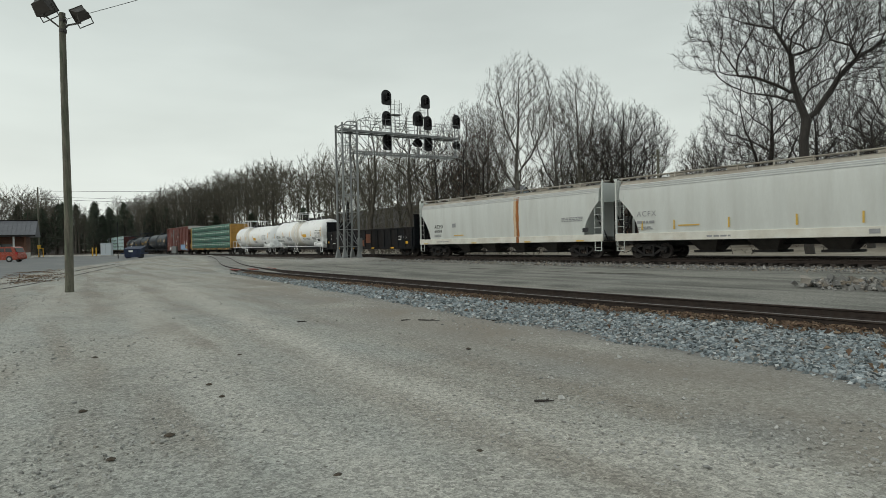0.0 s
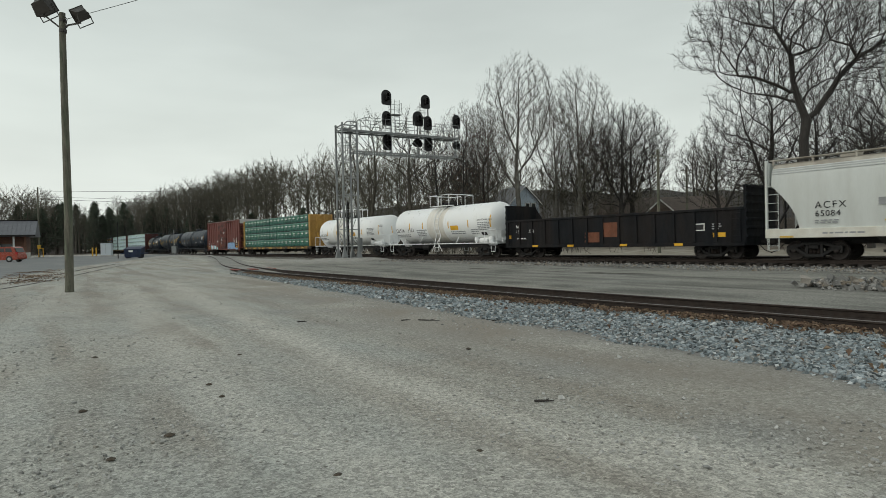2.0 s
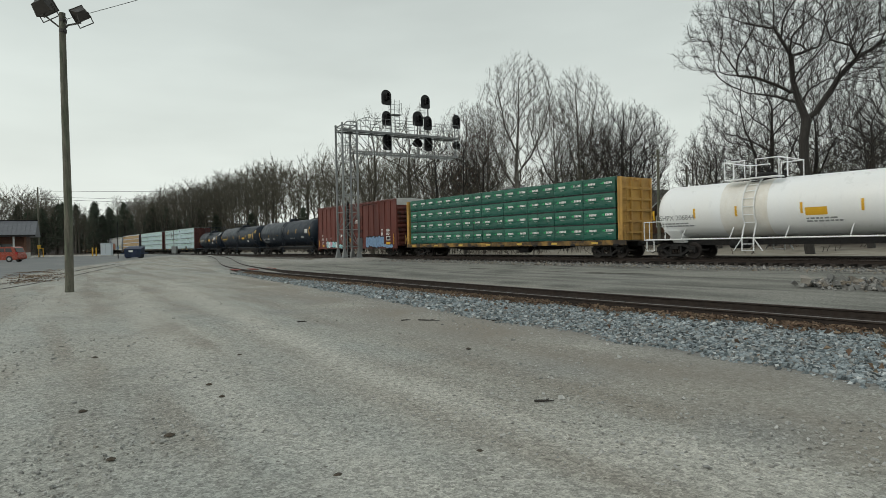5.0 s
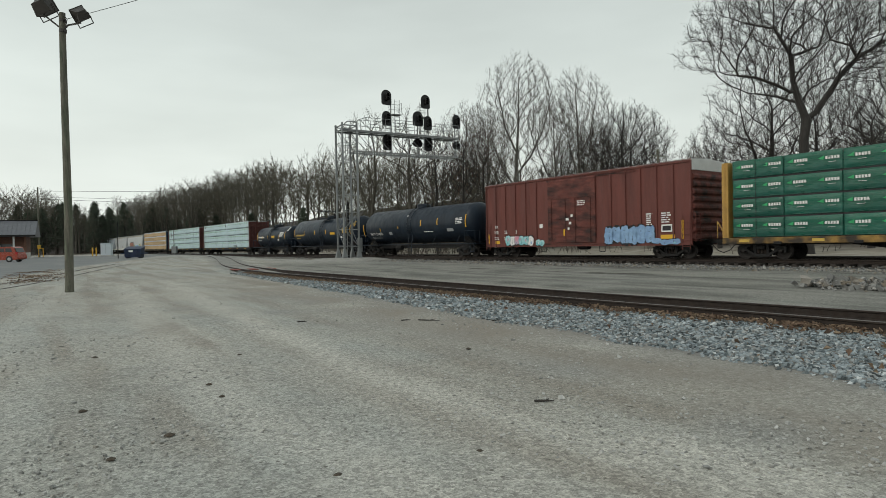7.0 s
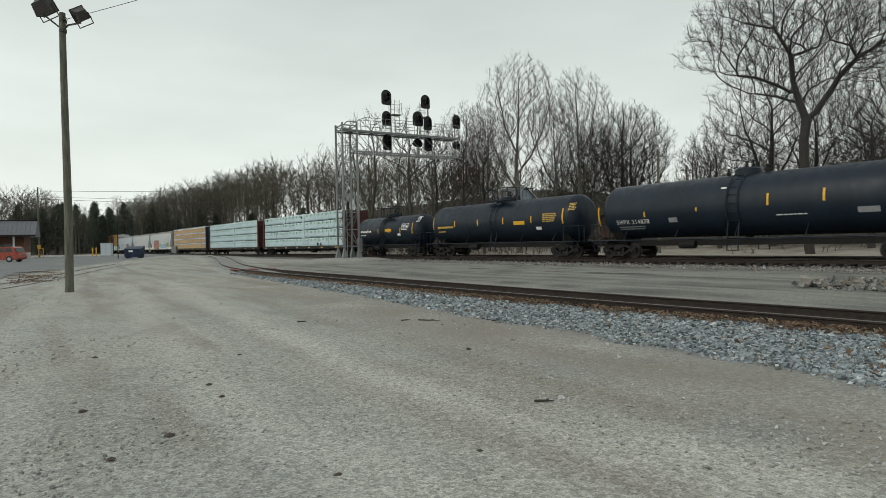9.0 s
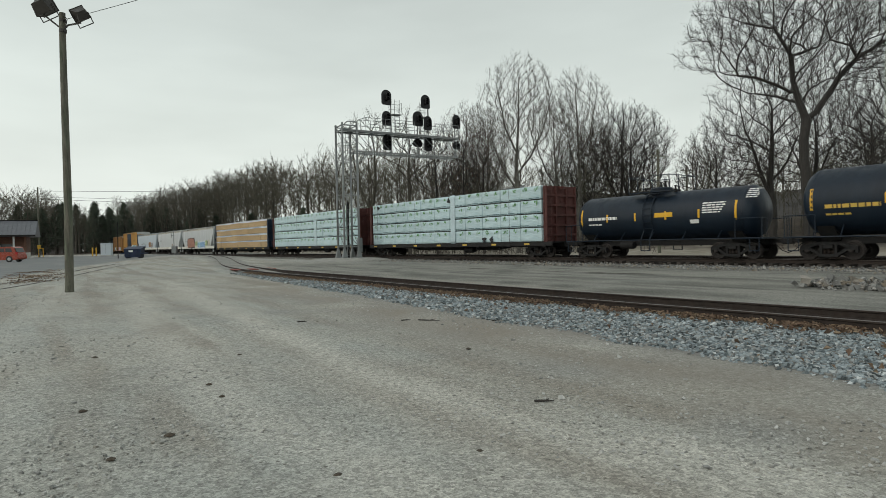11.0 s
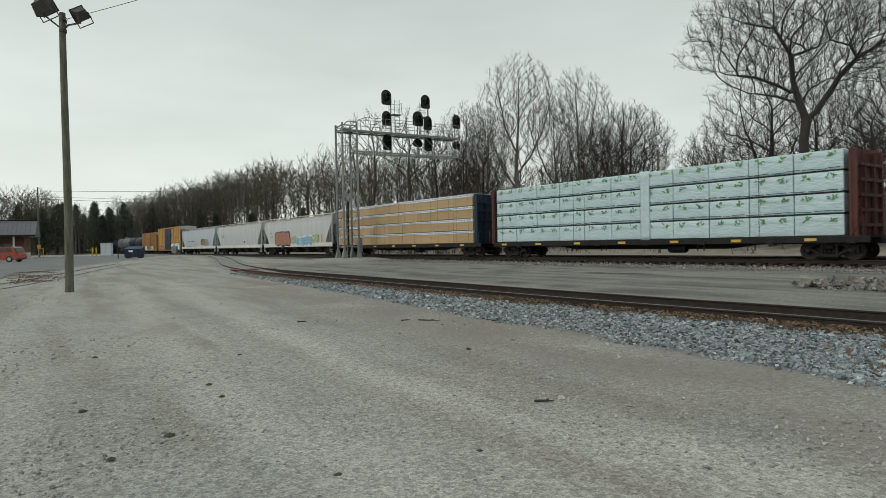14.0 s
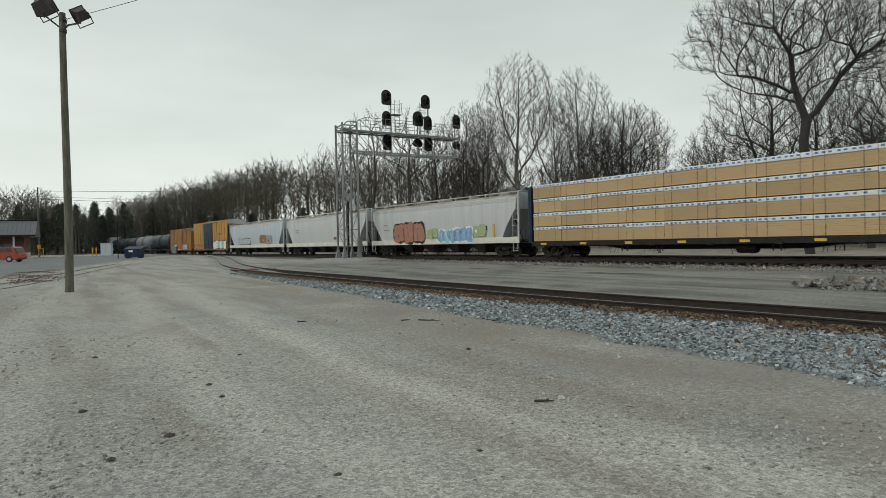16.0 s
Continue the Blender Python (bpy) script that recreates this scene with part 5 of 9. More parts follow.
def wrapped_load(material, cols, layers, ink, seed, torn=False, cover=None):
    def load(root, x0, x1):
        r = random.Random(seed)
        w = (x1 - x0) / cols
        meshes = []
        for k in range(3):
            b = bundle_mesh(w - 0.03, 1.2, 1.0, r)
            f = wrinkled_front(w - 0.05, 0.98, r)
            f.v = [(x, y - 0.6 - 0.012, z + 0.01) for x, y, z in f.v]
            n = len(b.v)
            b.v += f.v
            b.f += [tuple(i + n for i in q) for q in f.f]
            b.mi += f.mi
            me = b.data("bundle", material, True)
            fix_normals(me)
            meshes.append(me)
        prints, prints2 = Mesh(), Mesh()
        for i in range(cols):
            x = x0 + w * (i + 0.5)
            for (za, zb) in layers:
                for sy in (-1, 1):
                    ob = share("wrapped_pack", meshes[r.randrange(3)], root, pose(x + r.uniform(-0.015, 0.015), sy * (0.80 + r.uniform(-0.02, 0.02)), za, 0, 0, 0 if sy < 0 else 180) @ Matrix.Diagonal((1, 1, zb - za, 1)))
                ink(prints, prints2, x, w, za, zb, r, i)
            xs = x + r.uniform(-0.3, 0.3) * w
            if i % 3 == 0:
                part("strap", Mesh().box(xs - 0.01, xs + 0.01, -1.46, -1.452, layers[0][0], layers[-1][1]), M_STRAP_GAP, root)
        for (za, zb), (zc_, zd) in zip(layers[:-1], layers[1:]):
            # spacers as one black slab, its colour standing for the gap's shadow
            part("dunnage", Mesh().box(x0 + 0.02, x1 - 0.02, -1.37, 1.37, zb - 0.005, zc_ + 0.005), M_STRAP_GAP, root)
        if cover is not None:
            film = Mesh()
            top, n = layers[-1][1] + 0.04, 14
            for j in range(n + 1):
                z = layers[0][0] - 0.05 + (top - layers[0][0] + 0.05) * j / n
                for q in range(9):
                    u = -0.30 + 0.075 * q
                    film.v.append((cover + u, -1.475 - 0.03 * abs(noise.noise((u * 6, z * 1.5, seed))) - 0.02 * (q % 2), z))
            for j in range(n):
                for q in range(8):
                    a = j * 9 + q
                    film.f.append((a, a + 1, a + 10, a + 9))
                    film.mi.append(0)
            ob = part("cover_strip", film, M_PALEFILM, root, "plain white film hung over a joint", shade=True)
            ob.modifiers.new("thickness", "SOLIDIFY").thickness = 0.01
        if prints.v:
            tagged(part("printed_mark", prints, ink.mats[0], root), kind="stuff")
        if prints2.v:
            tagged(part("printed_mark", prints2, ink.mats[1], root), kind="stuff")
        if torn:
            for xx, zz, a in ((on_car(191.9, 194.3 - 25.2, 194.3), 4.45, 20), (on_car(180.9, 194.3 - 25.2, 194.3), 4.42, 60), (on_car(176.6, 194.3 - 25.2, 194.3), 1.25, 0), (on_car(175.8, 194.3 - 25.2, 194.3), 1.28, 90)):
                q = Mesh().prism([(0, -0.2), (0.3, 0.12), (0.12, 0.2), (-0.25, 0.14)], -0.02, 0.0)
                part("torn_wrap", q, M_STRAP_GAP, root, m=pose(xx, -1.47, zz, 0, a, 0))
    return load


def ink_green(p, p2, x, w, za, zb, r, i):
    zc_ = za + (zb - za) * 0.62
    for k in (-0.30, 0.22):
        xx = x + k * w + r.uniform(-0.05, 0.05)
        for q in range(5):
            p.box(xx + q * 0.115, xx + q * 0.115 + 0.08, -1.462, -1.455, zc_ - 0.065, zc_ + 0.065)
        p.box(xx + 0.1, xx + 0.42, -1.462, -1.455, zc_ - 0.20, zc_ - 0.185)
        p2.prism([(xx - 0.30, zc_ - 0.02), (xx - 0.05, zc_ + 0.10), (xx - 0.07, zc_ - 0.08)], -1.461, -1.454)


def ink_pale(p, p2, x, w, za, zb, r, i):
    n = max(1, int(w / 0.75))
    for j in range(n):
        xx = x - w / 2 + (j + 0.55) * w / n
        zc_ = zb - 0.14
        for q in range(7):
            dx, dz = r.uniform(-0.2, 0.2), r.uniform(-0.16, 0.05)
            a = r.uniform(0, 3)
            c_, s_ = math.cos(a), math.sin(a)
            p.prism([(xx + dx + u * c_ * 0.10 - v * s_ * 0.035, zc_ + dz + u * s_ * 0.10 + v * c_ * 0.035) for u, v in ((-1, 0), (0, -1), (1, 0), (0, 1))], -1.462, -1.455)
    if za > 1.5:
        q = x - w / 2
        while q < x + w / 2:
            k = r.uniform(0.3, 0.9)
            dz = r.uniform(0.03, 0.09)
            p2.box(q, min(q + k, x + w / 2), -1.466, -1.460, za + dz, za + dz + 0.032)
            q += k + r.uniform(0, 0.15)


ink_green.mats = (M_WINK, M_GREENL)
ink_pale.mats = (M_LEAFINK, M_TEALINK)
LAYERS = [(1.08, 1.985), (2.055, 2.905), (2.975, 3.845), (3.915, 4.78)]


def lumber_load(root, x0, x1):
    """Tan lumber in unit packs with a printed white wrap on the top of each tier."""
    r = random.Random(77)
    cols = 9
    w = (x1 - x0) / cols
    meshes = []
    for k in range(3):
        b = Mesh()
        # boards stacked in courses
        n = 9
        edge = []
        for j in range(n):
            z, y = j / n, -0.6 + r.uniform(-0.008, 0.008)
            edge += [(y, z + 0.006), (y, z + 1 / n - 0.006), (-0.575, z + 1 / n - 0.004), (-0.575, z + 1 / n + 0.004)]
        b.prism([(0.6, 0.0)] + edge[:-1] + [(0.6, 1.0)], -w / 2 + 0.012, w / 2 - 0.012, "x")
        me = b.data("lumber_pack", M_LUMB)
        fix_normals(me)
        meshes.append(me)
    ink = Mesh()
    for i in range(cols):
        x = x0 + w * (i + 0.5)
        for za, zb in LAYERS:
            for sy in (-1, 1):
                share("lumber_pack", meshes[r.randrange(3)], root, pose(x, sy * (0.82 + r.uniform(-0.02, 0.02)), za, 0, 0, 0 if sy < 0 else 180) @ Matrix.Diagonal((1, 1, zb - za, 1)))
            wrap = Mesh().box(x - w / 2 + 0.01, x + w / 2 - 0.01, -1.455 + r.uniform(-0.01, 0.01), 1.45, zb - 0.19 + r.uniform(-0.03, 0.05), zb + 0.015, bev=0.012)
            part("printed_wrap", wrap, M_LWRAP, root)
            q = x - w / 2 + 0.1
            while q < x + w / 2 - 0.2:
                ink.box(q, q + 0.14, -1.474, -1.468, zb - 0.12, zb - 0.04)
                q += r.uniform(0.22, 0.4)
            for k in (-0.3, 0.3):
                part("strap", Mesh().box(x + k * w - 0.008, x + k * w + 0.008, -1.478, -1.474, za, zb), M_STRAP_GAP, root)
    tagged(part("printed_mark", ink, M_BLUEINK, root), kind="stuff")


centerbeam(77.0, 101.5, M_BULKY, "yellow-ended flat car loaded with green-wrapped lumber", wrapped_load(M_GREENW, 9, LAYERS, ink_green, 5), 78.5, 100.25, mat("ochre_sill_paint_over_grime", (0.035, 0.026, 0.018), 0.75, 0, 0.25, 1.2, 20, tint=(0.34, 0.20, 0.05), tfac=0.9, tscale=1.3))
centerbeam(169.0, 194.3, M_BULKR, "brown-ended flat car loaded with pale wrapped lumber, torn in places", wrapped_load(M_PALEW, 11, LAYERS, ink_pale, 6, True, 1.35), 170.7, 193.0, M_STEELD)
centerbeam(194.3, 219.3, M_BULKR, "brown-ended flat car loaded with pale wrapped lumber", wrapped_load(M_PALEW, 11, LAYERS, ink_pale, 7, False, 1.00), 196.0, 218.3, M_STEELD)
centerbeam(219.3, 244.2, M_BULKB, "blue-ended flat car loaded with tan lumber in packs", lumber_load, 221.0, 243.3, M_STEELD)


# ---- boxcars ----
def boxcar(s0, s1, top, paint, door_paint, label, door, ends=0.85, ribs=17):
    root, L = start_car("boxcar", s0, s1, label, "boxcars")
    e = L / 2 - ends
    d0, d1 = door
    b = Mesh().box(-e, e, -1.46, 1.46, 0.95, top - 0.12)
    part("body", b, paint, root)
    for sy in (-1, 1):
        sd = Mesh().box(-e, e, sy * 1.48 - 0.025, sy * 1.48 + 0.025, 0.72, 1.12)
        part("side_sill", sd, paint, root)
        part("top_rail", Mesh().box(-e, e, sy * 1.49 - 0.04, sy * 1.49 + 0.04, top - 0.2, top - 0.04, bev=0.012), paint, root)
        for i in range(ribs):
            x = -e + 0.06 + i * (2 * e - 0.12) / (ribs - 1)
            if d0 - 0.1 < x < d1 + 0.1:
                continue
            part("side_rib", Mesh().box(x - 0.045, x + 0.045, sy * 1.495 - 0.035, sy * 1.495 + 0.035, 0.76, top - 0.2, bev=0.012), paint, root)
        y = sy * 1.51
        dm = Mesh().box(d0, d1, y - 0.05, y + 0.05, 0.95, top - 0.32, bev=0.02)
        for z in (1.35, 1.9, 2.45, 3.0, 3.75):
            dm.box(d0 + 0.05, d1 - 0.05, y + sy * 0.05 - 0.03, y + sy * 0.05 + 0.03, z, z + 0.09)
        door_ob = part("door", dm, door_paint, root)
        rods = Mesh()
        for x in (d0 + 0.35, (d0 + d1) / 2 - 0.4, (d0 + d1) / 2 + 0.4, d1 - 0.35):
            rods.tube((x, y + sy * 0.09, 1.0), (x, y + sy * 0.09, 3.7), 0.025, 6)
        rods.box((d0 + d1) / 2 - 0.5, (d0 + d1) / 2 + 0.5, y + sy * 0.07, y + sy * 0.12, 1.95, 2.05)
        part("lock_rod", rods, door_paint, door_ob)
        part("door_track", Mesh().box(d0 - 0.3, d1 + 2.8, y - 0.02, y + 0.07, 0.82, 0.93).box(d0 - 0.1, d1 + 2.8, y - 0.02, y + 0.06, top - 0.34, top - 0.26), door_paint, root)
    roof = Mesh().prism([(-1.53, top - 0.1), (1.53, top - 0.1), (1.53, top - 0.06), (0, top + 0.03), (-1.53, top - 0.06)], -e - 0.03, e + 0.03, "x")
    for i in range(14):
        x = -e + (i + 0.5) * 2 * e / 14
        roof.prism([(-1.45, top - 0.06), (0, top + 0.03), (1.45, top - 0.06), (1.45, top - 0.02), (0, top + 0.07), (-1.45, top - 0.02)], x - 0.03, x + 0.03, "x")
    part("roof", roof, M_GALVROOF, root)
    for sx in (-1, 1):
        x = sx * e
        n = 9
        h = (top - 0.75 - 0.98) / n
        fold = [(-sx * 0.02, 0.98)]
        for k in range(n):
            z = 0.98 + k * h
            fold += [(0, z + 0.03), (sx * 0.09, z + h * 0.3), (sx * 0.09, z + h * 0.6), (0, z + h - 0.03)]
        en = Mesh().prism(fold + [(-sx * 0.02, top - 0.75)], -1.4, 1.4, "y", Matrix.Translation((x, 0, 0)))
        part("corrugated_end", en, door_paint if sx > 0 else paint, root)
        part("end_cap", Mesh().box(min(x, x + sx * 0.04), max(x, x + sx * 0.04), -1.46, 1.46, top - 0.62, top - 0.1), M_GALVROOF, root)
        part("corner_ladder", ladder(x - sx * 0.08, -1.56, 0.5, 2.4, -sx * 0.45, 6), paint, root)
        part("end_ladder", ladder(x + sx * 0.14, -1.4, 0.9, 2.4, 0.45, 5, 0.02, "y"), paint, root)
        part("end_platform", Mesh().box(min(x, x + sx * 0.35), max(x, x + sx * 0.35), -0.9, 0.9, 0.98, 1.03), M_STEELD, root)
    part("brake_reservoir", Mesh().lathe([(0.2, -0.4), (0.22, -0.3), (0.22, 0.3), (0.2, 0.4)], "x", 14, pose(0.5, -0.9, 0.72)), M_STEELD, root, shade=True)
    for x in (-2.6, 2.2):
        part("sill_step", Mesh().pipe([(x, -1.5, 0.75), (x, -1.5, 0.4), (x + 0.4, -1.5, 0.4), (x + 0.4, -1.5, 0.75)], 0.02), M_STEELD, root)
    running_gear(root, L, 2.35)
    return root, L


def boxcars():
    s0, s1 = 101.5, 119.6
    c = lambda s: (s0 + s1) / 2 - s
    root, L = boxcar(s0, s1, 5.25, M_BOXR, M_BOXD, "oxide-red ribbed boxcar with a closed door and blue graffiti", (c(112.5), c(108.6)))
    Y = -1.507
    lettering(root, "TR", c(117.75), 2.05, 0.28, Y - 0.028, M_WINK, 1.1)
    lettering(root, "100", c(117.85), 1.65, 0.32, Y - 0.028, M_WINK)
    lettering(root, "25", c(116.75), 1.65, 0.32, Y - 0.028, M_WINK)
    lettering(root, "2", c(115.6), 1.65, 0.32, Y - 0.028, M_WINK)
    bars(root, c(117.8), 1.25, 0.5, 0.24, 2, Y, M_WINK, 3)
    bars(root, c(116.8), 1.25, 0.4, 0.24, 2, Y, M_WINK, 4)
    part("reflector", plate(c(118.45), c(118.35), 0.95, 1.65, -1.533), M_YEL, root)
    part("reflector", plate(c(117.75), c(117.25), 0.95, 1.15, Y), M_YEL, root)
    part("reflector", plate(c(102.95), c(102.83), 1.05, 2.05, Y), M_YEL, root)
    part("reflector", plate(c(104.2), c(103.35), 1.08, 1.3, Y), M_YEL, root)
    part("stencil_panel", plate(c(104.15), c(103.5), 1.45, 1.85, Y), M_WINK, root)
    part("stencil_panel", plate(c(104.08), c(103.57), 1.52, 1.78, Y - 0.004, 0.003), M_BLK, root)
    bars(root, c(104.15), 1.95, 0.6, 0.6, 5, Y, M_WINK, 5)
    bars(root, c(105.1), 1.85, 0.4, 0.7, 6, Y, M_WINK, 6)
    bars(root, c(110.0), 3.25, 0.75, 0.35, 3, -1.565, M_WINK, 7)
    for s, z, w in ((110.9, 2.35, 0.25), (110.65, 2.1, 0.2), (110.5, 2.55, 0.18), (110.75, 1.75, 0.15)):
        part("paper_card", plate(c(s), c(s) + w, z, z + 0.16, -1.61), M_WINK, root)
    part("paper_card", plate(c(113.3), c(113.0), 1.95, 2.2, Y), M_WINK, root)
    part("reflector", plate(c(111.1), c(110.95), 1.4, 1.8, -1.61), M_YEL, root)
    spray(root, c(107.9), c(104.6), 0.78, 1.92, -1.536, 6, M_BLK, (G_BLUE, G_BLUE), 21)
    spray(root, c(104.7), c(103.1), 0.76, 1.1, -1.537, 3, M_BLK, (G_BLUE, G_TEAL), 22)
    spray(root, c(116.6), c(113.9), 0.76, 1.5, -1.536, 6, M_BLK, (G_TEAL, G_PINK, G_WHITE, G_BLUE), 23)
    spray(root, c(113.6), c(112.9), 0.76, 1.2, -1.536, 2, M_BLK, (G_TEAL, G_WHITE), 24)
    s0, s1 = 308.6, 329.4
    c2 = lambda s: (s0 + s1) / 2 - s
    root, L = boxcar(s0, s1, 5.45, M_BOXY, M_BULKB, "ochre high-roofed boxcar with a dark door and graffiti", (c2(322.2), c2(317.2)), ribs=15)
    spray(root, c2(316.5), c2(310), 0.8, 2.3, -1.545, 6, M_BLK, (G_WHITE, G_TEAL), 31)
    spray(root, c2(328), c2(323.5), 0.8, 1.7, -1.545, 5, M_BLK, (G_BROWN, G_PINK), 32)
    bars(root, c2(314), 3.2, 2.4, 0.3, 2, -1.512, M_BLK, 4)
    s0, s1 = 329.4, 346.9
    c3 = lambda s: (s0 + s1) / 2 - s
    root, L = boxcar(s0, s1, 4.85, M_BOXB, M_BOXB, "weathered brown-ochre boxcar with faded graffiti", (c3(340.5), c3(336.5)), ribs=15)
    spray(root, c3(343.5), c3(333.5), 0.8, 1.9, -1.545, 7, G_BROWN, (G_TEAL, G_PINK, G_WHITE), 33)
    boxcar(423.0, 443.5, 4.9, M_WHITE2, M_WHITE2, "pale grey boxcar far down the train", (-2.0, 2.0))


boxcars()


def rear_hoppers():
    s0, s1 = 244.2, 265.4
    root, L = covered_hopper(s0, s1, M_WHITE2, "light grey covered hopper car with copper and blue graffiti", rounded=False)
    c = lambda s: on_car(s, s0, s1)
    bars(root, c(262.6), 2.75, 0.95, 0.2, 1, -1.55, M_GREYINK, 1)
    bars(root, c(262.6), 2.3, 1.0, 0.2, 1, -1.545, M_GREYINK, 2)
    spray(root, c(260.7), c(256.2), 1.05, 3.0, -1.562, 3, M_BLK, (G_BROWN, G_BROWN), 41)
    spray(root, c(254.0), c(249.7), 1.05, 2.3, -1.564, 6, G_WHITE, (G_BLUE, G_TEAL, G_BLUE), 42)
    spray(root, c(255.6), c(254.2), 1.5, 2.3, -1.562, 2, G_GREEN, (G_GREEN, G_GREEN), 43)
    spray(root, c(249.5), c(248.2), 1.5, 2.4, -1.562, 2, G_GREEN, (G_GREEN, G_WHITE), 44)
    part("yellow_patch", plate(c(247.4), c(247.15), 1.45, 2.4, -1.545), M_YINK, root)
    part("stencil_panel", plate(c(248.4), c(248.0), 2.0, 2.3, -1.55), M_BLK, root)
    s0, s1 = 265.4, 286.4
    root, L = covered_hopper(s0, s1, M_WHITE2, "light grey covered hopper car with faint stencils", rounded=False)
    c = lambda s: on_car(s, s0, s1)
    bars(root, c(283), 2.6, 1.2, 0.5, 2, -1.55, M_GREYINK, 1)
    part("stencil_panel", plate(c(273.0), c(272.4), 1.7, 2.0, -1.545), M_BOXB, root)
    s0, s1 = 286.4, 308.6
    root, L = covered_hopper(s0, s1, M_BLUEGREY, "bluish grey covered hopper car with scrawled graffiti", rounded=False)
    c = lambda s: on_car(s, s0, s1)
    spray(root, c(304), c(299), 1.4, 2.4, -1.55, 6, M_BLK, (M_BLUEGREY, M_BLUEGREY), 51)
    spray(root, c(295), c(291), 1.4, 2.7, -1.55, 2, G_BROWN, (M_BOXB, M_GREYINK), 52)
    for s0, s1 in ((443.5, 464.0), (500.0, 521.0), (521.0, 541.0)):
        covered_hopper(s0, s1, M_WHITE2, "light grey covered hopper car far down the train", rounded=False)


rear_hoppers()


def car_pose(sc, L):
    """Local x runs to the leading end, local -y faces the lot."""
    a, b = line_at(sc - L * 0.35, 1.5), line_at(sc + L * 0.35, 1.5)
    ang = math.degrees(math.atan2(a[1] - b[1], a[0] - b[0]))
    return pose((a[0] + b[0]) / 2, (a[1] + b[1]) / 2, RAIL, 0, 0, ang)


def motions():
    for root, sc, L in CARS:
        walk(root, [(t, car_pose(sc - SPEED * t, L)) for t in np.arange(0, 16.1, 1.0)])
    # wheels roll on the rail; one row for each frame keeps every step under 90 degrees
    for ws, wx in WHEELS[:64]:
        walk(ws, [(k / FPS, pose(wx, 0, 0.42) @ Matrix.Rotation(SPEED * k / FPS / 0.42, 4, "Y")) for k in range(481)])


# ---- signal gantry over the main line ----
M_BRICK = mat("red_brown_brick", (0.15, 0.075, 0.05), 0.85, 0, 0.2, 2, 40, 0.004, stretch=(1, 1, 3))
M_ROOFMETAL = mat("grey_standing_seam_roof", (0.13, 0.135, 0.15), 0.5, 0.3, 0.1, 1.5, 30)
M_GLASSD = mat("dark_window_glass", (0.02, 0.023, 0.026), 0.12, 0, 0.05, spec=0.7)
M_TRIMW = mat("white_trim_paint", (0.72, 0.72, 0.70), 0.6, 0, 0.06)
M_SIDING_BLUE = mat("pale_blue_clapboard", (0.50, 0.58, 0.66), 0.7, 0, 0.06, 1, 30)
M_SHINGLE = mat("brown_roof_shingles", (0.11, 0.085, 0.07), 0.9, 0, 0.2, 3, 40, 0.01)
M_SHINGLEG = mat("grey_roof_shingles", (0.13, 0.135, 0.14), 0.9, 0, 0.2, 3, 40, 0.01)
M_CARRED = mat("orange_red_car_paint", (0.30, 0.045, 0.02), 0.25, 0.0, 0.05, spec=0.6)
M_TYRE = mat("black_rubber", (0.02, 0.02, 0.02), 0.85)
M_RIM = mat("alloy_rim", (0.45, 0.45, 0.46), 0.35, 0.8, 0.05)
M_TAIL = mat("red_tail_lamp", (0.35, 0.01, 0.01), 0.25)
M_DUMP = mat("navy_dumpster_paint", (0.008, 0.02, 0.055), 0.55, 0, 0.2, 2, 30)
M_CAB = mat("pale_cabinet_paint", (0.55, 0.60, 0.64), 0.5, 0, 0.06)
M_SAFE = mat("safety_yellow", (0.62, 0.36, 0.03), 0.6, 0, 0.1)
M_CABLE = mat("black_cable", (0.02, 0.02, 0.02), 0.7)
M_LAMPBOX = mat("bronze_floodlight_housing", (0.045, 0.04, 0.036), 0.5, 0.2, 0.15)
M_LENS = mat("dusty_lamp_glass", (0.32, 0.33, 0.32), 0.2, 0, 0.1, spec=0.7)
M_REDPLANK = mat("reddish_crossing_plank", (0.22, 0.07, 0.055), 0.9, 0, 0.25, 3, 40, 0.004)

ARM_DEG = 29.7
ARM = Vector((0.869, 0.495, 0))
ACROSS = Vector((0.495, -0.869, 0))
GBASE = Vector((-8.70, 56.0, 0.0))


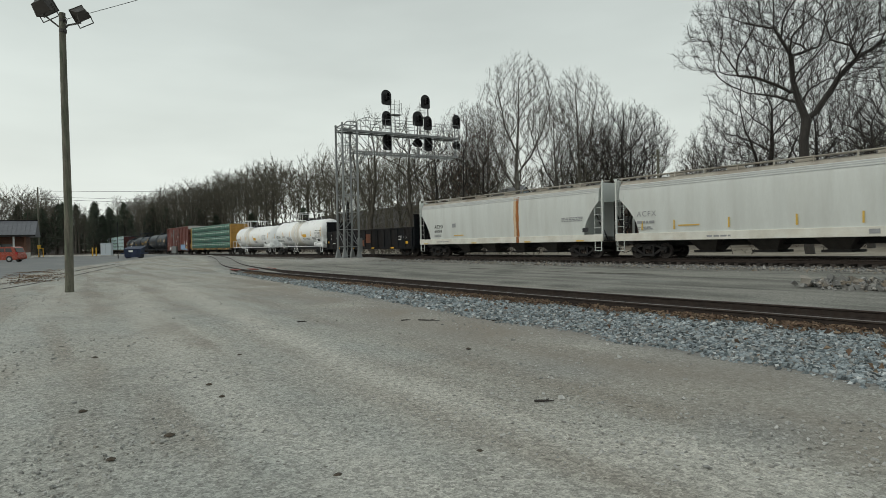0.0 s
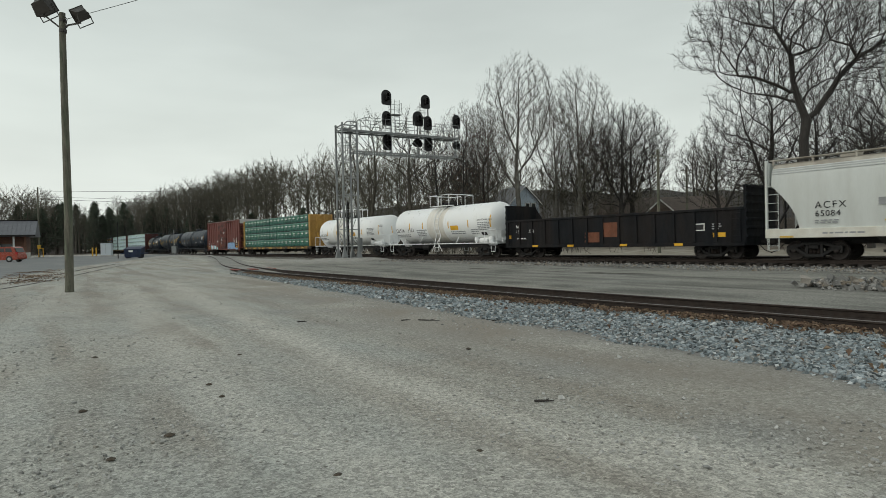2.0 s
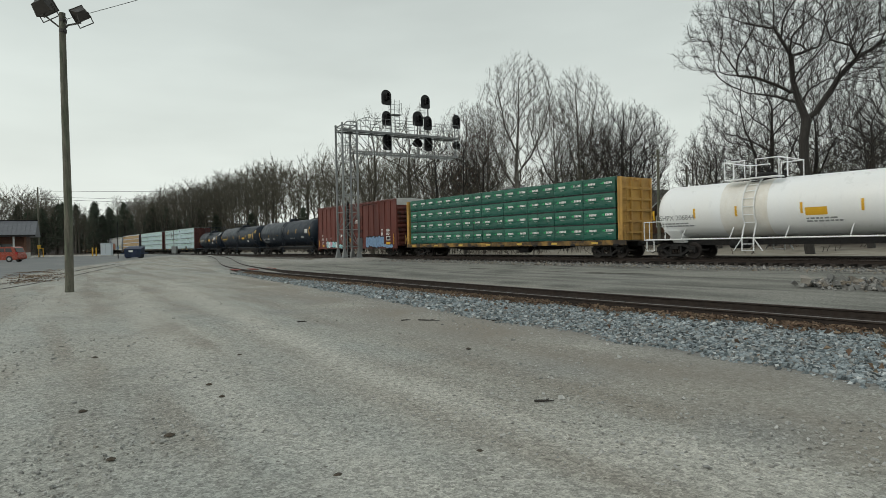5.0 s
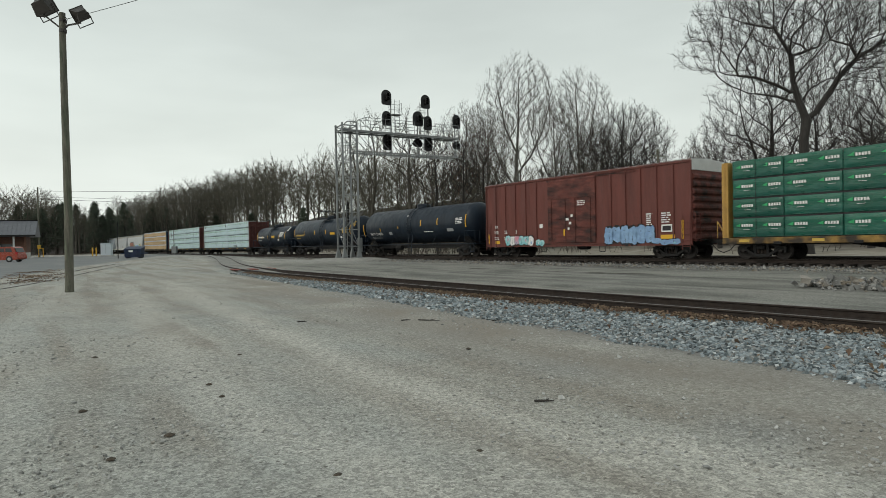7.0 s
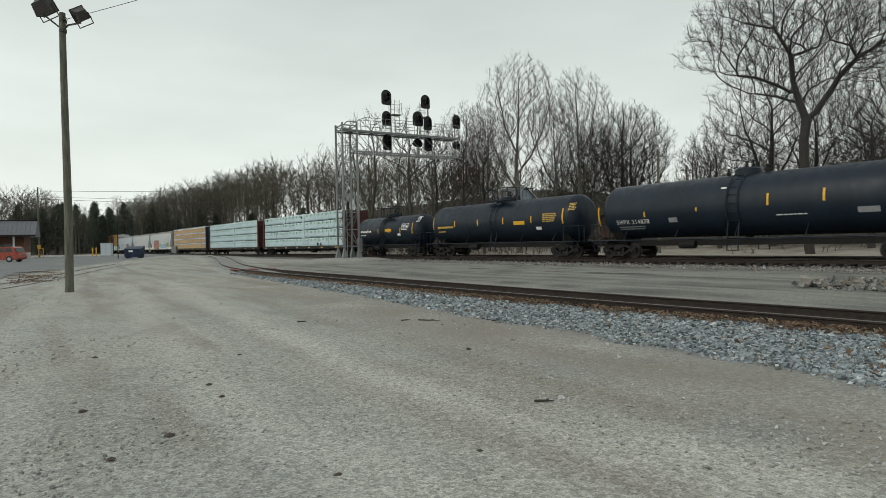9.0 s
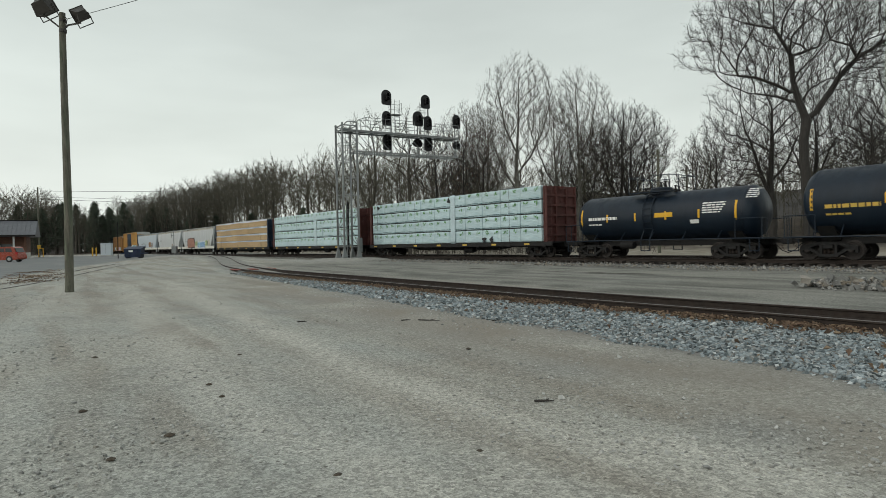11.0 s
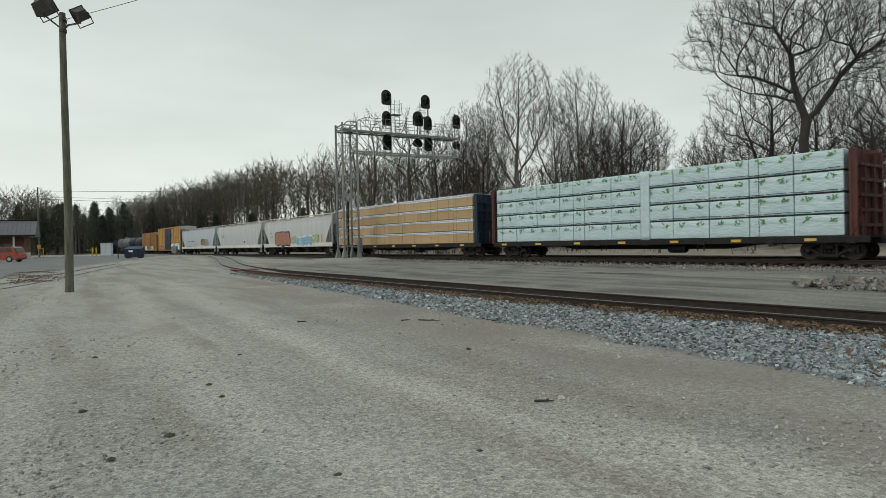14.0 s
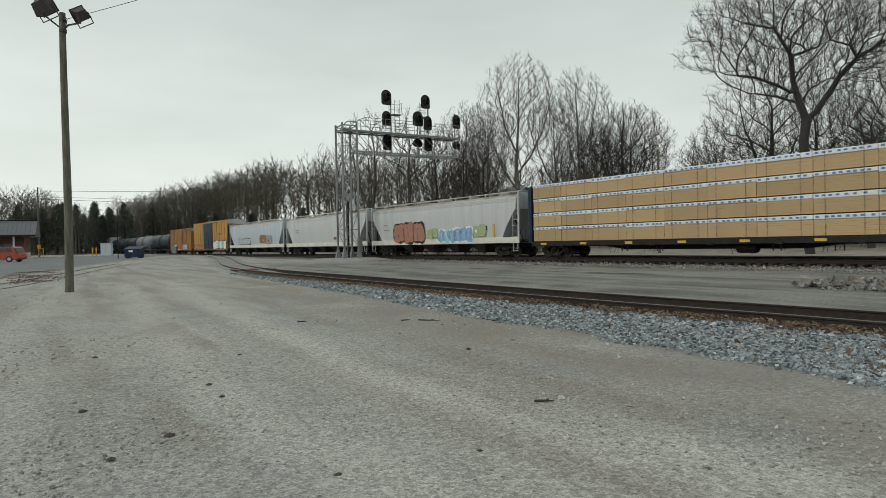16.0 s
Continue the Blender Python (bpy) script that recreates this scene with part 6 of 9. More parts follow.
def signal_gantry():
    root = tagged(new("signal_gantry"), "grey galvanised lattice cantilever gantry carrying railway signals", "signal gantry")
    g0 = gz(GBASE.x, GBASE.y) + 0.16

    def P(a, c, z):
        return GBASE + ARM * a + ACROSS * c + Vector((0, 0, z))
    for a in (-0.70, 0.70):
        for c in (-0.85, 0.85):
            p = P(a, c, 0)
            leg = Mesh().box(-0.075, 0.075, -0.075, 0.075, g0, 12.72, pose(p.x, p.y, 0, 0, 0, ARM_DEG))
            part("leg", leg, M_GALV, root)
            ft = Mesh().add([(-0.25, -0.25, 0), (0.25, -0.25, 0), (0.25, 0.25, 0), (-0.25, 0.25, 0), (-0.085, -0.085, 0.9), (0.085, -0.085, 0.9), (0.085, 0.085, 0.9), (-0.085, 0.085, 0.9)], [(3, 2, 1, 0), (4, 5, 6, 7), (0, 1, 5, 4), (1, 2, 6, 5), (2, 3, 7, 6), (3, 0, 4, 7)], pose(p.x, p.y, g0, 0, 0, ARM_DEG))
            part("foot_gusset", ft, M_GALV, root)
    n = 7
    zs = np.linspace(g0 + 1.1, 12.5, n + 1)
    for face in ((-0.70, -0.85, -0.70, 0.85), (0.70, -0.85, 0.70, 0.85), (-0.70, -0.85, 0.70, -0.85), (-0.70, 0.85, 0.70, 0.85)):
        a0, c0, a1, c1 = face
        for i in range(n):
            flip = i % 2
            p, q = (P(a0, c0, zs[i]), P(a1, c1, zs[i + 1])) if flip else (P(a1, c1, zs[i]), P(a0, c0, zs[i + 1]))
            part("diagonal", Mesh().tube(p, q, 0.035, 4), M_GALV, root)
            part("cross_strut", Mesh().tube(P(a0, c0, zs[i]), P(a1, c1, zs[i]), 0.035, 4), M_GALV, root)
        part("cross_strut", Mesh().tube(P(a0, c0, zs[n]), P(a1, c1, zs[n]), 0.06, 4), M_GALV, root)
    # access ladder inside the tower and cabinet at its foot
    lad = Mesh()
    for da in (-0.2, 0.2):
        lad.tube(P(da, 0.3, g0), P(da, 0.3, 12.6), 0.025, 5)
    for z in np.arange(g0 + 0.3, 12.6, 0.3):
        lad.tube(P(-0.2, 0.3, z), P(0.2, 0.3, z), 0.016, 4)
    part("ladder", lad, M_GALV, root)
    part("cable_duct", Mesh().box(-0.11, 0.11, -0.08, 0.08, g0, g0 + 5.2, pose(*P(0.1, -0.35, 0), 0, 0, ARM_DEG)), M_STEELD, root)
    cb = P(1.05, 0.2, 0)
    part("control_box", Mesh().box(-0.2, 0.2, -0.15, 0.15, g0 + 0.6, g0 + 1.9, pose(cb.x, cb.y, 0, 0, 0, ARM_DEG), bev=0.02), M_GALV, root)
    # the arm: two trusses with a walkway
    W = 11.72
    for c in (-0.62, 0.62):
        part("top_chord", Mesh().box(-0.7, W, -0.05, 0.05, -0.075, 0.075, Matrix.Translation(P(0, c, 12.06)) @ pose(0, 0, 0, 0, 0, ARM_DEG)), M_GALV, root)
        part("bottom_chord", Mesh().box(0.5, W - 0.1, -0.05, 0.05, -0.075, 0.075, Matrix.Translation(P(0, c, 10.21)) @ pose(0, 0, 0, 0, 0, ARM_DEG)), M_GALV, root)
        k = 6
        for i in range(k):
            a, b = 0.7 + i * (W - 1.0) / k, 0.7 + (i + 1) * (W - 1.0) / k
            part("truss_diagonal", Mesh().tube(P(a, c, 12.0), P(b, c, 10.28), 0.038, 4), M_GALV, root)
            part("truss_post", Mesh().tube(P(b, c, 12.0), P(b, c, 10.28), 0.034, 4), M_GALV, root)
        for i in range(k + 1):
            a = 0.7 + i * (W - 1.0) / k
            if c > 0:
                part("cross_tie", Mesh().tube(P(a, -0.62, 10.21), P(a, 0.62, 10.21), 0.04, 4), M_GALV, root)
                part("cross_tie", Mesh().tube(P(a, -0.62, 12.06), P(a, 0.62, 12.06), 0.04, 4), M_GALV, root)
    part("walkway", Mesh().box(-0.6, W, -0.6, 0.6, 12.16, 12.20, Matrix.Translation(GBASE) @ pose(0, 0, 0, 0, 0, ARM_DEG)), M_GALV, root)
    part("brace", Mesh().tube(P(0.70, -0.85, 9.1), P(2.3, -0.62, 10.2), 0.05, 4).tube(P(0.70, 0.85, 9.1), P(2.3, 0.62, 10.2), 0.05, 4), M_GALV, root)
    for c, spans in ((-0.62, ((1.7, W),)), (0.62, ((1.7, 6.75), (9.05, W)))):
        for a0, a1 in spans:
            for z in (12.80, 13.39):
                part("handrail", Mesh().tube(P(a0, c, z), P(a1, c, z), 0.026, 5), M_GALV, root)
            k = max(2, round((a1 - a0) / 1.0))
            for i in range(k + 1):
                a = a0 + i * (a1 - a0) / k
                part("railing_post", Mesh().tube(P(a, c, 12.18), P(a, c, 13.39), 0.022, 5), M_GALV, root)
    part("handrail", Mesh().pipe([P(1.7, -0.62, 13.39), P(0.75, -0.85, 13.0), P(0.75, -0.85, 12.5)], 0.026), M_GALV, root)
    part("handrail", Mesh().pipe([P(1.7, 0.62, 13.39), P(0.75, 0.85, 13.0), P(0.75, 0.85, 12.5)], 0.026), M_GALV, root)
    part("end_hoop", Mesh().pipe([P(-0.6, 0.85, 12.45), P(-0.2, 0.85, 12.85), P(0.5, 0.85, 12.9), P(0.8, 0.8, 12.75)], 0.05, 6), M_GALV, root)

    # signal masts with heads, caged platforms and ladders
    face = 90 + 90 - math.degrees(0.63)  # heads face trains along the line
    nrm = Vector((math.sin(0.63), -math.cos(0.63), 0))

    def head(a, c, z, w, h, tall=True):
        w, h = w * 1.38, h * 1.06
        p = P(a, c, z) + nrm * 0.55
        m = Mesh()
        prof = []
        for i in range(20):
            t = 2 * math.pi * i / 20
            x = w / 2 * math.cos(t)
            zz = (h - w) / 2 + w / 2 * math.sin(t) if math.sin(t) >= 0 else -h / 2 + w * 0.22 * (1 + math.sin(t) * 1.0)
            x = x if math.sin(t) >= 0 or not tall else w / 2 * math.copysign(abs(math.cos(t)) ** 0.35, math.cos(t))
            prof.append((x, zz))
        mt = Matrix.Translation(p) @ Euler((0, 0, 0.63)).to_matrix().to_4x4()
        m.prism(prof, -0.03, 0.03, "y", mt)
        hd = part("signal_head", m, M_BLACKSIG, root)
        hood = Mesh()
        zz = [(h - w) / 2 * k for k in ((-1, 0, 1) if tall else (0,))]
        for q in zz:
            hood.lathe([(0.17, -0.03), (0.19, -0.35), (0.17, -0.36), (0.15, -0.05)], "y", 12, mt @ pose(0, 0, q))
        part("hood", hood, M_BLACKSIG, hd)
        bx = Mesh().box(-w * 0.30, w * 0.30, 0.03, 0.32, -h * 0.32, h * 0.32, mt, bev=0.04)
        part("lamp_case", bx, M_BLACKSIG, hd)
        part("head_bracket", Mesh().tube(P(a, c, z), p, 0.04, 5), M_GALV, root)

    for a, z1, sd in ((4.90, 15.4, 1), (9.0, 15.45, -1)):
        part("signal_mast", Mesh().tube(P(a, -0.75, 10.3), P(a, -0.75, z1), 0.07, 8), M_GALV, root)
        ld = Mesh()
        e0, e1 = a + sd * 0.42, a + sd * 0.95
        for q in (e0, e1):
            ld.tube(P(q, -0.75, 12.2), P(q, -0.75, 15.7), 0.022, 5)
        for z in np.arange(12.5, 15.7, 0.3):
            ld.tube(P(e0, -0.75, z), P(e1, -0.75, z), 0.016, 4)
        part("mast_ladder", ld, M_GALV, root)
        part("mast_platform", Mesh().box(min(0, sd * 1.0), max(0, sd * 1.0), -0.4, 0.4, 14.15, 14.21, Matrix.Translation(P(a, -0.75, 0)) @ pose(0, 0, 0, 0, 0, ARM_DEG)), M_GALV, root)
        rl = Mesh()
        for z in (14.8, 15.3):
            rl.pipe([P(a, -1.15, z), P(a + sd * 1.0, -1.15, z), P(a + sd * 1.0, -0.35, z)], 0.020, 5)
        for da, c in ((0.0, -1.15), (1.0, -1.15), (1.0, -0.35)):
            rl.tube(P(a + sd * da, c, 14.2), P(a + sd * da, c, 15.3), 0.020, 5)
        part("platform_railing", rl, M_GALV, root)
    part("signal_mast", Mesh().tube(P(12.1, -0.75, 10.3), P(12.1, -0.75, 14.3), 0.07, 8), M_GALV, root)
    part("signal_mast", Mesh().tube(P(7.9, -0.95, 10.3), P(7.9, -0.95, 14.4), 0.07, 8), M_GALV, root)
    for a, c, z, w, h, tall in ((4.23, -0.9, 15.72, 0.80, 1.38, True), (4.21, -0.9, 13.70, 0.70, 1.34, True), (4.25, -0.9, 11.42, 0.68, 1.44, True), (8.47, -0.9, 15.70, 0.76, 1.30, True), (7.66, -1.05, 13.98, 0.86, 1.40, True), (8.58, -0.7, 13.55, 0.70, 1.34, True), (7.60, -1.05, 11.58, 0.80, 0.80, False), (8.56, -0.7, 11.54, 0.70, 1.44, True), (12.02, -0.9, 14.0, 0.72, 1.34, True), (11.98, -0.9, 11.58, 0.66, 0.78, False)):
        head(a, c, z, w, h, tall)
    return root


signal_gantry()


def gantry_pad():
    m = Mesh()
    r = random.Random(5)
    rings = [(5.4, -0.12), (4.2, 0.06), (2.9, 0.20), (2.2, 0.24)]
    g0 = gz(GBASE.x, GBASE.y)
    n = 28
    for rad, z in rings:
        for i in range(n):
            a = 2 * math.pi * i / n
            k = 1 + 0.08 * noise.noise((math.cos(a) * 2, math.sin(a) * 2, rad))
            m.v.append((GBASE.x + rad * k * math.cos(a) * 0.95, GBASE.y - 0.6 + rad * k * math.sin(a) * 0.6, g0 + z))
    for j in range(len(rings) - 1):
        for i in range(n):
            m.f.append((j * n + i, j * n + (i + 1) % n, (j + 1) * n + (i + 1) % n, (j + 1) * n + i))
            m.mi.append(0)
    m.f.append(tuple(range((len(rings) - 1) * n, len(rings) * n)))
    m.mi.append(0)
    ob = part("gravel_mound", m, mat("pale_gravel_mound", (0.30, 0.295, 0.27), 0.95, 0, 0.2, 2, 30, 0.03, 14), shade=True)
    tagged(ob, "pale gravel mound round the foot of the signal gantry", "mound", kind="structure")


gantry_pad()


# ---- floodlight pole in the lot ----
def light_pole():
    x, y = -14.45, 23.45
    z0 = gz(x, y)
    root = tagged(new("light_pole"), "weathered timber pole with two floodlights, standing in the gravel lot", "light pole")
    m = Mesh()
    n = 14
    rr = random.Random(2)
    hs = np.linspace(-0.3, 10.75, 26)
    for k, h in enumerate(hs):
        rad = 0.155 - 0.045 * max(h, 0) / 10.75
        for i in range(n):
            a = 2 * math.pi * i / n
            w = 1 + 0.05 * noise.noise((math.cos(a) * 1.8, math.sin(a) * 1.8, h * 0.25))
            m.v.append((x + rad * w * math.cos(a) + 0.02 * math.sin(h * 0.5), y + rad * w * math.sin(a), z0 + h))
    for k in range(len(hs) - 1):
        for i in range(n):
            m.f.append((k * n + i, k * n + (i + 1) % n, (k + 1) * n + (i + 1) % n, (k + 1) * n + i))
            m.mi.append(0)
    m.f.append(tuple(range((len(hs) - 1) * n, len(hs) * n)))
    m.mi.append(0)
    part("pole", m, M_POLE, root, shade=True)
    part("bracket_band", Mesh().lathe([(0.135, 10.0), (0.135, 10.12)], "z", 14, pose(x, y, z0)).lathe([(0.13, 10.4), (0.13, 10.5)], "z", 14, pose(x, y, z0)), M_LAMPBOX, root)

    def lamp(dx, dz, w, h, turn, tilt, roll):
        arm = Mesh().pipe([(x, y, z0 + 10.1), (x + dx * 0.3, y, z0 + 10.28), (x + dx, y, z0 + dz - 0.32)], 0.035, 6)
        part("arm", arm, M_LAMPBOX, root)
        mt = Matrix.Translation((x + dx, y, z0 + dz)) @ pose(0, 0, 0, tilt, roll, turn)
        b = Mesh()
        v = [(-w / 2, -0.16, -h / 2), (w / 2, -0.16, -h / 2), (w / 2, 0.22, -h / 2 + 0.06), (-w / 2, 0.22, -h / 2 + 0.06), (-w / 2, -0.16, h / 2), (w / 2, -0.16, h / 2), (w / 2 - 0.08, 0.22, h / 2 - 0.1), (-w / 2 + 0.08, 0.22, h / 2 - 0.1)]
        b.add(v, [(3, 2, 1, 0), (4, 5, 6, 7), (0, 1, 5, 4), (1, 2, 6, 5), (2, 3, 7, 6), (3, 0, 4, 7)], mt)
        hd = part("floodlight", b, M_LAMPBOX, root)
        part("rim", Mesh().box(-w / 2 - 0.02, w / 2 + 0.02, -0.19, -0.15, -h / 2 - 0.02, -h / 2 + 0.04, mt).box(-w / 2 - 0.02, w / 2 + 0.02, -0.19, -0.15, h / 2 - 0.04, h / 2 + 0.02, mt).box(-w / 2 - 0.02, -w / 2 + 0.04, -0.19, -0.15, -h / 2, h / 2, mt).box(w / 2 - 0.04, w / 2 + 0.02, -0.19, -0.15, -h / 2, h / 2, mt), M_LAMPBOX, hd)
        part("lens", Mesh().box(-w / 2 + 0.04, w / 2 - 0.04, -0.168, -0.158, -h / 2 + 0.04, h / 2 - 0.04, mt), M_LENS, hd)
        yk = Mesh()
        for sx in (-1, 1):
            yk.tube(mt @ Vector((sx * (w / 2 + 0.03), 0, 0)), mt @ Vector((sx * (w / 2 + 0.03), 0.0, -h / 2 - 0.18)), 0.02, 5)
        yk.tube(mt @ Vector((-(w / 2 + 0.03), 0, -h / 2 - 0.18)), mt @ Vector((w / 2 + 0.03, 0, -h / 2 - 0.18)), 0.02, 5)
        part("yoke", yk, M_LAMPBOX, hd)
    lamp(-0.72, 11.02, 0.72, 0.62, 165, -28, 14)
    lamp(0.70, 10.68, 0.50, 0.50, -140, -20, 34)
    part("cable", Mesh().pipe([(x + 0.05, y - 0.1, z0 + 10.72), (x + 0.25, y - 0.12, z0 + 10.45), (x + 0.12, y - 0.13, z0 + 9.9)], 0.012, 5), M_CABLE, root)
    sp = Mesh()
    a, b = Vector((x + 0.1, y, z0 + 10.5)), Vector((x + 10, y + 0.5, z0 + 13.9))
    pts = [a.lerp(b, t) - Vector((0, 0, 0.25 * math.sin(math.pi * t))) for t in np.linspace(0, 1, 12)]
    sp.pipe(pts, 0.011, 5)
    part("overhead_cable", sp, M_CABLE, root)


light_pole()


# ---- buildings, vehicle and yard furniture at the edge of the lot ----
def box_part(name, root, mt, x0, x1, y0, y1, z0, z1, material, bev=0.0, label=""):
    return part(name, Mesh().box(x0, x1, y0, y1, z0, z1, mt, bev), material, root, label)


def brick_building():
    x, y = -66.2, 98.0
    g = gz(x, y)
    root = tagged(new("brick_building"), "single-storey brick building with a grey metal roof and porch", "building")
    mt = pose(x, y, g - 0.05, 0, 0, 30)
    # right front corner at the origin, running to the left
    wall = Mesh()
    wall.box(-16, -5.6, 0, 9, 0, 3.7, mt)
    wall.box(-5.6, -0.9, 1.8, 9, 0, 3.7, mt)
    part("wall", wall, M_BRICK, root)
    part("porch_column", Mesh().box(-1.15, -0.8, 0.1, 0.45, 0, 3.7, mt), M_BRICK, root)
    part("plinth", Mesh().box(-16.1, -0.2, -0.35, 9.1, -0.4, 0.12, mt), M_CONC, root)
    roof = Mesh()
    roof.add([(-17, -0.9, 3.6), (0.5, -0.9, 3.6), (0.5, 9.9, 3.6), (-17, 9.9, 3.6), (-17, 4.5, 6.3), (0.5, 4.5, 6.3), (-17, -0.9, 3.85), (0.5, -0.9, 3.85), (0.5, 9.9, 3.85), (-17, 9.9, 3.85)], [(3, 2, 1, 0), (6, 7, 5, 4), (8, 9, 4, 5), (7, 8, 5), (9, 6, 4), (0, 1, 7, 6), (1, 2, 8, 7), (2, 3, 9, 8), (3, 0, 6, 9)], mt)
    ro = part("roof", roof, M_ROOFMETAL, root)
    for i in range(28):
        xx = -16.6 + i * 0.6
        part("roof_seam", Mesh().tube(mt @ Vector((xx, -0.88, 3.9)), mt @ Vector((xx, 4.48, 6.33)), 0.03, 4), M_ROOFMETAL, ro)
    part("gutter", Mesh().box(-17, 0.5, -1.0, -0.9, 3.62, 3.82, mt), M_STEELD, root)
    part("ridge_cap", Mesh().box(-17, 0.55, 4.35, 4.65, 6.28, 6.42, mt), M_STEELD, root)
    gable = Mesh().add([(-9.5, -2.6, 3.7), (-5.2, -2.6, 3.7), (-7.3, -2.6, 5.0), (-9.5, 3, 3.7), (-5.2, 3, 3.7), (-7.3, 3, 5.0)], [(0, 1, 2), (5, 4, 3), (0, 2, 5, 3), (1, 4, 5, 2), (0, 3, 4, 1)], mt)
    part("porch_gable", gable, M_ROOFMETAL, root)
    for x0, x1, z0, z1 in ((-8.8, -7.2, 0.9, 2.6), (-12.8, -11.2, 0.9, 2.6)):
        w = part("window", Mesh().box(x0, x1, -0.04, 0.02, z0, z1, mt), M_GLASSD, root)
        part("window_frame", Mesh().box(x0 - 0.08, x1 + 0.08, -0.06, -0.01, z1, z1 + 0.08, mt).box(x0 - 0.08, x1 + 0.08, -0.1, -0.01, z0 - 0.08, z0, mt).box(x0 - 0.08, x0, -0.06, -0.01, z0, z1, mt).box(x1, x1 + 0.08, -0.06, -0.01, z0, z1, mt), M_STEELD, w)
    part("door", Mesh().box(-4.6, -2.8, 1.72, 1.8, 0.1, 2.4, mt), M_GLASSD, root)
    part("notice_board", Mesh().box(-5.1, -4.3, 0.6, 0.7, 1.4, 2.4, mt), M_CAB, root)
    part("column", Mesh().box(-2.6, -2.35, 0.0, 0.25, 0.1, 3.6, mt), M_TRIMW, root)
    part("bench_planter", Mesh().box(-1.0, -0.2, -1.1, -0.6, 0, 1.0, mt, 0.05), M_CONC, root)


brick_building()


def minivan():
    x, y = -53.4, 77.0
    g = gz(x, y)
    root = tagged(new("minivan"), "orange-red minivan with dark windows parked on the asphalt", "car")
    mt = pose(x, y, g, 0, 0, 2)
    # rear bumper at +x, body runs to the left
    L = 4.9
    prof = [(0.05, 0.38), (0.08, 0.62), (0.0, 0.95), (-0.12, 1.15), (-0.42, 1.82), (-0.75, 1.92), (-2.9, 1.90), (-3.9, 1.22), (-4.75, 1.02), (-4.92, 0.8), (-4.92, 0.38), (-4.5, 0.25), (-0.3, 0.25)]
    part("body", Mesh().prism(prof, -0.92, 0.92, "y", mt), M_CARRED, root, shade=False)
    part("window_band", Mesh().prism([(-0.55, 1.25), (-0.72, 1.72), (-2.85, 1.74), (-3.55, 1.25)], -0.932, -0.915, "y", mt), M_GLASSD, root)
    part("rear_window", Mesh().prism([(-0.13, 1.22), (-0.37, 1.75), (-0.40, 1.75), (-0.17, 1.22)], -0.75, 0.75, "y", mt @ Matrix.Translation((0.035, 0, 0))), M_GLASSD, root)
    for xx in (-1.45, -2.55):
        part("pillar", Mesh().box(xx - 0.04, xx + 0.04, -0.938, -0.92, 1.25, 1.74, mt), M_CARRED, root)
    part("bumper", Mesh().box(-0.25, 0.1, -0.9, 0.9, 0.36, 0.62, mt, 0.05), M_CARRED, root)
    part("tail_lamp", Mesh().box(-0.18, 0.03, -0.94, -0.74, 0.95, 1.25, mt), M_TAIL, root)
    part("door_seam", Mesh().box(-2.56, -2.54, -0.925, -0.915, 0.4, 1.24, mt).box(-1.46, -1.44, -0.925, -0.915, 0.6, 1.24, mt), M_TYRE, root)
    for xx in (-0.95, -3.85):
        for sy in (-1, 1):
            w = part("wheel", Mesh().lathe([(0.2, -0.1), (0.34, -0.11), (0.36, -0.06), (0.36, 0.06), (0.34, 0.11), (0.2, 0.1)], "y", 20, mt @ pose(xx, sy * 0.84, 0.36)), M_TYRE, root, shade=True)
            part("rim", Mesh().lathe([(0.05, -0.13), (0.2, -0.12), (0.23, -0.09), (0.23, 0.09), (0.2, 0.12), (0.05, 0.13)], "y", 14, mt @ pose(xx, sy * 0.84, 0.36)), M_RIM, w, shade=True)
            part("wheel_arch", Mesh().lathe([(0.38, -0.02), (0.42, 0.0), (0.38, 0.02)], "y", 20, mt @ pose(xx, sy * 0.92, 0.36)), M_TYRE, root)


minivan()


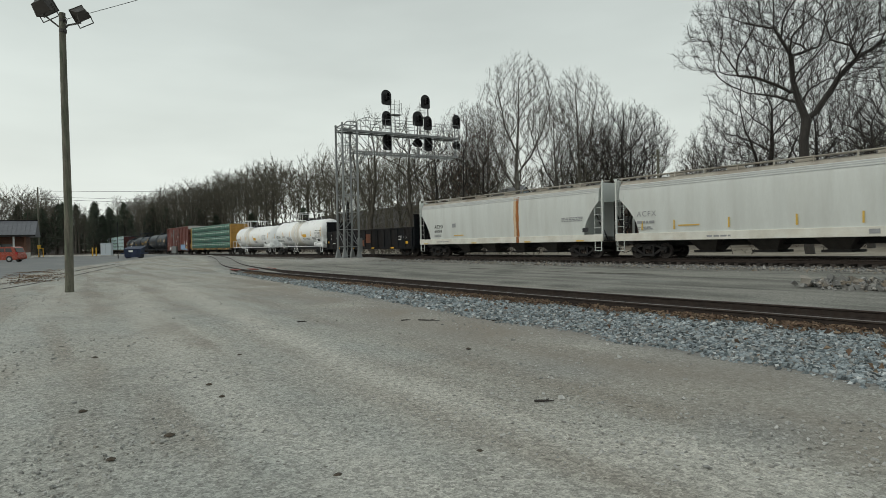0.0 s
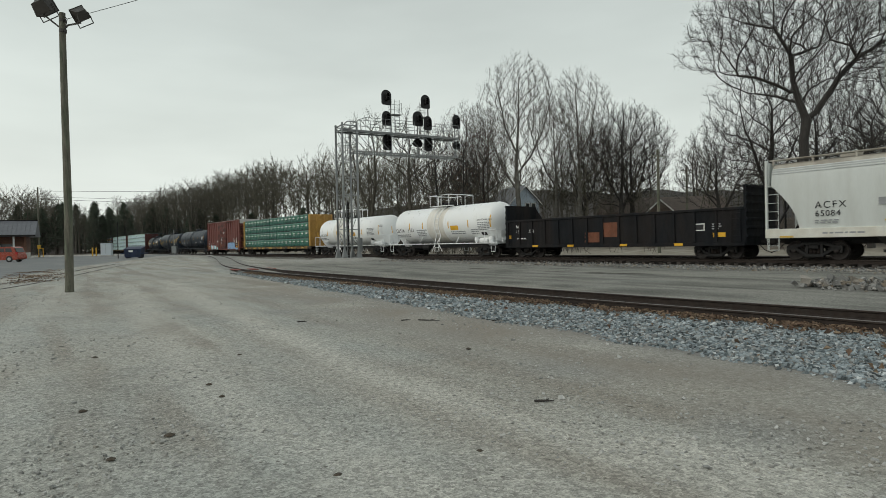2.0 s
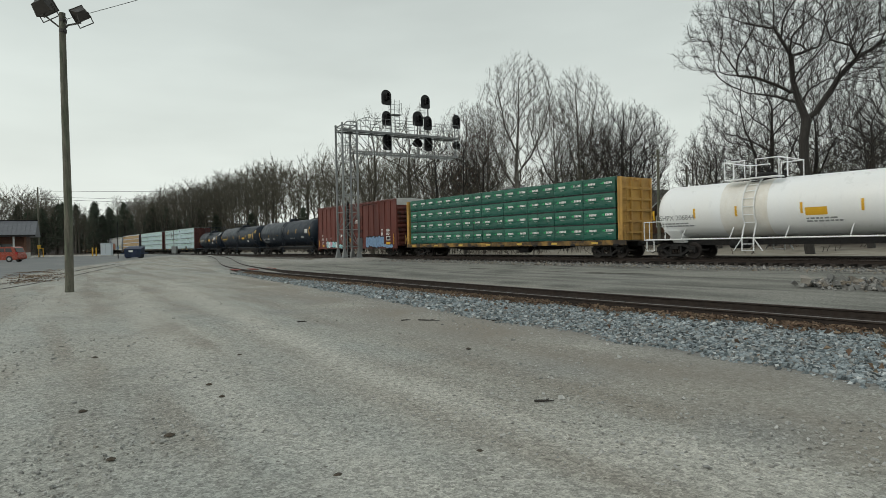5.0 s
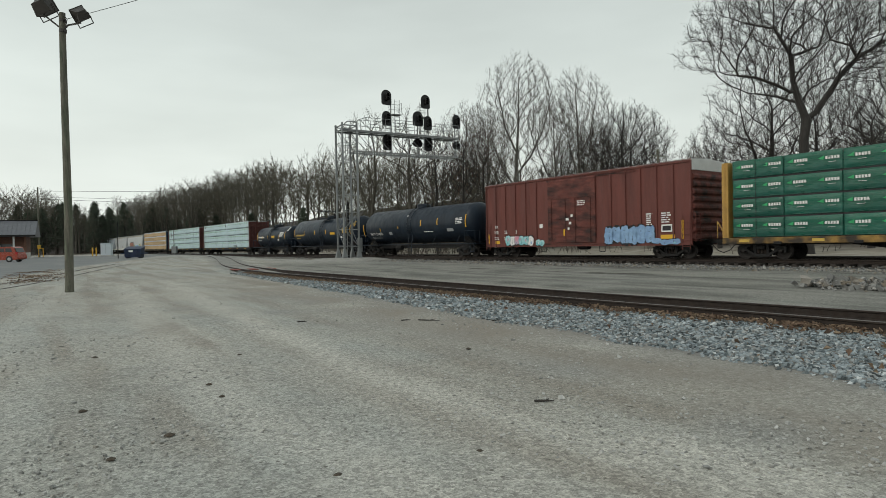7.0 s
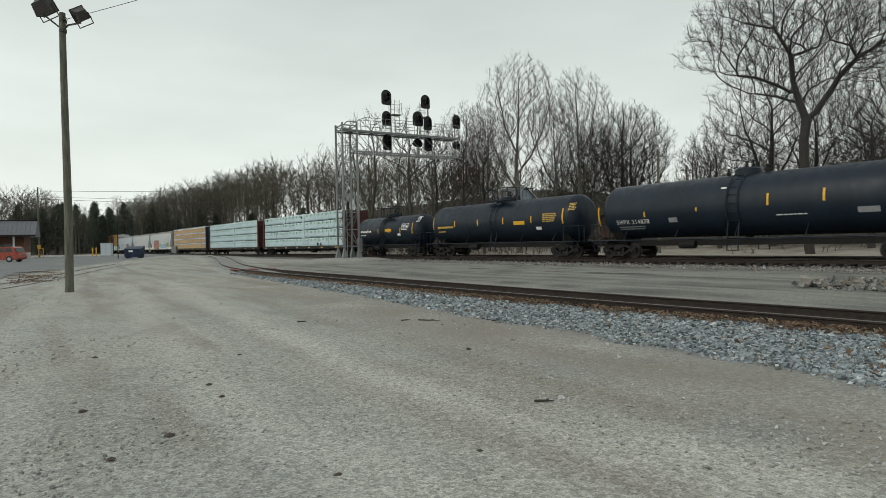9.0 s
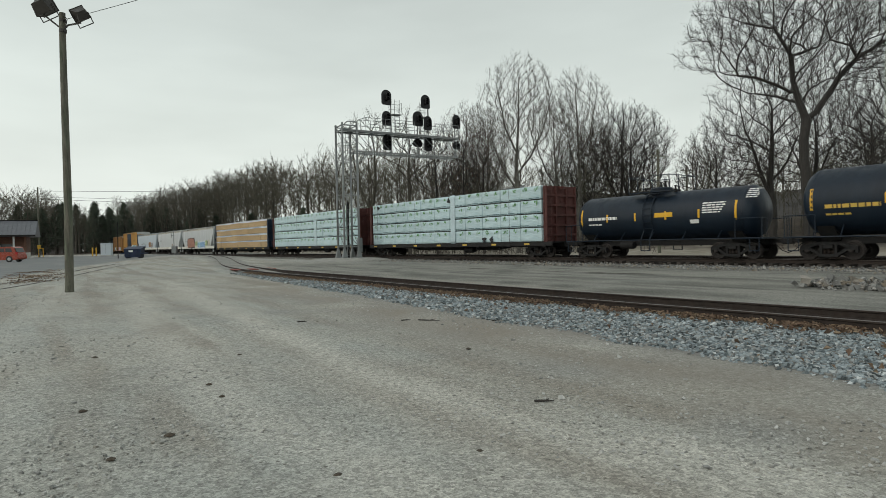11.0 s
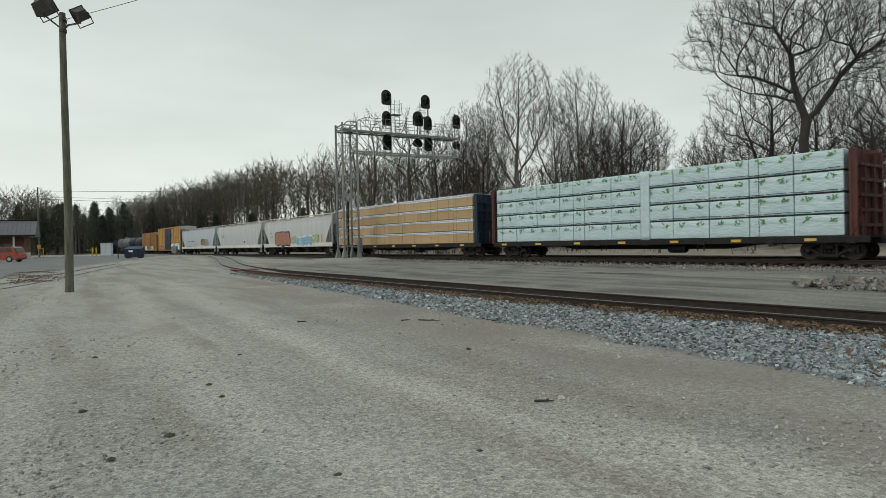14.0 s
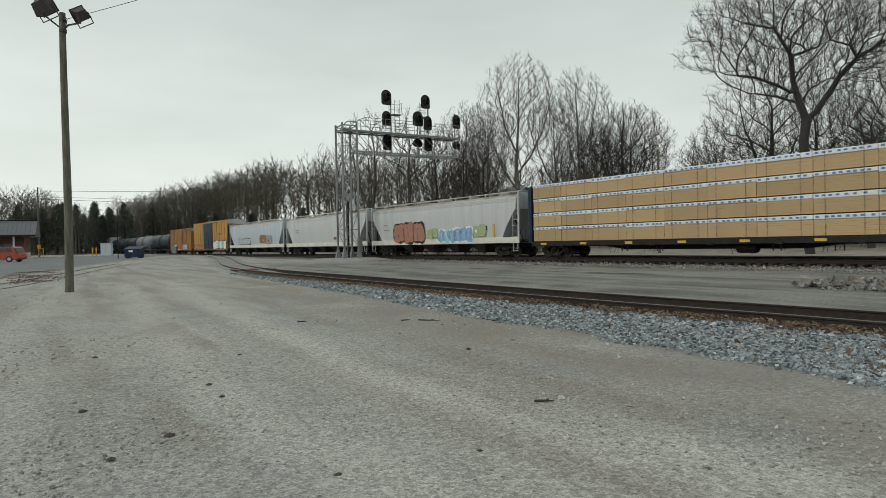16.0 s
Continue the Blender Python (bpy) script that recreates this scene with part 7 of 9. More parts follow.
def yard_things():
    # dumpster
    x, y = -42.9, 84.5
    g = gz(x, y)
    root = tagged(new("dumpster"), "dark blue steel dumpster with a sloped lid and white label", "dumpster")
    mt = pose(x, y, g, 0, 0, 8)
    b = Mesh().add([(-1.05, -0.75, 0.12), (1.0, -0.75, 0.12), (1.0, 0.75, 0.12), (-1.05, 0.75, 0.12), (-1.1, -0.85, 1.2), (1.1, -0.85, 1.2), (1.1, 0.85, 1.55), (-1.1, 0.85, 1.55)], [(3, 2, 1, 0), (4, 5, 6, 7), (0, 1, 5, 4), (1, 2, 6, 5), (2, 3, 7, 6), (3, 0, 4, 7)], mt)
    part("body", b, M_DUMP, root)
    part("lid", Mesh().add([(-1.14, -0.9, 1.22), (1.14, -0.9, 1.22), (1.14, 0.9, 1.58), (-1.14, 0.9, 1.58), (-1.14, -0.9, 1.28), (1.14, -0.9, 1.28), (1.14, 0.9, 1.64), (-1.14, 0.9, 1.64)], [(3, 2, 1, 0), (4, 5, 6, 7), (0, 1, 5, 4), (1, 2, 6, 5), (2, 3, 7, 6), (3, 0, 4, 7)], mt), M_DUMP, root)
    part("fork_pocket", Mesh().box(1.0, 1.5, -0.95, 0.95, 0.55, 0.75, mt).box(-1.5, -1.0, -0.95, 0.95, 0.55, 0.75, mt), M_DUMP, root)
    part("skid", Mesh().box(-0.9, -0.7, -0.75, 0.75, -0.02, 0.13, mt).box(0.7, 0.9, -0.75, 0.75, -0.02, 0.13, mt), M_STEELD, root)
    part("label_plate", Mesh().box(-0.55, 0.05, -0.845, -0.82, 0.85, 1.1, mt), M_TRIMW, root)
    part("side_rib", Mesh().box(-0.6, -0.5, -0.86, -0.78, 0.2, 1.15, mt).box(0.45, 0.55, -0.86, -0.78, 0.2, 1.15, mt), M_DUMP, root)
    # electrical cabinet
    x, y = -60.3, 109.0
    g = gz(x, y)
    root = tagged(new("utility_cabinet"), "pale grey utility cabinet on a concrete slab", "utility cabinet")
    mt = pose(x, y, g, 0, 0, 12)
    part("slab", Mesh().box(-1.1, 1.1, -0.9, 0.9, -0.1, 0.12, mt), M_CONC, root)
    part("cabinet_body", Mesh().box(-0.85, 0.85, -0.6, 0.6, 0.12, 2.25, mt, 0.03), M_CAB, root)
    part("cap", Mesh().box(-0.92, 0.92, -0.68, 0.68, 2.25, 2.33, mt, 0.02), M_CAB, root)
    part("door_seam", Mesh().box(-0.01, 0.01, -0.606, -0.598, 0.2, 2.2, mt), M_STEELD, root)
    for dx in (-1.55, -2.15):
        bx = tagged(new("bollard"), "yellow painted steel bollard beside the utility cabinet", "bollard", "bollards by the cabinet")
        p = mt @ Vector((dx, -0.6, 0))
        part("post", Mesh().lathe([(0.11, -0.1), (0.11, 1.45), (0.08, 1.53), (0.02, 1.56)], "z", 12, pose(p.x, p.y, p.z)), M_SAFE, bx, shade=True)
        part("base_plate", Mesh().box(-0.18, 0.18, -0.18, 0.18, -0.03, 0.03, pose(p.x, p.y, p.z)), M_STEELD, bx)
    # thin steel post near the dumpster
    x, y = -45.2, 84.5
    g = gz(x, y)
    root = tagged(new("steel_post"), "thin dark steel post beside the dumpster", "post")
    part("post", Mesh().tube((x, y, g - 0.1), (x, y, g + 5.0), 0.06, 8), M_STEELD, root)
    part("post_cap", Mesh().lathe([(0.075, 0), (0.06, 0.05)], "z", 8, pose(x, y, g + 5.0)), M_STEELD, root)
    # trackside signal post
    x, y, th = line_at(102.0, -2.6)
    g = gz(x, y)
    root = tagged(new("trackside_post"), "small grey trackside post with a box and mast", "post")
    part("mast", Mesh().tube((x, y, g - 0.1), (x, y, g + 4.4), 0.07, 8), M_GALV, root)
    part("case", Mesh().box(-0.45, 0.45, -0.3, 0.3, 0.2, 1.5, pose(x + 0.1, y, g), 0.03), M_GALV, root)
    part("arm", Mesh().box(-0.5, 0.1, -0.05, 0.05, 3.4, 3.5, pose(x, y, g)).box(-0.5, -0.42, -0.05, 0.05, 3.1, 4.0, pose(x, y, g)), M_GALV, root)
    # relay case of pale steel far along the line
    # utility poles with cross-arms and cables
    spots = [(-73.1, 110.0, 12.7), (21.37, 60.0, 10.43 - gz(21.4, 60.0)), (30.23, 75.0, 10.62 - gz(30.2, 75.0))]
    for k, (x, y, h) in enumerate(spots):
        g = gz(x, y)
        root = tagged(new("utility_pole"), "weathered timber utility pole with a cross-arm", "utility pole", "utility poles")
        part("pole", Mesh().tube((x, y, g - 0.3), (x, y, g + h), 0.17, 10, 0.12), M_POLE, root)
        if k:
            part("cross_arm", Mesh().box(-0.9, 0.9, -0.06, 0.06, h - 0.7, h - 0.56, pose(x, y, g, 0, 0, 30)), M_POLE, root)
        for dx in (-0.7, 0.7):
            part("insulator", Mesh().lathe([(0.05, 0), (0.07, 0.08), (0.03, 0.18)], "z", 8, pose(x + dx * 0.8, y + dx * 0.4, g + h - 0.56) if k else pose(x, y, g + h - 0.3 + dx * 0.2)), M_STEELD, root)
    g = gz(-73.5, 110.0)
    for dz in (12.0, 11.0, 10.6):
        cb = tagged(new("overhead_cable"), "thin black overhead cable on the utility pole", "cable", "overhead cables")
        a, b = Vector((-73.5, 110.0, g + dz)), Vector((-30, 190.0, g + dz + 9.0 - (12 - dz) * 3))
        pts = [a.lerp(b, t) - Vector((0, 0, 1.2 * math.sin(math.pi * t))) for t in np.linspace(0, 1, 14)]
        part("cable", Mesh().pipe(pts, 0.032, 5), M_CABLE, cb)
    x, y = -71.8, 108.5
    g = gz(x, y)
    root = tagged(new("gas_meter"), "yellow painted pipe stand with a meter box", "gas meter")
    part("pipe", Mesh().pipe([(x - 0.4, y, g), (x - 0.4, y, g + 1.6), (x + 0.4, y, g + 1.6), (x + 0.4, y, g)], 0.06, 8), M_SAFE, root)
    part("meter_box", Mesh().box(-0.22, 0.22, -0.2, 0.2, 1.5, 2.2, pose(x - 0.3, y, g), 0.05), M_SAFE, root)
    # reddish planks of the crossing on the siding
    for k, off in enumerate((-1.1, 0.0, 1.1)):
        p = Vector((-12.2, 38.9))
        root = part("crossing_plank", Mesh().box(-0.9, 0.9, -0.2, 0.2, -0.05, 0.0, bev=0.015), M_REDPLANK, None, m=pose(p.x + off * 0.86, p.y + off * 0.5, float(siding_top(p.y)) - 0.03 if k == 1 else float(siding_top(p.y)) - 0.02, 0, 0, 118))
        tagged(root, "worn reddish timber plank of a track crossing", "crossing plank", "crossing planks")


yard_things()


def houses():
    # two-storey pale blue house among the trees
    x, y = 13.2, 97.0
    g = gz(x, y)
    root = tagged(new("blue_house"), "pale blue clapboard house with brick ground floor, behind trees", "house")
    mt = pose(x, y, g, 0, 0, 22)
    part("brick_storey", Mesh().box(-2.6, 2.6, 0, 8, -0.3, 2.7, mt), M_BRICK, root)
    part("wall", Mesh().box(-2.6, 2.6, 0, 8, 2.7, 5.6, mt), M_SIDING_BLUE, root)
    part("gable_wall", Mesh().prism([(-2.6, 5.6), (2.6, 5.6), (0, 8.2)], 0.0, 0.15, "y", mt), M_SIDING_BLUE, root)
    for i in range(14):
        part("clapboard", Mesh().box(-2.6, 2.6, -0.03, 0.0, 2.75 + i * 0.2, 2.91 + i * 0.2, mt), M_SIDING_BLUE, root)
    rf = Mesh()
    rf.prism([(-3.0, 5.25), (0, 8.25), (3.0, 5.25), (3.0, 5.4), (0, 8.45), (-3.0, 5.4)], -0.4, 8.3, "y", mt)
    part("roof", rf, M_SHINGLEG, root)
    part("fascia", Mesh().prism([(-3.0, 5.2), (0, 8.2), (3.0, 5.2), (3.0, 5.38), (0, 8.4), (-3.0, 5.38)], -0.46, -0.402, "y", mt), M_TRIMW, root)
    for x0 in (0.1, 1.2):
        w = part("window", Mesh().box(x0, x0 + 0.7, -0.06, -0.035, 4.0, 5.5, mt), M_GLASSD, root)
        part("window_frame", Mesh().box(x0 - 0.08, x0 + 0.78, -0.09, -0.035, 5.5, 5.6, mt).box(x0 - 0.08, x0 + 0.78, -0.09, -0.035, 3.9, 4.0, mt).box(x0 - 0.08, x0, -0.09, -0.035, 4.0, 5.5, mt).box(x0 + 0.7, x0 + 0.78, -0.09, -0.035, 4.0, 5.5, mt).box(x0, x0 + 0.7, -0.085, -0.06, 4.72, 4.78, mt), M_TRIMW, w)
    w = part("window", Mesh().box(1.0, 1.9, -0.05, 0.0, 1.0, 2.3, mt), M_GLASSD, root)
    part("window_frame", Mesh().box(0.92, 1.98, -0.07, -0.0, 2.3, 2.4, mt).box(0.92, 1.98, -0.07, 0.0, 0.9, 1.0, mt), M_TRIMW, w)
    part("side_wing", Mesh().box(-7.5, -2.6, 2, 7, -0.3, 4.2, mt), M_SIDING_BLUE, root)
    part("wing_roof", Mesh().prism([(1.6, 4.1), (4.5, 6.0), (7.4, 4.1)], -7.8, -2.5, "x", mt), M_SHINGLEG, root)
    # low brown house
    x, y = 28.2, 80.0
    g = gz(x, y)
    root = tagged(new("brown_house"), "low brown brick house with a shingle roof and small gable", "house")
    mt = pose(x, y, g, 0, 0, -8)
    part("wall", Mesh().box(-6.5, 9.0, 0, 8, -0.4, 2.7, mt), mat("dull_brown_brick", (0.14, 0.08, 0.055), 0.9, 0, 0.2, 2, 40), root)
    part("roof", Mesh().prism([(-0.6, 2.6), (8.6, 2.6), (8.6, 2.75), (4.0, 5.0), (-0.6, 2.75)], -7.0, 9.5, "x", mt), M_SHINGLE, root)
    part("porch_gable", Mesh().prism([(-1.4, 2.7), (2.0, 2.7), (0.3, 4.2)], -0.9, 3.0, "y", mt), M_SHINGLE, root)
    part("gable_trim", Mesh().prism([(-1.4, 2.72), (0.3, 4.22), (2.0, 2.72), (2.0, 2.95), (0.3, 4.42), (-1.4, 2.95)], -0.98, -0.90, "y", mt), M_TRIMW, root)
    for x0 in (-4.5, 0.0, 4.6):
        w = part("window", Mesh().box(x0, x0 + 1.0, -0.04, 0.0, 0.9, 2.2, mt), M_GLASSD, root)
        part("window_frame", Mesh().box(x0 - 0.1, x0 + 1.1, -0.07, 0.0, 2.2, 2.32, mt).box(x0 - 0.1, x0 + 1.1, -0.07, 0.0, 0.78, 0.9, mt).box(x0 - 0.1, x0, -0.07, 0.0, 0.9, 2.2, mt).box(x0 + 1.0, x0 + 1.1, -0.07, 0.0, 0.9, 2.2, mt).box(x0, x0 + 1, -0.06, -0.04, 1.5, 1.56, mt), M_TRIMW, w)


houses()


# ---- trees: bare winter crowns ----
M_BARK = mat("grey_brown_bark", (0.036, 0.033, 0.030), 0.95, 0, 0.25, 3, 30, 0.02, 10, stretch=(1, 1, 0.3))
M_BARKP = mat("pale_grey_bark", (0.135, 0.13, 0.115), 0.95, 0, 0.3, 2, 30, 0.01, 10, tint=(0.06, 0.055, 0.047), tfac=0.7, tscale=0.8)
M_TWIG = mat("brown_twigs", (0.040, 0.035, 0.032), 0.95, 0, 0.2, 2, 20)
M_TWIGP = mat("pale_brown_twigs", (0.085, 0.074, 0.064), 0.95, 0, 0.2, 2, 20)
# olive brown lifted above the near twigs: distance haze mixed into the colour
M_FARTWIG = mat("hazed_olive_brown_twigs", (0.100, 0.090, 0.070), 0.95, 0, 0.25, 0.08, 2, tint=(0.068, 0.072, 0.050), tfac=0.8, tscale=0.05)
M_WOODBARK = mat("dull_brown_bark", (0.070, 0.063, 0.051), 0.95, 0, 0.3, 2, 20, 0.01, 8, stretch=(1, 1, 0.3))
M_DEADLEAF = mat("russet_dead_leaves", (0.11, 0.052, 0.036), 0.9, 0, 0.3, 2, 10)
M_CEDAR = mat("dark_cedar_needles", (0.062, 0.080, 0.056), 0.9, 0, 0.35, 1.5, 10)
M_BRUSH = mat("winter_brush_stems", (0.080, 0.066, 0.054), 0.95, 0, 0.3, 1.0, 10)


def strand(mesh, pts, rads, n):
    """A tapering limb through points."""
    base = len(mesh.v)
    prev = None
    for i, (p, r) in enumerate(zip(pts, rads)):
        d = (pts[min(i + 1, len(pts) - 1)] - pts[max(i - 1, 0)])
        d = d.normalized() if d.length > 1e-6 else Vector((0, 0, 1))
        a = d.cross(Vector((0.31, 0.77, 0.55)))
        a = a.normalized() if a.length > 1e-3 else Vector((1, 0, 0))
        b = d.cross(a)
        for k in range(n):
            t = 2 * math.pi * k / n
            q = p + a * (r * math.cos(t)) + b * (r * math.sin(t))
            mesh.v.append((q.x, q.y, q.z))
    for i in range(len(pts) - 1):
        for k in range(n):
            k2 = (k + 1) % n
            mesh.f.append((base + i * n + k, base + i * n + k2, base + (i + 1) * n + k2, base + (i + 1) * n + k))
            mesh.mi.append(0)


def limb_path(p, d, length, segs, wander, up, r):
    pts = [p.copy()]
    for i in range(segs):
        d = (d + Vector((r.gauss(0, wander), r.gauss(0, wander), r.gauss(0, wander) + up))).normalized()
        p = p + d * (length / segs)
        pts.append(p.copy())
    return pts


def grow_nodes(seed, stems, blobs, count, step, kill, up=0.12, jitter=0.22, rounds=120):
    """Branching that fills a crown: points scattered in ellipsoids draw the nearest twig towards them."""
    r = np.random.RandomState(seed)
    pos, par = [], []
    for st in stems:
        st = np.asarray(st, float)
        if pos:
            last = int(np.argmin(((np.array(pos) - st[0]) ** 2).sum(1)))
        else:
            pos.append(st[0])
            par.append(-1)
            last = 0
        for a, b in zip(st[:-1], st[1:]):
            k = max(1, int(np.linalg.norm(b - a) / (step * 1.3)))
            for q in range(1, k + 1):
                p = a + (b - a) * q / k + r.normal(0, 0.05 * step, 3) * (1 if q < k else 0)
                pos.append(p)
                par.append(last)
                last = len(pos) - 1
    w = np.array([b[3] * b[4] * b[5] for b in blobs], float)
    kids = collections.Counter(par)
    heart = np.array([0.5 * np.mean([b[0] for b in blobs]), 0.0, min(b[2] - 0.9 * b[5] for b in blobs)])
    # first the boughs, then the fine branching between them
    for count, step, kill in ((max(count // 22, 24), step * 1.5, kill * 3.2), (count, step, kill)):
        pick = r.choice(len(blobs), count, p=w / w.sum())
        B = np.array(blobs, float)[pick]
        d = r.normal(0, 1, (count, 3))
        d /= np.linalg.norm(d, axis=1)[:, None]
        attr = B[:, :3] + d * B[:, 3:6] * (r.random_sample(count) ** 0.40)[:, None]
        pos_a = np.array(pos)
        d2 = (attr ** 2).sum(1)[:, None] + (pos_a ** 2).sum(1)[None] - 2 * attr @ pos_a.T
        near, best = d2.argmin(1), d2.min(1)
        for _ in range(rounds):
            keep = best > kill * kill
            attr, near, best = attr[keep], near[keep], best[keep]
            if len(attr) < 4:
                break
            pos_a = np.array(pos)
            pull = attr - pos_a[near]
            pull /= np.linalg.norm(pull, axis=1)[:, None] + 1e-9
            acc = np.zeros_like(pos_a)
            np.add.at(acc, near, pull)
            made = []
            for i in np.unique(near):
                if kids[i] > 2:
                    continue
                v = acc[i] / (np.linalg.norm(acc[i]) + 1e-9)
                if par[i] >= 0:
                    g = pos_a[i] - pos_a[par[i]]
                    g = g / (np.linalg.norm(g) + 1e-9)
                    out = pos_a[i] - heart
                    out = out / (np.linalg.norm(out) + 1e-9)
                    if v @ out < 0.0:
                        continue
                    v = v + 0.5 * g + 0.4 * out
                v = v + r.normal(0, jitter, 3) + np.array([0, 0, up])
                v /= np.linalg.norm(v) + 1e-9
                made.append(len(pos))
                pos.append(pos_a[i] + v * step * r.uniform(0.75, 1.2))
                par.append(int(i))
                kids[i] += 1
            if not made:
                break
            fresh = np.array([pos[i] for i in made])
            for c0 in range(0, len(fresh), 256):
                ch = fresh[c0:c0 + 256]
                e = (attr ** 2).sum(1)[:, None] + (ch ** 2).sum(1)[None] - 2 * attr @ ch.T
                k = e.argmin(1)
                v = e[np.arange(len(attr)), k]
                m = v < best
                best = np.where(m, v, best)
                near = np.where(m, k + made[c0], near)
    return np.array(pos), par


def branch_radii(par, trunk_r, thin):
    """Each limb is as thick as what it carries."""
    n = len(par)
    has = np.zeros(n, bool)
    for p in par:
        if p >= 0:
            has[p] = True
    tips = int((~has).sum())
    e = math.log(max(tips, 2)) / math.log(trunk_r / thin)
    acc = np.where(has, 0.0, thin ** e)
    for i in range(n - 1, 0, -1):
        acc[par[i]] += acc[i]
    return acc ** (1 / e)


def grow_tree(seed, stems, blobs, trunk_r, count=2400, step=0.45, kill=0.5, thin=0.010, twigs=2, fine=2, up=0.16, jitter=0.14, leaf=0.0):
    """Trunk mesh, crown mesh (and dead leaves) of one bare tree standing at the origin."""
    r = random.Random(seed)
    pos, par = grow_nodes(seed, stems, blobs, count, step, kill, up, jitter)
    rad = branch_radii(par, trunk_r, thin)
    rad[0] *= 1.3
    kids = collections.defaultdict(list)
    for i, p in enumerate(par):
        if p >= 0:
            kids[p].append(i)
    tm, cm, lm = Mesh(), Mesh(), Mesh()
    P = [Vector(p) for p in pos]
    todo = [(0, None)]
    while todo:
        i, before = todo.pop()
        chain = ([before] if before is not None else []) + [i]
        while kids[chain[-1]]:
            ks = sorted(kids[chain[-1]], key=lambda q: -rad[q])
            todo += [(q, chain[-1]) for q in ks[1:]]
            chain.append(ks[0])
        if len(chain) < 2:
            continue
        rr = [rad[c] for c in chain]
        if before is not None:
            rr[0] = rr[1]
        cut = next((k for k, q in enumerate(rr) if q < trunk_r * 0.16), len(chain))
        if cut >= 2:
            strand(tm, [P[c] for c in chain[:cut + 1]], rr[:cut + 1], 8)
        for a, b, n in ((max(cut if cut >= 2 else 0, 0), len(chain), 4 if max(rr[min(cut, len(rr) - 1)], 0) > 0.04 else 3),):
            if b - a >= 2:
                strand(cm, [P[c] for c in chain[a:b]], rr[a:b], n)
    def cone(a, d, L, w):
        u = d.orthogonal().normalized() * w
        v = d.cross(u)
        b = len(cm.v)
        tip = a + d * L
        cm.v += [tuple(a + u), tuple(a - u * 0.5 + v * 0.87), tuple(a - u * 0.5 - v * 0.87), tuple(tip)]
        cm.f.extend([(b, b + 1, b + 3), (b + 1, b + 2, b + 3), (b + 2, b, b + 3)])
        cm.mi.extend([0, 0, 0])
        return tip
    for i in range(1, len(P)):
        if rad[i] > thin * 6.0:
            continue
        g = (P[i] - P[par[i]]).normalized()
        for q in range(twigs):
            d = (g * 0.9 + Vector((r.gauss(0, 0.55), r.gauss(0, 0.55), r.gauss(0, 0.45) + 0.25))).normalized()
            L = step * r.uniform(0.9, 2.0)
            a = P[i].lerp(P[par[i]], r.random())
            tip = cone(a, d, L, thin * 0.8)
            for k in range(fine):
                d2 = (d + Vector((r.gauss(0, 0.5), r.gauss(0, 0.5), r.gauss(0, 0.5) + 0.15))).normalized()
                cone(a.lerp(tip, r.uniform(0.25, 0.85)), d2, L * r.uniform(0.3, 0.7), thin * 0.55)
            if leaf and r.random() < leaf:
                c0 = tip + Vector((r.gauss(0, 0.1), r.gauss(0, 0.1), r.gauss(0, 0.1)))
                u = Vector((r.gauss(0, 1), r.gauss(0, 1), r.gauss(0, 1))).normalized() * 0.08
                v = u.orthogonal().normalized() * 0.05
                b = len(lm.v)
                lm.v += [tuple(c0 - u), tuple(c0 - v), tuple(c0 + u), tuple(c0 + v)]
                lm.f.append((b, b + 1, b + 2, b + 3))
                lm.mi.append(0)
    return tm, cm, lm


def tree_thing(meshes, m, label, group="", bark=None, twig=None, name="tree"):
    root = tagged(new(name), label, "tree", group)
    tm, cm, lm = meshes
    for nm, me, mt in (("trunk", tm, bark or M_BARK), ("crown", cm, twig or M_TWIG), ("dead_leaves", lm, M_DEADLEAF)):
        if me.v:
            o = new(nm, me.data(nm, mt, nm == "trunk"))
            o.parent = root
    root.matrix_basis = m
    return root


def stand(x, y, turn=0, scale=1.0):
    return pose(x, y, gz(x, y) - 0.1, 0, 0, turn) @ Matrix.Scale(scale, 4)


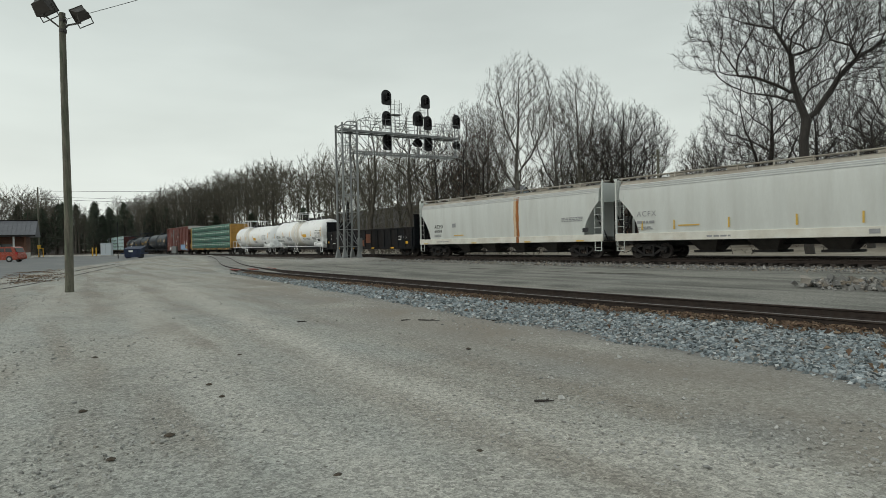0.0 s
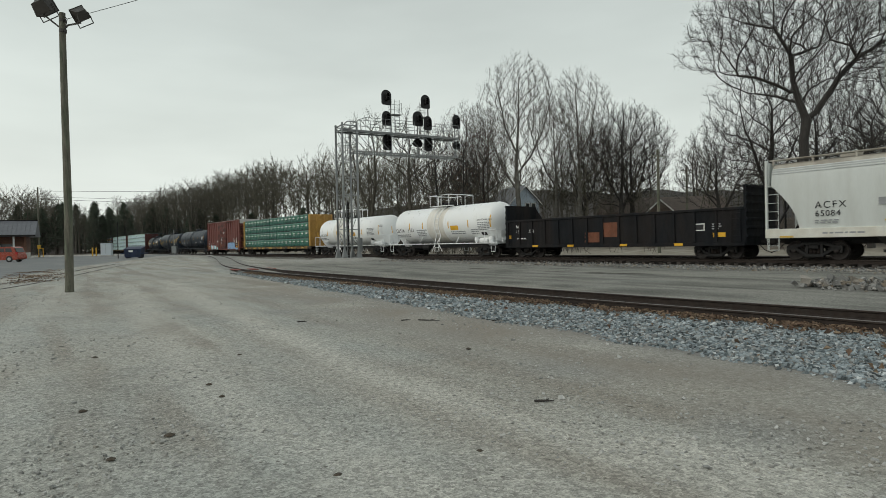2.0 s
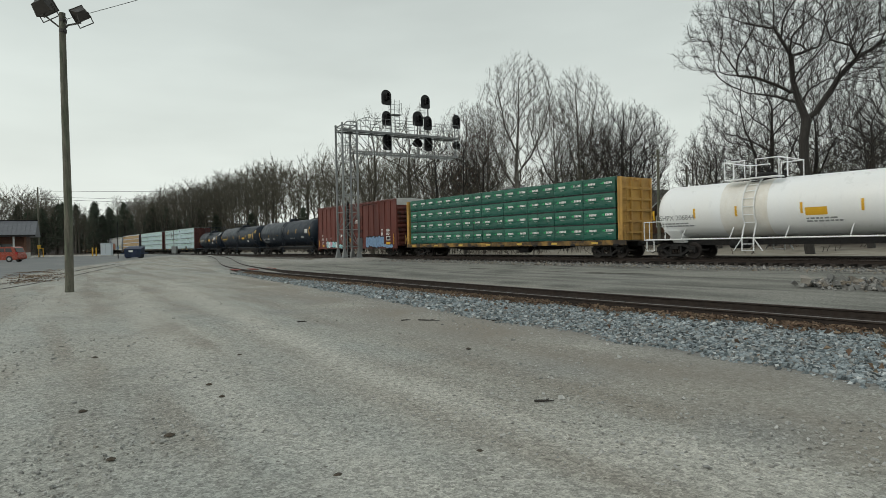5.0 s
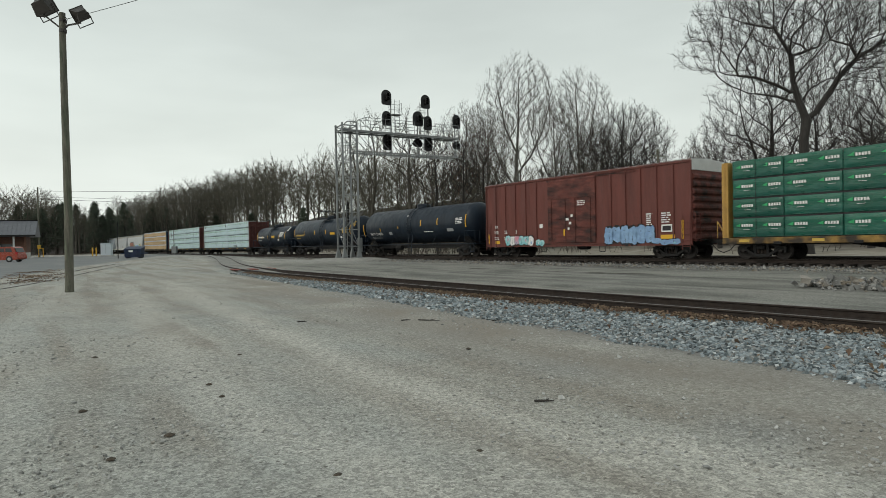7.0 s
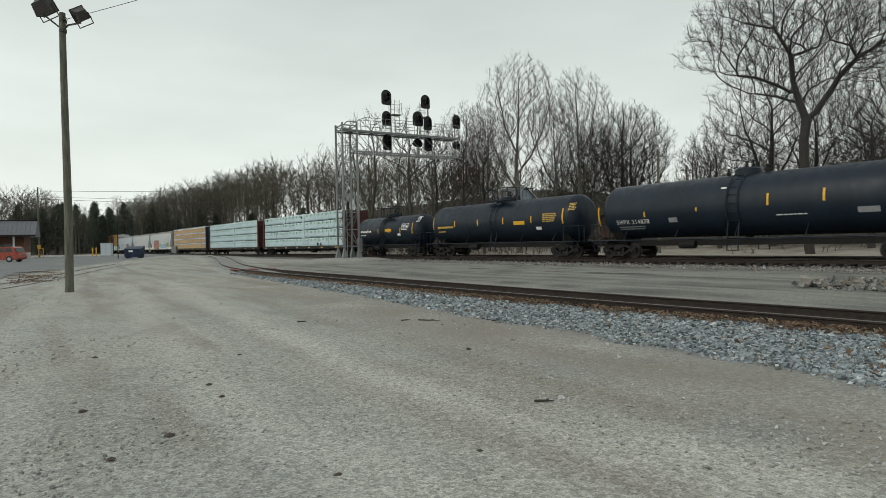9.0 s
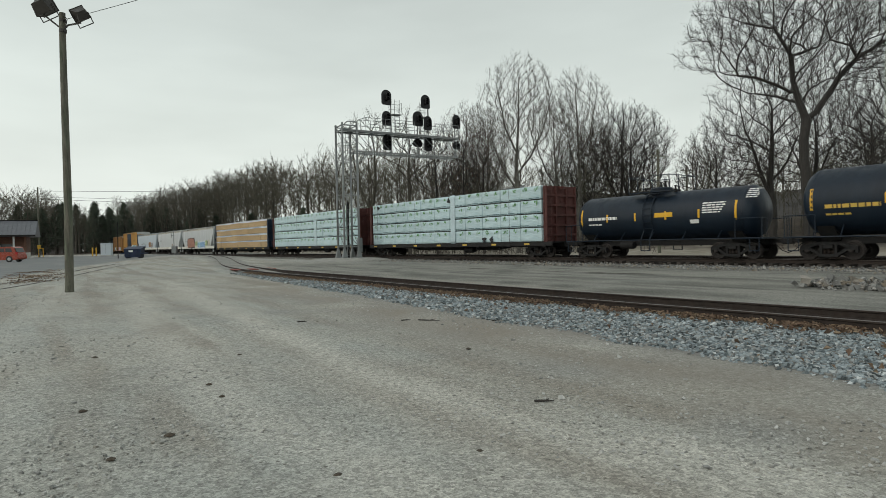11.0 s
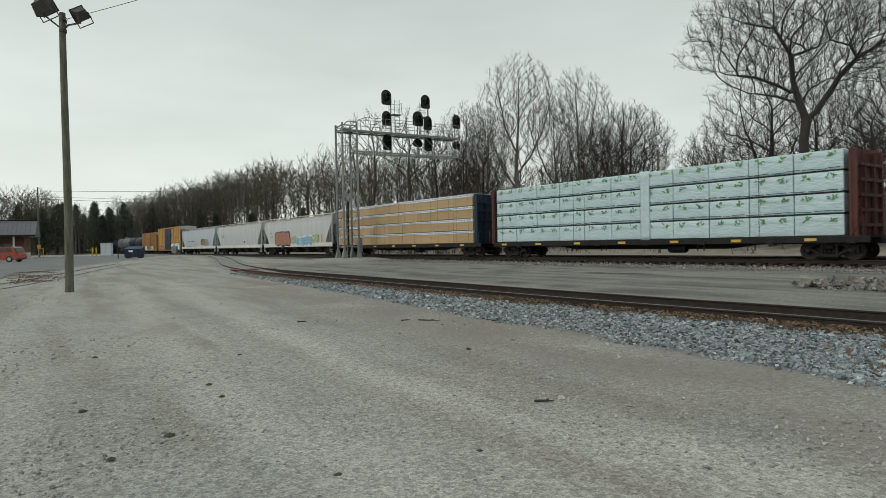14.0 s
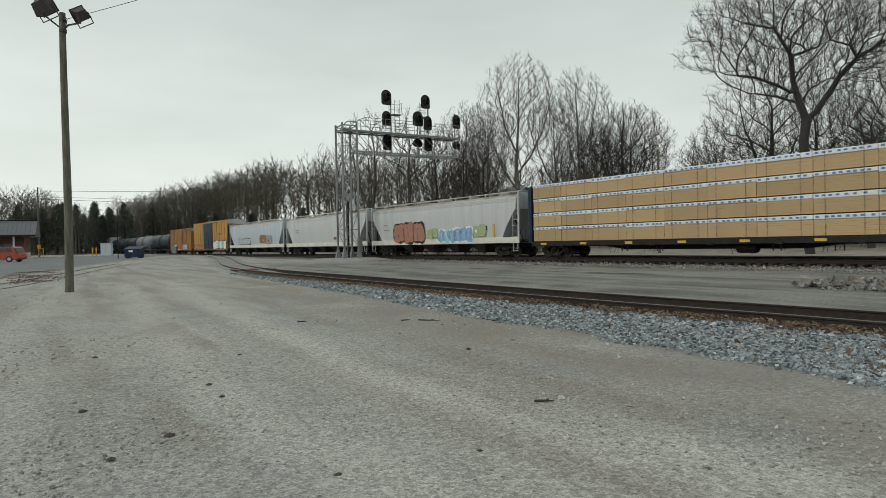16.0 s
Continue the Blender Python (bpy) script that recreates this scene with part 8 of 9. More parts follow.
# the great oak: fork low, one stem leaning over, long low limb
oak = grow_tree(3, [
    [(0, 0, -0.3), (-0.2, 0, 5), (-0.4, 0, 9.3), (-0.15, 0, 11.1), (-0.63, 0.1, 12.4), (-1.1, 0.2, 14.3), (-1.2, 0.2, 16.3), (-2.5, 0.3, 18.6), (-2.5, 0.3, 20.8), (-2.7, 0.2, 22.5)],
    [(-0.15, 0, 11.0), (0.55, -0.2, 11.6), (1.54, -0.5, 13.2), (2.1, -0.6, 14.2), (3.46, -0.9, 15.7), (6.4, -1.4, 17.5), (8.5, -1.6, 18.6)],
    [(3.4, -0.9, 15.7), (2.9, -0.9, 16.7), (1.6, -0.5, 17.3), (1.3, -0.2, 19.0)],
    [(-1.17, 0.2, 16.3), (-0.1, 0.5, 16.6), (1.6, 1.0, 17.3), (2.2, 1.2, 18.9), (3.0, 1.4, 21.0)],
    [(-0.9, 0.2, 13.1), (-2.8, -0.2, 13.9), (-4.5, -0.5, 14.4), (-6.9, -0.6, 14.65), (-7.85, -0.6, 14.95), (-9.4, -0.6, 15.0)],
    [(-2.4, 0.3, 18.5), (-4.2, 0.9, 19.2), (-6.2, 1.1, 19.9)],
    [(-0.6, 0.1, 12.4), (-1.6, 1.6, 13.3), (-3.4, 3.0, 14.0)]],
    [(-1.5, 0, 18.0, 8.2, 6.5, 5.8), (-7.4, -0.2, 15.2, 4.2, 3.8, 3.0), (6.0, -1.0, 17.6, 5.2, 4.5, 4.6), (-3.4, 1.5, 12.6, 4.0, 3.0, 1.8)],
    0.37, count=16000, step=0.34, kill=0.28, thin=0.009, twigs=3, fine=3, up=0.12, jitter=0.2)
tree_thing(oak, stand(29.9, 49.5), "huge bare oak with a forked trunk and long low limbs")
big2 = grow_tree(8, [[(0, 0, -0.3), (0.1, 0, 3.0), (0.0, 0.2, 6.0), (0.4, 0.1, 9.5), (0.3, 0, 13.0)], [(0.05, 0.1, 4.6), (-1.4, 0.5, 7.2), (-2.6, 0.8, 10.0)], [(0, 0.2, 6.0), (1.6, -0.8, 8.2), (3.0, -1.2, 10.6)]],
    [(0, 0, 12.0, 6.4, 6.4, 7.4), (-2.5, 0.5, 8.6, 4.4, 4.0, 3.8), (3.0, -1.0, 9.5, 4.0, 4.0, 4.0)], 0.38, count=7000, step=0.40, kill=0.34, thin=0.009, twigs=3, fine=2)
t_b = tree_thing(big2, stand(31.5, 58.0, 40), "large bare tree with a thick dark trunk", "large trees by the line")
copy_thing(t_b, stand(27.6, 60.5, 150, 0.66))
copy_thing(t_b, stand(35.6, 50.5, 260, 0.78))
copy_thing(t_b, stand(41.0, 55.0, 80, 0.92))
copy_thing(t_b, stand(38.5, 63.0, 300, 0.85))

syc = grow_tree(21, [[(0, 0, -0.3), (0.1, 0, 5), (-0.1, 0.1, 10), (0.2, 0, 15), (0.4, 0.1, 20.5)], [(0, 0, 7.4), (-1.4, 0.3, 9.6), (-2.6, 0.6, 12.6)], [(-0.05, 0.1, 9.4), (1.5, -0.4, 11.4), (3.0, -0.8, 14.6), (3.8, -0.9, 17.5)], [(0, 0, 12.0), (-1.5, -0.5, 14.6), (-2.2, -0.7, 18.0)]],
    [(0.2, 0, 16.8, 5.0, 5.0, 6.8), (-2.8, 0.3, 12.2, 3.4, 3.6, 4.8), (3.2, -0.5, 13.0, 3.2, 3.4, 5.0)], 0.28, count=5200, step=0.44, kill=0.36, thin=0.0095, twigs=3, up=0.2)
t_s = tree_thing(syc, stand(9.0, 72.0, 10), "tall pale-barked bare tree with a narrow crown", "tall pale trees", M_BARKP, M_TWIGP)
copy_thing(t_s, stand(17.5, 77.0, 120, 0.96))
copy_thing(t_s, stand(15.2, 81.0, 220, 0.84))
copy_thing(t_s, stand(3.0, 76.0, 300, 0.80))
copy_thing(t_s, stand(6.3, 82.0, 60, 0.85))
rnd_t = grow_tree(34, [[(0, 0, -0.3), (0.1, 0, 2.5), (0.0, 0.1, 5.5), (0.3, 0.1, 9.0), (0.2, 0, 12.5)], [(0, 0, 4.0), (1.4, 0.3, 6.5), (2.6, 0.4, 9.6)], [(0, 0, 5.0), (-1.5, -0.4, 7.5), (-2.6, -0.6, 10.4)]],
    [(0.2, 0, 11.2, 5.8, 5.8, 6.3), (0, 0, 6.8, 5.0, 5.0, 3.0)], 0.36, count=6500, step=0.40, kill=0.34, thin=0.0095, twigs=3)
t_r = tree_thing(rnd_t, stand(22.4, 76.0, 0), "round-crowned bare tree with dense dark twigs", "round-crowned trees")
copy_thing(t_r, stand(24.8, 79.0, 100, 0.98))
copy_thing(t_r, stand(19.8, 84.0, 200, 0.9))
russet = grow_tree(55, [[(0, 0, -0.3), (0.1, 0, 4), (0, 0.1, 8), (0.2, 0, 12)]], [(0, 0, 9.5, 3.2, 3.2, 6.0), (0.4, 0.2, 5.0, 2.6, 2.6, 2.8)], 0.20, count=2600, step=0.42, kill=0.4, thin=0.009, twigs=3, leaf=0.2)
t_l = tree_thing(russet, stand(5.0, 73.0, 0), "slender tree still holding russet dead leaves", "russet trees")
copy_thing(t_l, stand(2.6, 70.5, 90, 0.9))
copy_thing(t_l, stand(-0.6, 72.0, 180, 1.0))

wood_a = grow_tree(61, [[(0, 0, -0.3), (0.2, 0, 5), (0, 0.2, 10), (0.3, 0, 13)]], [(0, 0, 11.5, 4.6, 4.6, 6.0), (0.5, 0, 6.0, 3.0, 3.0, 3.0)], 0.26, count=1300, step=0.62, kill=0.52, thin=0.016, twigs=3, fine=0)
wood_b = grow_tree(62, [[(0, 0, -0.3), (-0.2, 0, 4), (0.5, 0.2, 9), (0.4, 0, 14)], [(0, 0.1, 5.2), (-1.6, 0.2, 9.0), (-2.2, 0.4, 12)]], [(0, 0, 12.8, 4.8, 4.8, 5.8), (-1.5, 0, 9.0, 4.0, 3.5, 4.5)], 0.28, count=1400, step=0.62, kill=0.52, thin=0.016, twigs=3, fine=0)
wood_c = grow_tree(63, [[(0, 0, -0.3), (0.1, 0, 3), (-0.3, 0.2, 7), (-0.2, 0, 10)], [(0.05, 0, 3.4), (1.4, 0.4, 7.0)]], [(0, 0, 9.4, 4.6, 4.6, 6.2)], 0.24, count=1300, step=0.62, kill=0.52, thin=0.016, twigs=3, fine=0)


def woods():
    r = random.Random(9)
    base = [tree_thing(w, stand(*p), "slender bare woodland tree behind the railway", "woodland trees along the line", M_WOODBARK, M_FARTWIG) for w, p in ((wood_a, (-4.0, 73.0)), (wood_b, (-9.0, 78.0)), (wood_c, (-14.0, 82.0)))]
    spots = []
    for s in np.arange(34, 330, 12.0):
        for off in (17, 30):
            o = off + r.uniform(-4, 4)
            if r.random() < (0.85 if off < 40 else 0.7):
                x, y, _ = line_at(s + r.uniform(-2, 2), o)
                if x > 0 and y < 95:
                    continue
                spots.append((x, y, 0.85 + 0.25 * r.random() + (0.25 if s > 170 else 0.0)))
    # beyond the lot and behind the brick building
    for k in range(14):
        x = -170 + k * 10 + r.uniform(-2, 2)
        y = 205 + r.uniform(-12, 35) - max(0, -100 - x) * 0.7
        if dist_to(MAIN_C, np.array([x]), np.array([y]))[0] < -10:
            spots.append((x, y, 1.25 + 0.4 * r.random()))
    for k in range(14):
        spots.append((-165 + k * 7.0 + r.uniform(-2, 2), 165 + r.uniform(0, 25), 1.15 + 0.3 * r.random()))
    # far trees seen through the gap to the east
    for k in range(9):
        spots.append((40 + k * 7.0 + r.uniform(-2, 2), 112 + r.uniform(-8, 30), 0.75 + 0.35 * r.random()))
    for k in range(8):
        spots.append((2 + k * 4.5 + r.uniform(-1, 1), 104 + r.uniform(-4, 16), 0.85 + 0.3 * r.random()))
    for k in range(7):
        x, y, _ = line_at(300 + k * 12, -8 - 14 * r.random())
        spots.append((x, y, 1.2 + 0.35 * r.random()))
    for x, y, sc in spots[:290]:
        if x < -2:
            sc = (crown_top(x, y) - gz(x, y)) / 17.5 * r.uniform(0.85, 1.02)
        copy_thing(base[r.randrange(3)], stand(x, y, r.uniform(0, 360), min(sc, 1.9)))


def crown_top(x, y):
    """Height of the wood's skyline, by bearing from the lot."""
    b = 784 + 1075 * x / max(y, 1)
    rise = float(np.interp(b, [-100, 0, 70, 110, 180, 215, 300, 400, 480, 600, 720, 860, 1000, 1150, 1250, 1400], [128, 124, 116, 92, 80, 98, 112, 138, 160, 164, 178, 165, 140, 110, 130, 130]))
    return 1.6 + rise * y / 1075


def far_woods():
    """The mass of bare crowns behind the first trees: countless fine twigs."""
    r = random.Random(77)
    forms = []
    for k in range(4):
        pos, par = grow_nodes(90 + k, [[(0, 0, 0), (0.02, 0, 0.25), (0.03 * k - 0.04, 0.02, 0.5), (0.02, 0, 0.7)]], [(0, 0, 0.66, 0.25, 0.25, 0.33), (0.08 * (k - 1.5), 0.05, 0.5, 0.24, 0.24, 0.28)], 420, 0.042, 0.038, up=0.18, jitter=0.15)
        rad = branch_radii(par, 0.010, 0.0010)
        fr = random.Random(k)
        vs = []
        for i in range(1, len(par)):
            a, b = Vector(pos[par[i]]), Vector(pos[i])
            t = (b - a).normalized()
            u = t.orthogonal().normalized() * rad[i]
            w = t.cross(u)
            e = b + t * 0.012
            vs += [(a + u, a - u * 0.5 + w * 0.87, e), (a - u * 0.5 + w * 0.87, a - u * 0.5 - w * 0.87, e), (a - u * 0.5 - w * 0.87, a + u, e)]
            if rad[i] < 0.004:
                for q in range(7):
                    d = (t + Vector((fr.gauss(0, 0.6), fr.gauss(0, 0.6), fr.gauss(0, 0.5) + 0.3))).normalized() * fr.uniform(0.03, 0.07)
                    sd = d.orthogonal().normalized() * 0.0010
                    o = a.lerp(b, fr.random())
                    vs.append((o - sd, o + sd, o + d))
        forms.append(np.array([[tuple(p) for p in tri] for tri in vs]))
    gather = []

    def crown(x, y, top=None):
        g = gz(x, y)
        top = top or max(crown_top(x, y) * r.uniform(0.80, 1.0), g + 6)
        h = top - g
        a, wide = r.uniform(0, 6.28), h * r.uniform(0.85, 1.15)
        f = forms[r.randrange(4)]
        ca, sa = math.cos(a) * wide, math.sin(a) * wide
        gather.append(np.stack([x + f[..., 0] * ca - f[..., 1] * sa, y + f[..., 0] * sa + f[..., 1] * ca, g + f[..., 2] * h], -1))

    for s in np.arange(40, 330, 4.4):
        for off in (24, 38, 52, 64):
            x, y, _ = line_at(s + r.uniform(-1.5, 1.5), off + r.uniform(-5, 5))
            if x > -2 and y < 100:
                continue
            crown(x, y)
    for k in range(60):
        x = -190 + k * 2.4 + r.uniform(-1.5, 1.5)
        crown(x, 170 + r.uniform(0, 36))
    for k in range(44):
        crown(-2 + k * 2.2 + r.uniform(-1, 1), 118 + r.uniform(-4, 26))
    for k in range(30):
        x, y = 35 + k * 1.2 + r.uniform(-0.8, 0.8), 62 + r.uniform(0, 26)
        if x / y > 0.47:
            crown(x, y, 1.6 + r.uniform(120, 215) * y / 1075)
    for k in range(12):
        x, y = 3 + k * 1.5 + r.uniform(-0.6, 0.6), 84 + r.uniform(0, 8)
        if not 0.105 < x / y < 0.17:
            crown(x, y, 1.6 + r.uniform(110, 190) * y / 1075)
    # thicket behind the line, up to the house and beyond, and under the oak
    for k in range(100):
        x, y = -10 + k * 0.36 + r.uniform(-0.6, 0.6), 76 + r.uniform(-4, 18)
        if not 0.105 < x / y < 0.165:
            crown(x, y, 1.6 + r.uniform(65, 150) * y / 1075)
    for k in range(66):
        y = 60 + r.uniform(0, 24)
        x = y * (0.425 + 0.005 * k)
        crown(x, y, 1.6 + r.uniform(70, 190) * y / 1075)
    for k in range(26):
        x, y, _ = line_at(300 + k * 4, -8 - 20 * r.random())
        crown(x, y)
    tri = np.concatenate(gather).reshape(-1, 3)
    me = bpy.data.meshes.new("far_woods")
    me.from_pydata(tri.tolist(), [], np.arange(len(tri)).reshape(-1, 3).tolist())
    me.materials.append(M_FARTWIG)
    ob = new("far_woods", me)
    tagged(ob, "distant mass of bare brown winter woodland", "woods", kind="stuff")


far_woods()
woods()


def brush():
    """Undergrowth along the wood's edge: uncountable thin stems."""
    r = random.Random(14)
    m = Mesh()

    def bush(x, y, h, n):
        g = gz(x, y)
        for k in range(n):
            p = Vector((x + r.gauss(0, 0.9), y + r.gauss(0, 0.9), g - 0.1))
            d = Vector((r.gauss(0, 0.35), r.gauss(0, 0.35), 1)).normalized()
            L = h * r.uniform(0.5, 1.1)
            pts = limb_path(p, d, L, 3, 0.2, 0.0, r)
            strand(m, pts, [0.03, 0.024, 0.018, 0.012], 3)
            for q in range(4):
                a = pts[1 + q % 3]
                e = limb_path(a, Vector((r.gauss(0, 1), r.gauss(0, 1), 0.7)).normalized(), L * 0.35, 2, 0.2, 0, r)
                strand(m, e, [0.016, 0.012, 0.009], 3)
    for s in np.arange(30, 330, 2.1):
        for off, h in ((12, 2.5), (17, 4.0), (24, 5.5), (33, 7.0)):
            x, y, _ = line_at(s + r.uniform(-1, 1), off + r.uniform(-3, 3))
            bush(x, y, h * r.uniform(0.6, 1.1) * (1.3 if s > 150 else 1), 7)
    for s in np.arange(-30, 30, 3.0):
        x, y, _ = line_at(s + r.uniform(-1, 1), 26 + r.uniform(-3, 6))
        bush(x, y, 2.0 * r.uniform(0.5, 1.2), 5)
    for k in range(110):
        bush(-165 + k * 1.3 + r.uniform(-1, 1), 188 + r.uniform(-6, 12) - max(0, -95 + 0 - (-165 + k * 1.3)) * 0.4, 6.5 * r.uniform(0.6, 1.2), 7)
    ob = new("undergrowth", m.data("undergrowth", M_BRUSH))
    tagged(ob, "tangled brown winter undergrowth at the edge of the wood", "undergrowth", kind="stuff")


brush()


def cedar_mesh(seed, h, w):
    """Evergreen: trunk with drooping sprays in whorls."""
    r = random.Random(seed)
    tm, cm = Mesh(), Mesh()
    strand(tm, [Vector((0, 0, -0.3)), Vector((0.05, 0, h * 0.5)), Vector((0, 0, h))], [0.22, 0.14, 0.03], 7)
    for k in range(150):
        t = r.random() ** 0.8
        z = 0.4 + t * (h - 0.5)
        rad = w * (1 - t) ** 0.75 * r.uniform(0.5, 1.1) + 0.15
        a = r.uniform(0, 2 * math.pi)
        tip = Vector((rad * math.cos(a), rad * math.sin(a), z + r.uniform(-0.3, 0.5)))
        root_ = Vector((0, 0, z))
        strand(tm, [root_, tip], [0.03, 0.01], 3)
        for q in range(17):
            c = root_.lerp(tip, r.uniform(0.2, 1.05)) + Vector((r.gauss(0, 0.22), r.gauss(0, 0.22), r.gauss(0, 0.22)))
            u = Vector((r.gauss(0, 1), r.gauss(0, 1), r.gauss(0, 0.6))).normalized() * r.uniform(0.12, 0.26)
            v = u.orthogonal().normalized() * 0.07
            b = len(cm.v)
            cm.v += [tuple(c - u), tuple(c - v), tuple(c + u), tuple(c + v)]
            cm.f.append((b, b + 1, b + 2, b + 3))
            cm.mi.append(0)
    return tm, cm, Mesh()


def cedars():
    c = cedar_mesh(4, 9.0, 2.6)
    first = tree_thing(c, stand(-86, 196, 0, 1.2), "dark evergreen cedar among bare trees", "cedars", M_BARK, M_CEDAR, "cedar")
    r = random.Random(3)
    for s, off, sc in ((205, 12, 1.05), (212, 16, 1.2), (170, 17, 0.95), (150, 19, 0.9), (120, 18, 0.8), (96, 20, 0.8), (240, 13, 1.3), (258, 10, 1.2), (275, 12, 1.4), (228, 22, 1.4), (186, 24, 1.1)):
        x, y, _ = line_at(s, off)
        copy_thing(first, stand(x, y, r.uniform(0, 360), sc))
    # the clump that hides the line where it leaves the view
    for s, off, sc in ((312, -7, 1.2), (318, -5, 1.35), (326, -6, 1.5), (334, -9, 1.4), (342, -7, 1.6), (352, -10, 1.5), (364, -9, 1.6), (303, -9, 1.5), (308, -12, 1.7), (316, -13, 1.9), (325, -16, 1.8), (299, -16, 1.4), (336, -18, 2.0), (348, -22, 2.0), (300, -24, 1.5)):
        x, y, _ = line_at(s, off)
        copy_thing(first, stand(x, y, r.uniform(0, 360), sc))
    for k in range(13):
        copy_thing(first, stand(-134 + k * 2.5 + r.uniform(-1, 1), 190 + r.uniform(-6, 8), r.uniform(0, 360), 1.05 + 0.4 * r.random()))
    for k in range(12):
        copy_thing(first, stand(-112 + k * 3.6 + r.uniform(-1, 1), 196 + r.uniform(-5, 8) , r.uniform(0, 360), 1.1 + 0.4 * r.random()))


cedars()


def far_hill():
    """Wooded rise behind the line; its surface is a mass of bare crowns."""
    m = Mesh()
    nx, ny = 170, 10
    for j in range(ny):
        for i in range(nx):
            s = -140 + i * 5.2
            off = 66 + j * 14
            x, y, _ = line_at(min(max(s, -150), 600), off)
            if s > 600.0:
                x, y = x - (s - 600) * 0.56, y + (s - 600) * 0.83
            h = (j / (ny - 1)) ** 0.7 * (13.5 + 11 * min(max((s - 60) / 140, 0), 1)) + 2.2 * noise.noise((x * 0.05, y * 0.05, 1)) + 1.2 * noise.noise((x * 0.25, y * 0.25, 4))
            m.v.append((x, y, gz(x, y) + (h if j else -1.0)))
    for j in range(ny - 1):
        for i in range(nx - 1):
            a = j * nx + i
            m.f.append((a, a + 1, a + nx + 1, a + nx))
            m.mi.append(0)
    ob = new("wooded_hill", m.data("wooded_hill", mat("bare_winter_hillside", (0.036, 0.031, 0.028), 0.95, 0, 0.35, 0.15, 1.5, 0.6, 0.8), True))
    tagged(ob, "brown wooded hillside behind the railway in winter", "hillside", kind="structure")
    # low rise beyond the lot
    m = Mesh()
    nx = 70
    for j in range(6):
        for i in range(nx):
            x, y = -420 + i * 4.6, 262 + j * 18
            h = (j / 5) ** 0.6 * 15 + 2.0 * noise.noise((x * 0.05, y * 0.05, 7))
            m.v.append((x, y - max(0, -150 - x) * 0.5, (h if j else -1.0) + 1.0))
    for j in range(5):
        for i in range(nx - 1):
            a = j * nx + i
            m.f.append((a, a + 1, a + nx + 1, a + nx))
            m.mi.append(0)
    ob = new("wooded_rise", m.data("wooded_rise", bpy.data.materials["bare_winter_hillside"], True))
    tagged(ob, "low brown wooded rise beyond the lot", "hillside", kind="structure")


far_hill()


# ---- ballast, rocks, leaves and litter ----
def island_material(name, cols, rough=0.85, bump=0.004):
    m = bpy.data.materials.new(name)
    m.use_nodes = True
    nt = m.node_tree
    b = nt.nodes["Principled BSDF"]
    N, L = nt.nodes.new, nt.links.new
    geo = N("ShaderNodeNewGeometry")
    ramp = N("ShaderNodeValToRGB")
    e = ramp.color_ramp.elements
    e[0].position, e[0].color = 0, (*cols[0], 1)
    e[1].position, e[1].color = 1, (*cols[-1], 1)
    for i, c in enumerate(cols[1:-1]):
        k = e.new((i + 1) / (len(cols) - 1))
        k.color = (*c, 1)
    L(geo.outputs["Random Per Island"], ramp.inputs[0])
    nz = N("ShaderNodeTexNoise")
    nz.inputs["Scale"].default_value, nz.inputs["Detail"].default_value = 40, 4
    tc = N("ShaderNodeTexCoord")
    L(tc.outputs["Object"], nz.inputs["Vector"])
    mr = N("ShaderNodeMapRange")
    mr.inputs["From Min"].default_value, mr.inputs["From Max"].default_value = 0.3, 0.7
    mr.inputs["To Min"].default_value, mr.inputs["To Max"].default_value = 0.8, 1.15
    L(nz.outputs["Fac"], mr.inputs["Value"])
    mx = N("ShaderNodeMixRGB")
    mx.blend_type, mx.inputs[0].default_value = "MULTIPLY", 1.0
    L(ramp.outputs[0], mx.inputs[1])
    L(mr.outputs[0], mx.inputs[2])
    L(mx.outputs[0], b.inputs["Base Color"])
    b.inputs["Roughness"].default_value = rough
    bp = N("ShaderNodeBump")
    bp.inputs["Distance"].default_value = bump
    L(nz.outputs["Fac"], bp.inputs["Height"])
    L(bp.outputs[0], b.inputs["Normal"])
    return m


M_STONE = island_material("blue_grey_ballast_stone", [(0.05, 0.058, 0.06), (0.14, 0.17, 0.18), (0.26, 0.305, 0.325), (0.36, 0.41, 0.43), (0.17, 0.165, 0.15), (0.58, 0.62, 0.63)])
M_ROCK = island_material("grey_rubble", [(0.10, 0.10, 0.097), (0.20, 0.20, 0.19), (0.27, 0.27, 0.26), (0.23, 0.19, 0.14), (0.36, 0.36, 0.35)])
M_LITTER = island_material("fallen_brown_leaves", [(0.085, 0.06, 0.045), (0.16, 0.108, 0.07), (0.23, 0.16, 0.105), (0.13, 0.078, 0.055), (0.31, 0.24, 0.165)])
M_PEB = island_material("loose_pebbles", [(0.22, 0.22, 0.21), (0.38, 0.38, 0.36), (0.48, 0.48, 0.46), (0.30, 0.285, 0.25)])

_OCT = [(1, 0, 0), (-1, 0, 0), (0, 1, 0), (0, -1, 0), (0, 0, 1), (0, 0, -1)]
_CUBE = [(-1, -1, -1), (1, -1, -1), (1, 1, -1), (-1, 1, -1), (-1, -1, 1), (1, -1, 1), (1, 1, 1), (-1, 1, 1)]
_CF = [(3, 2, 1, 0), (4, 5, 6, 7), (0, 1, 5, 4), (1, 2, 6, 5), (2, 3, 7, 6), (3, 0, 4, 7)]


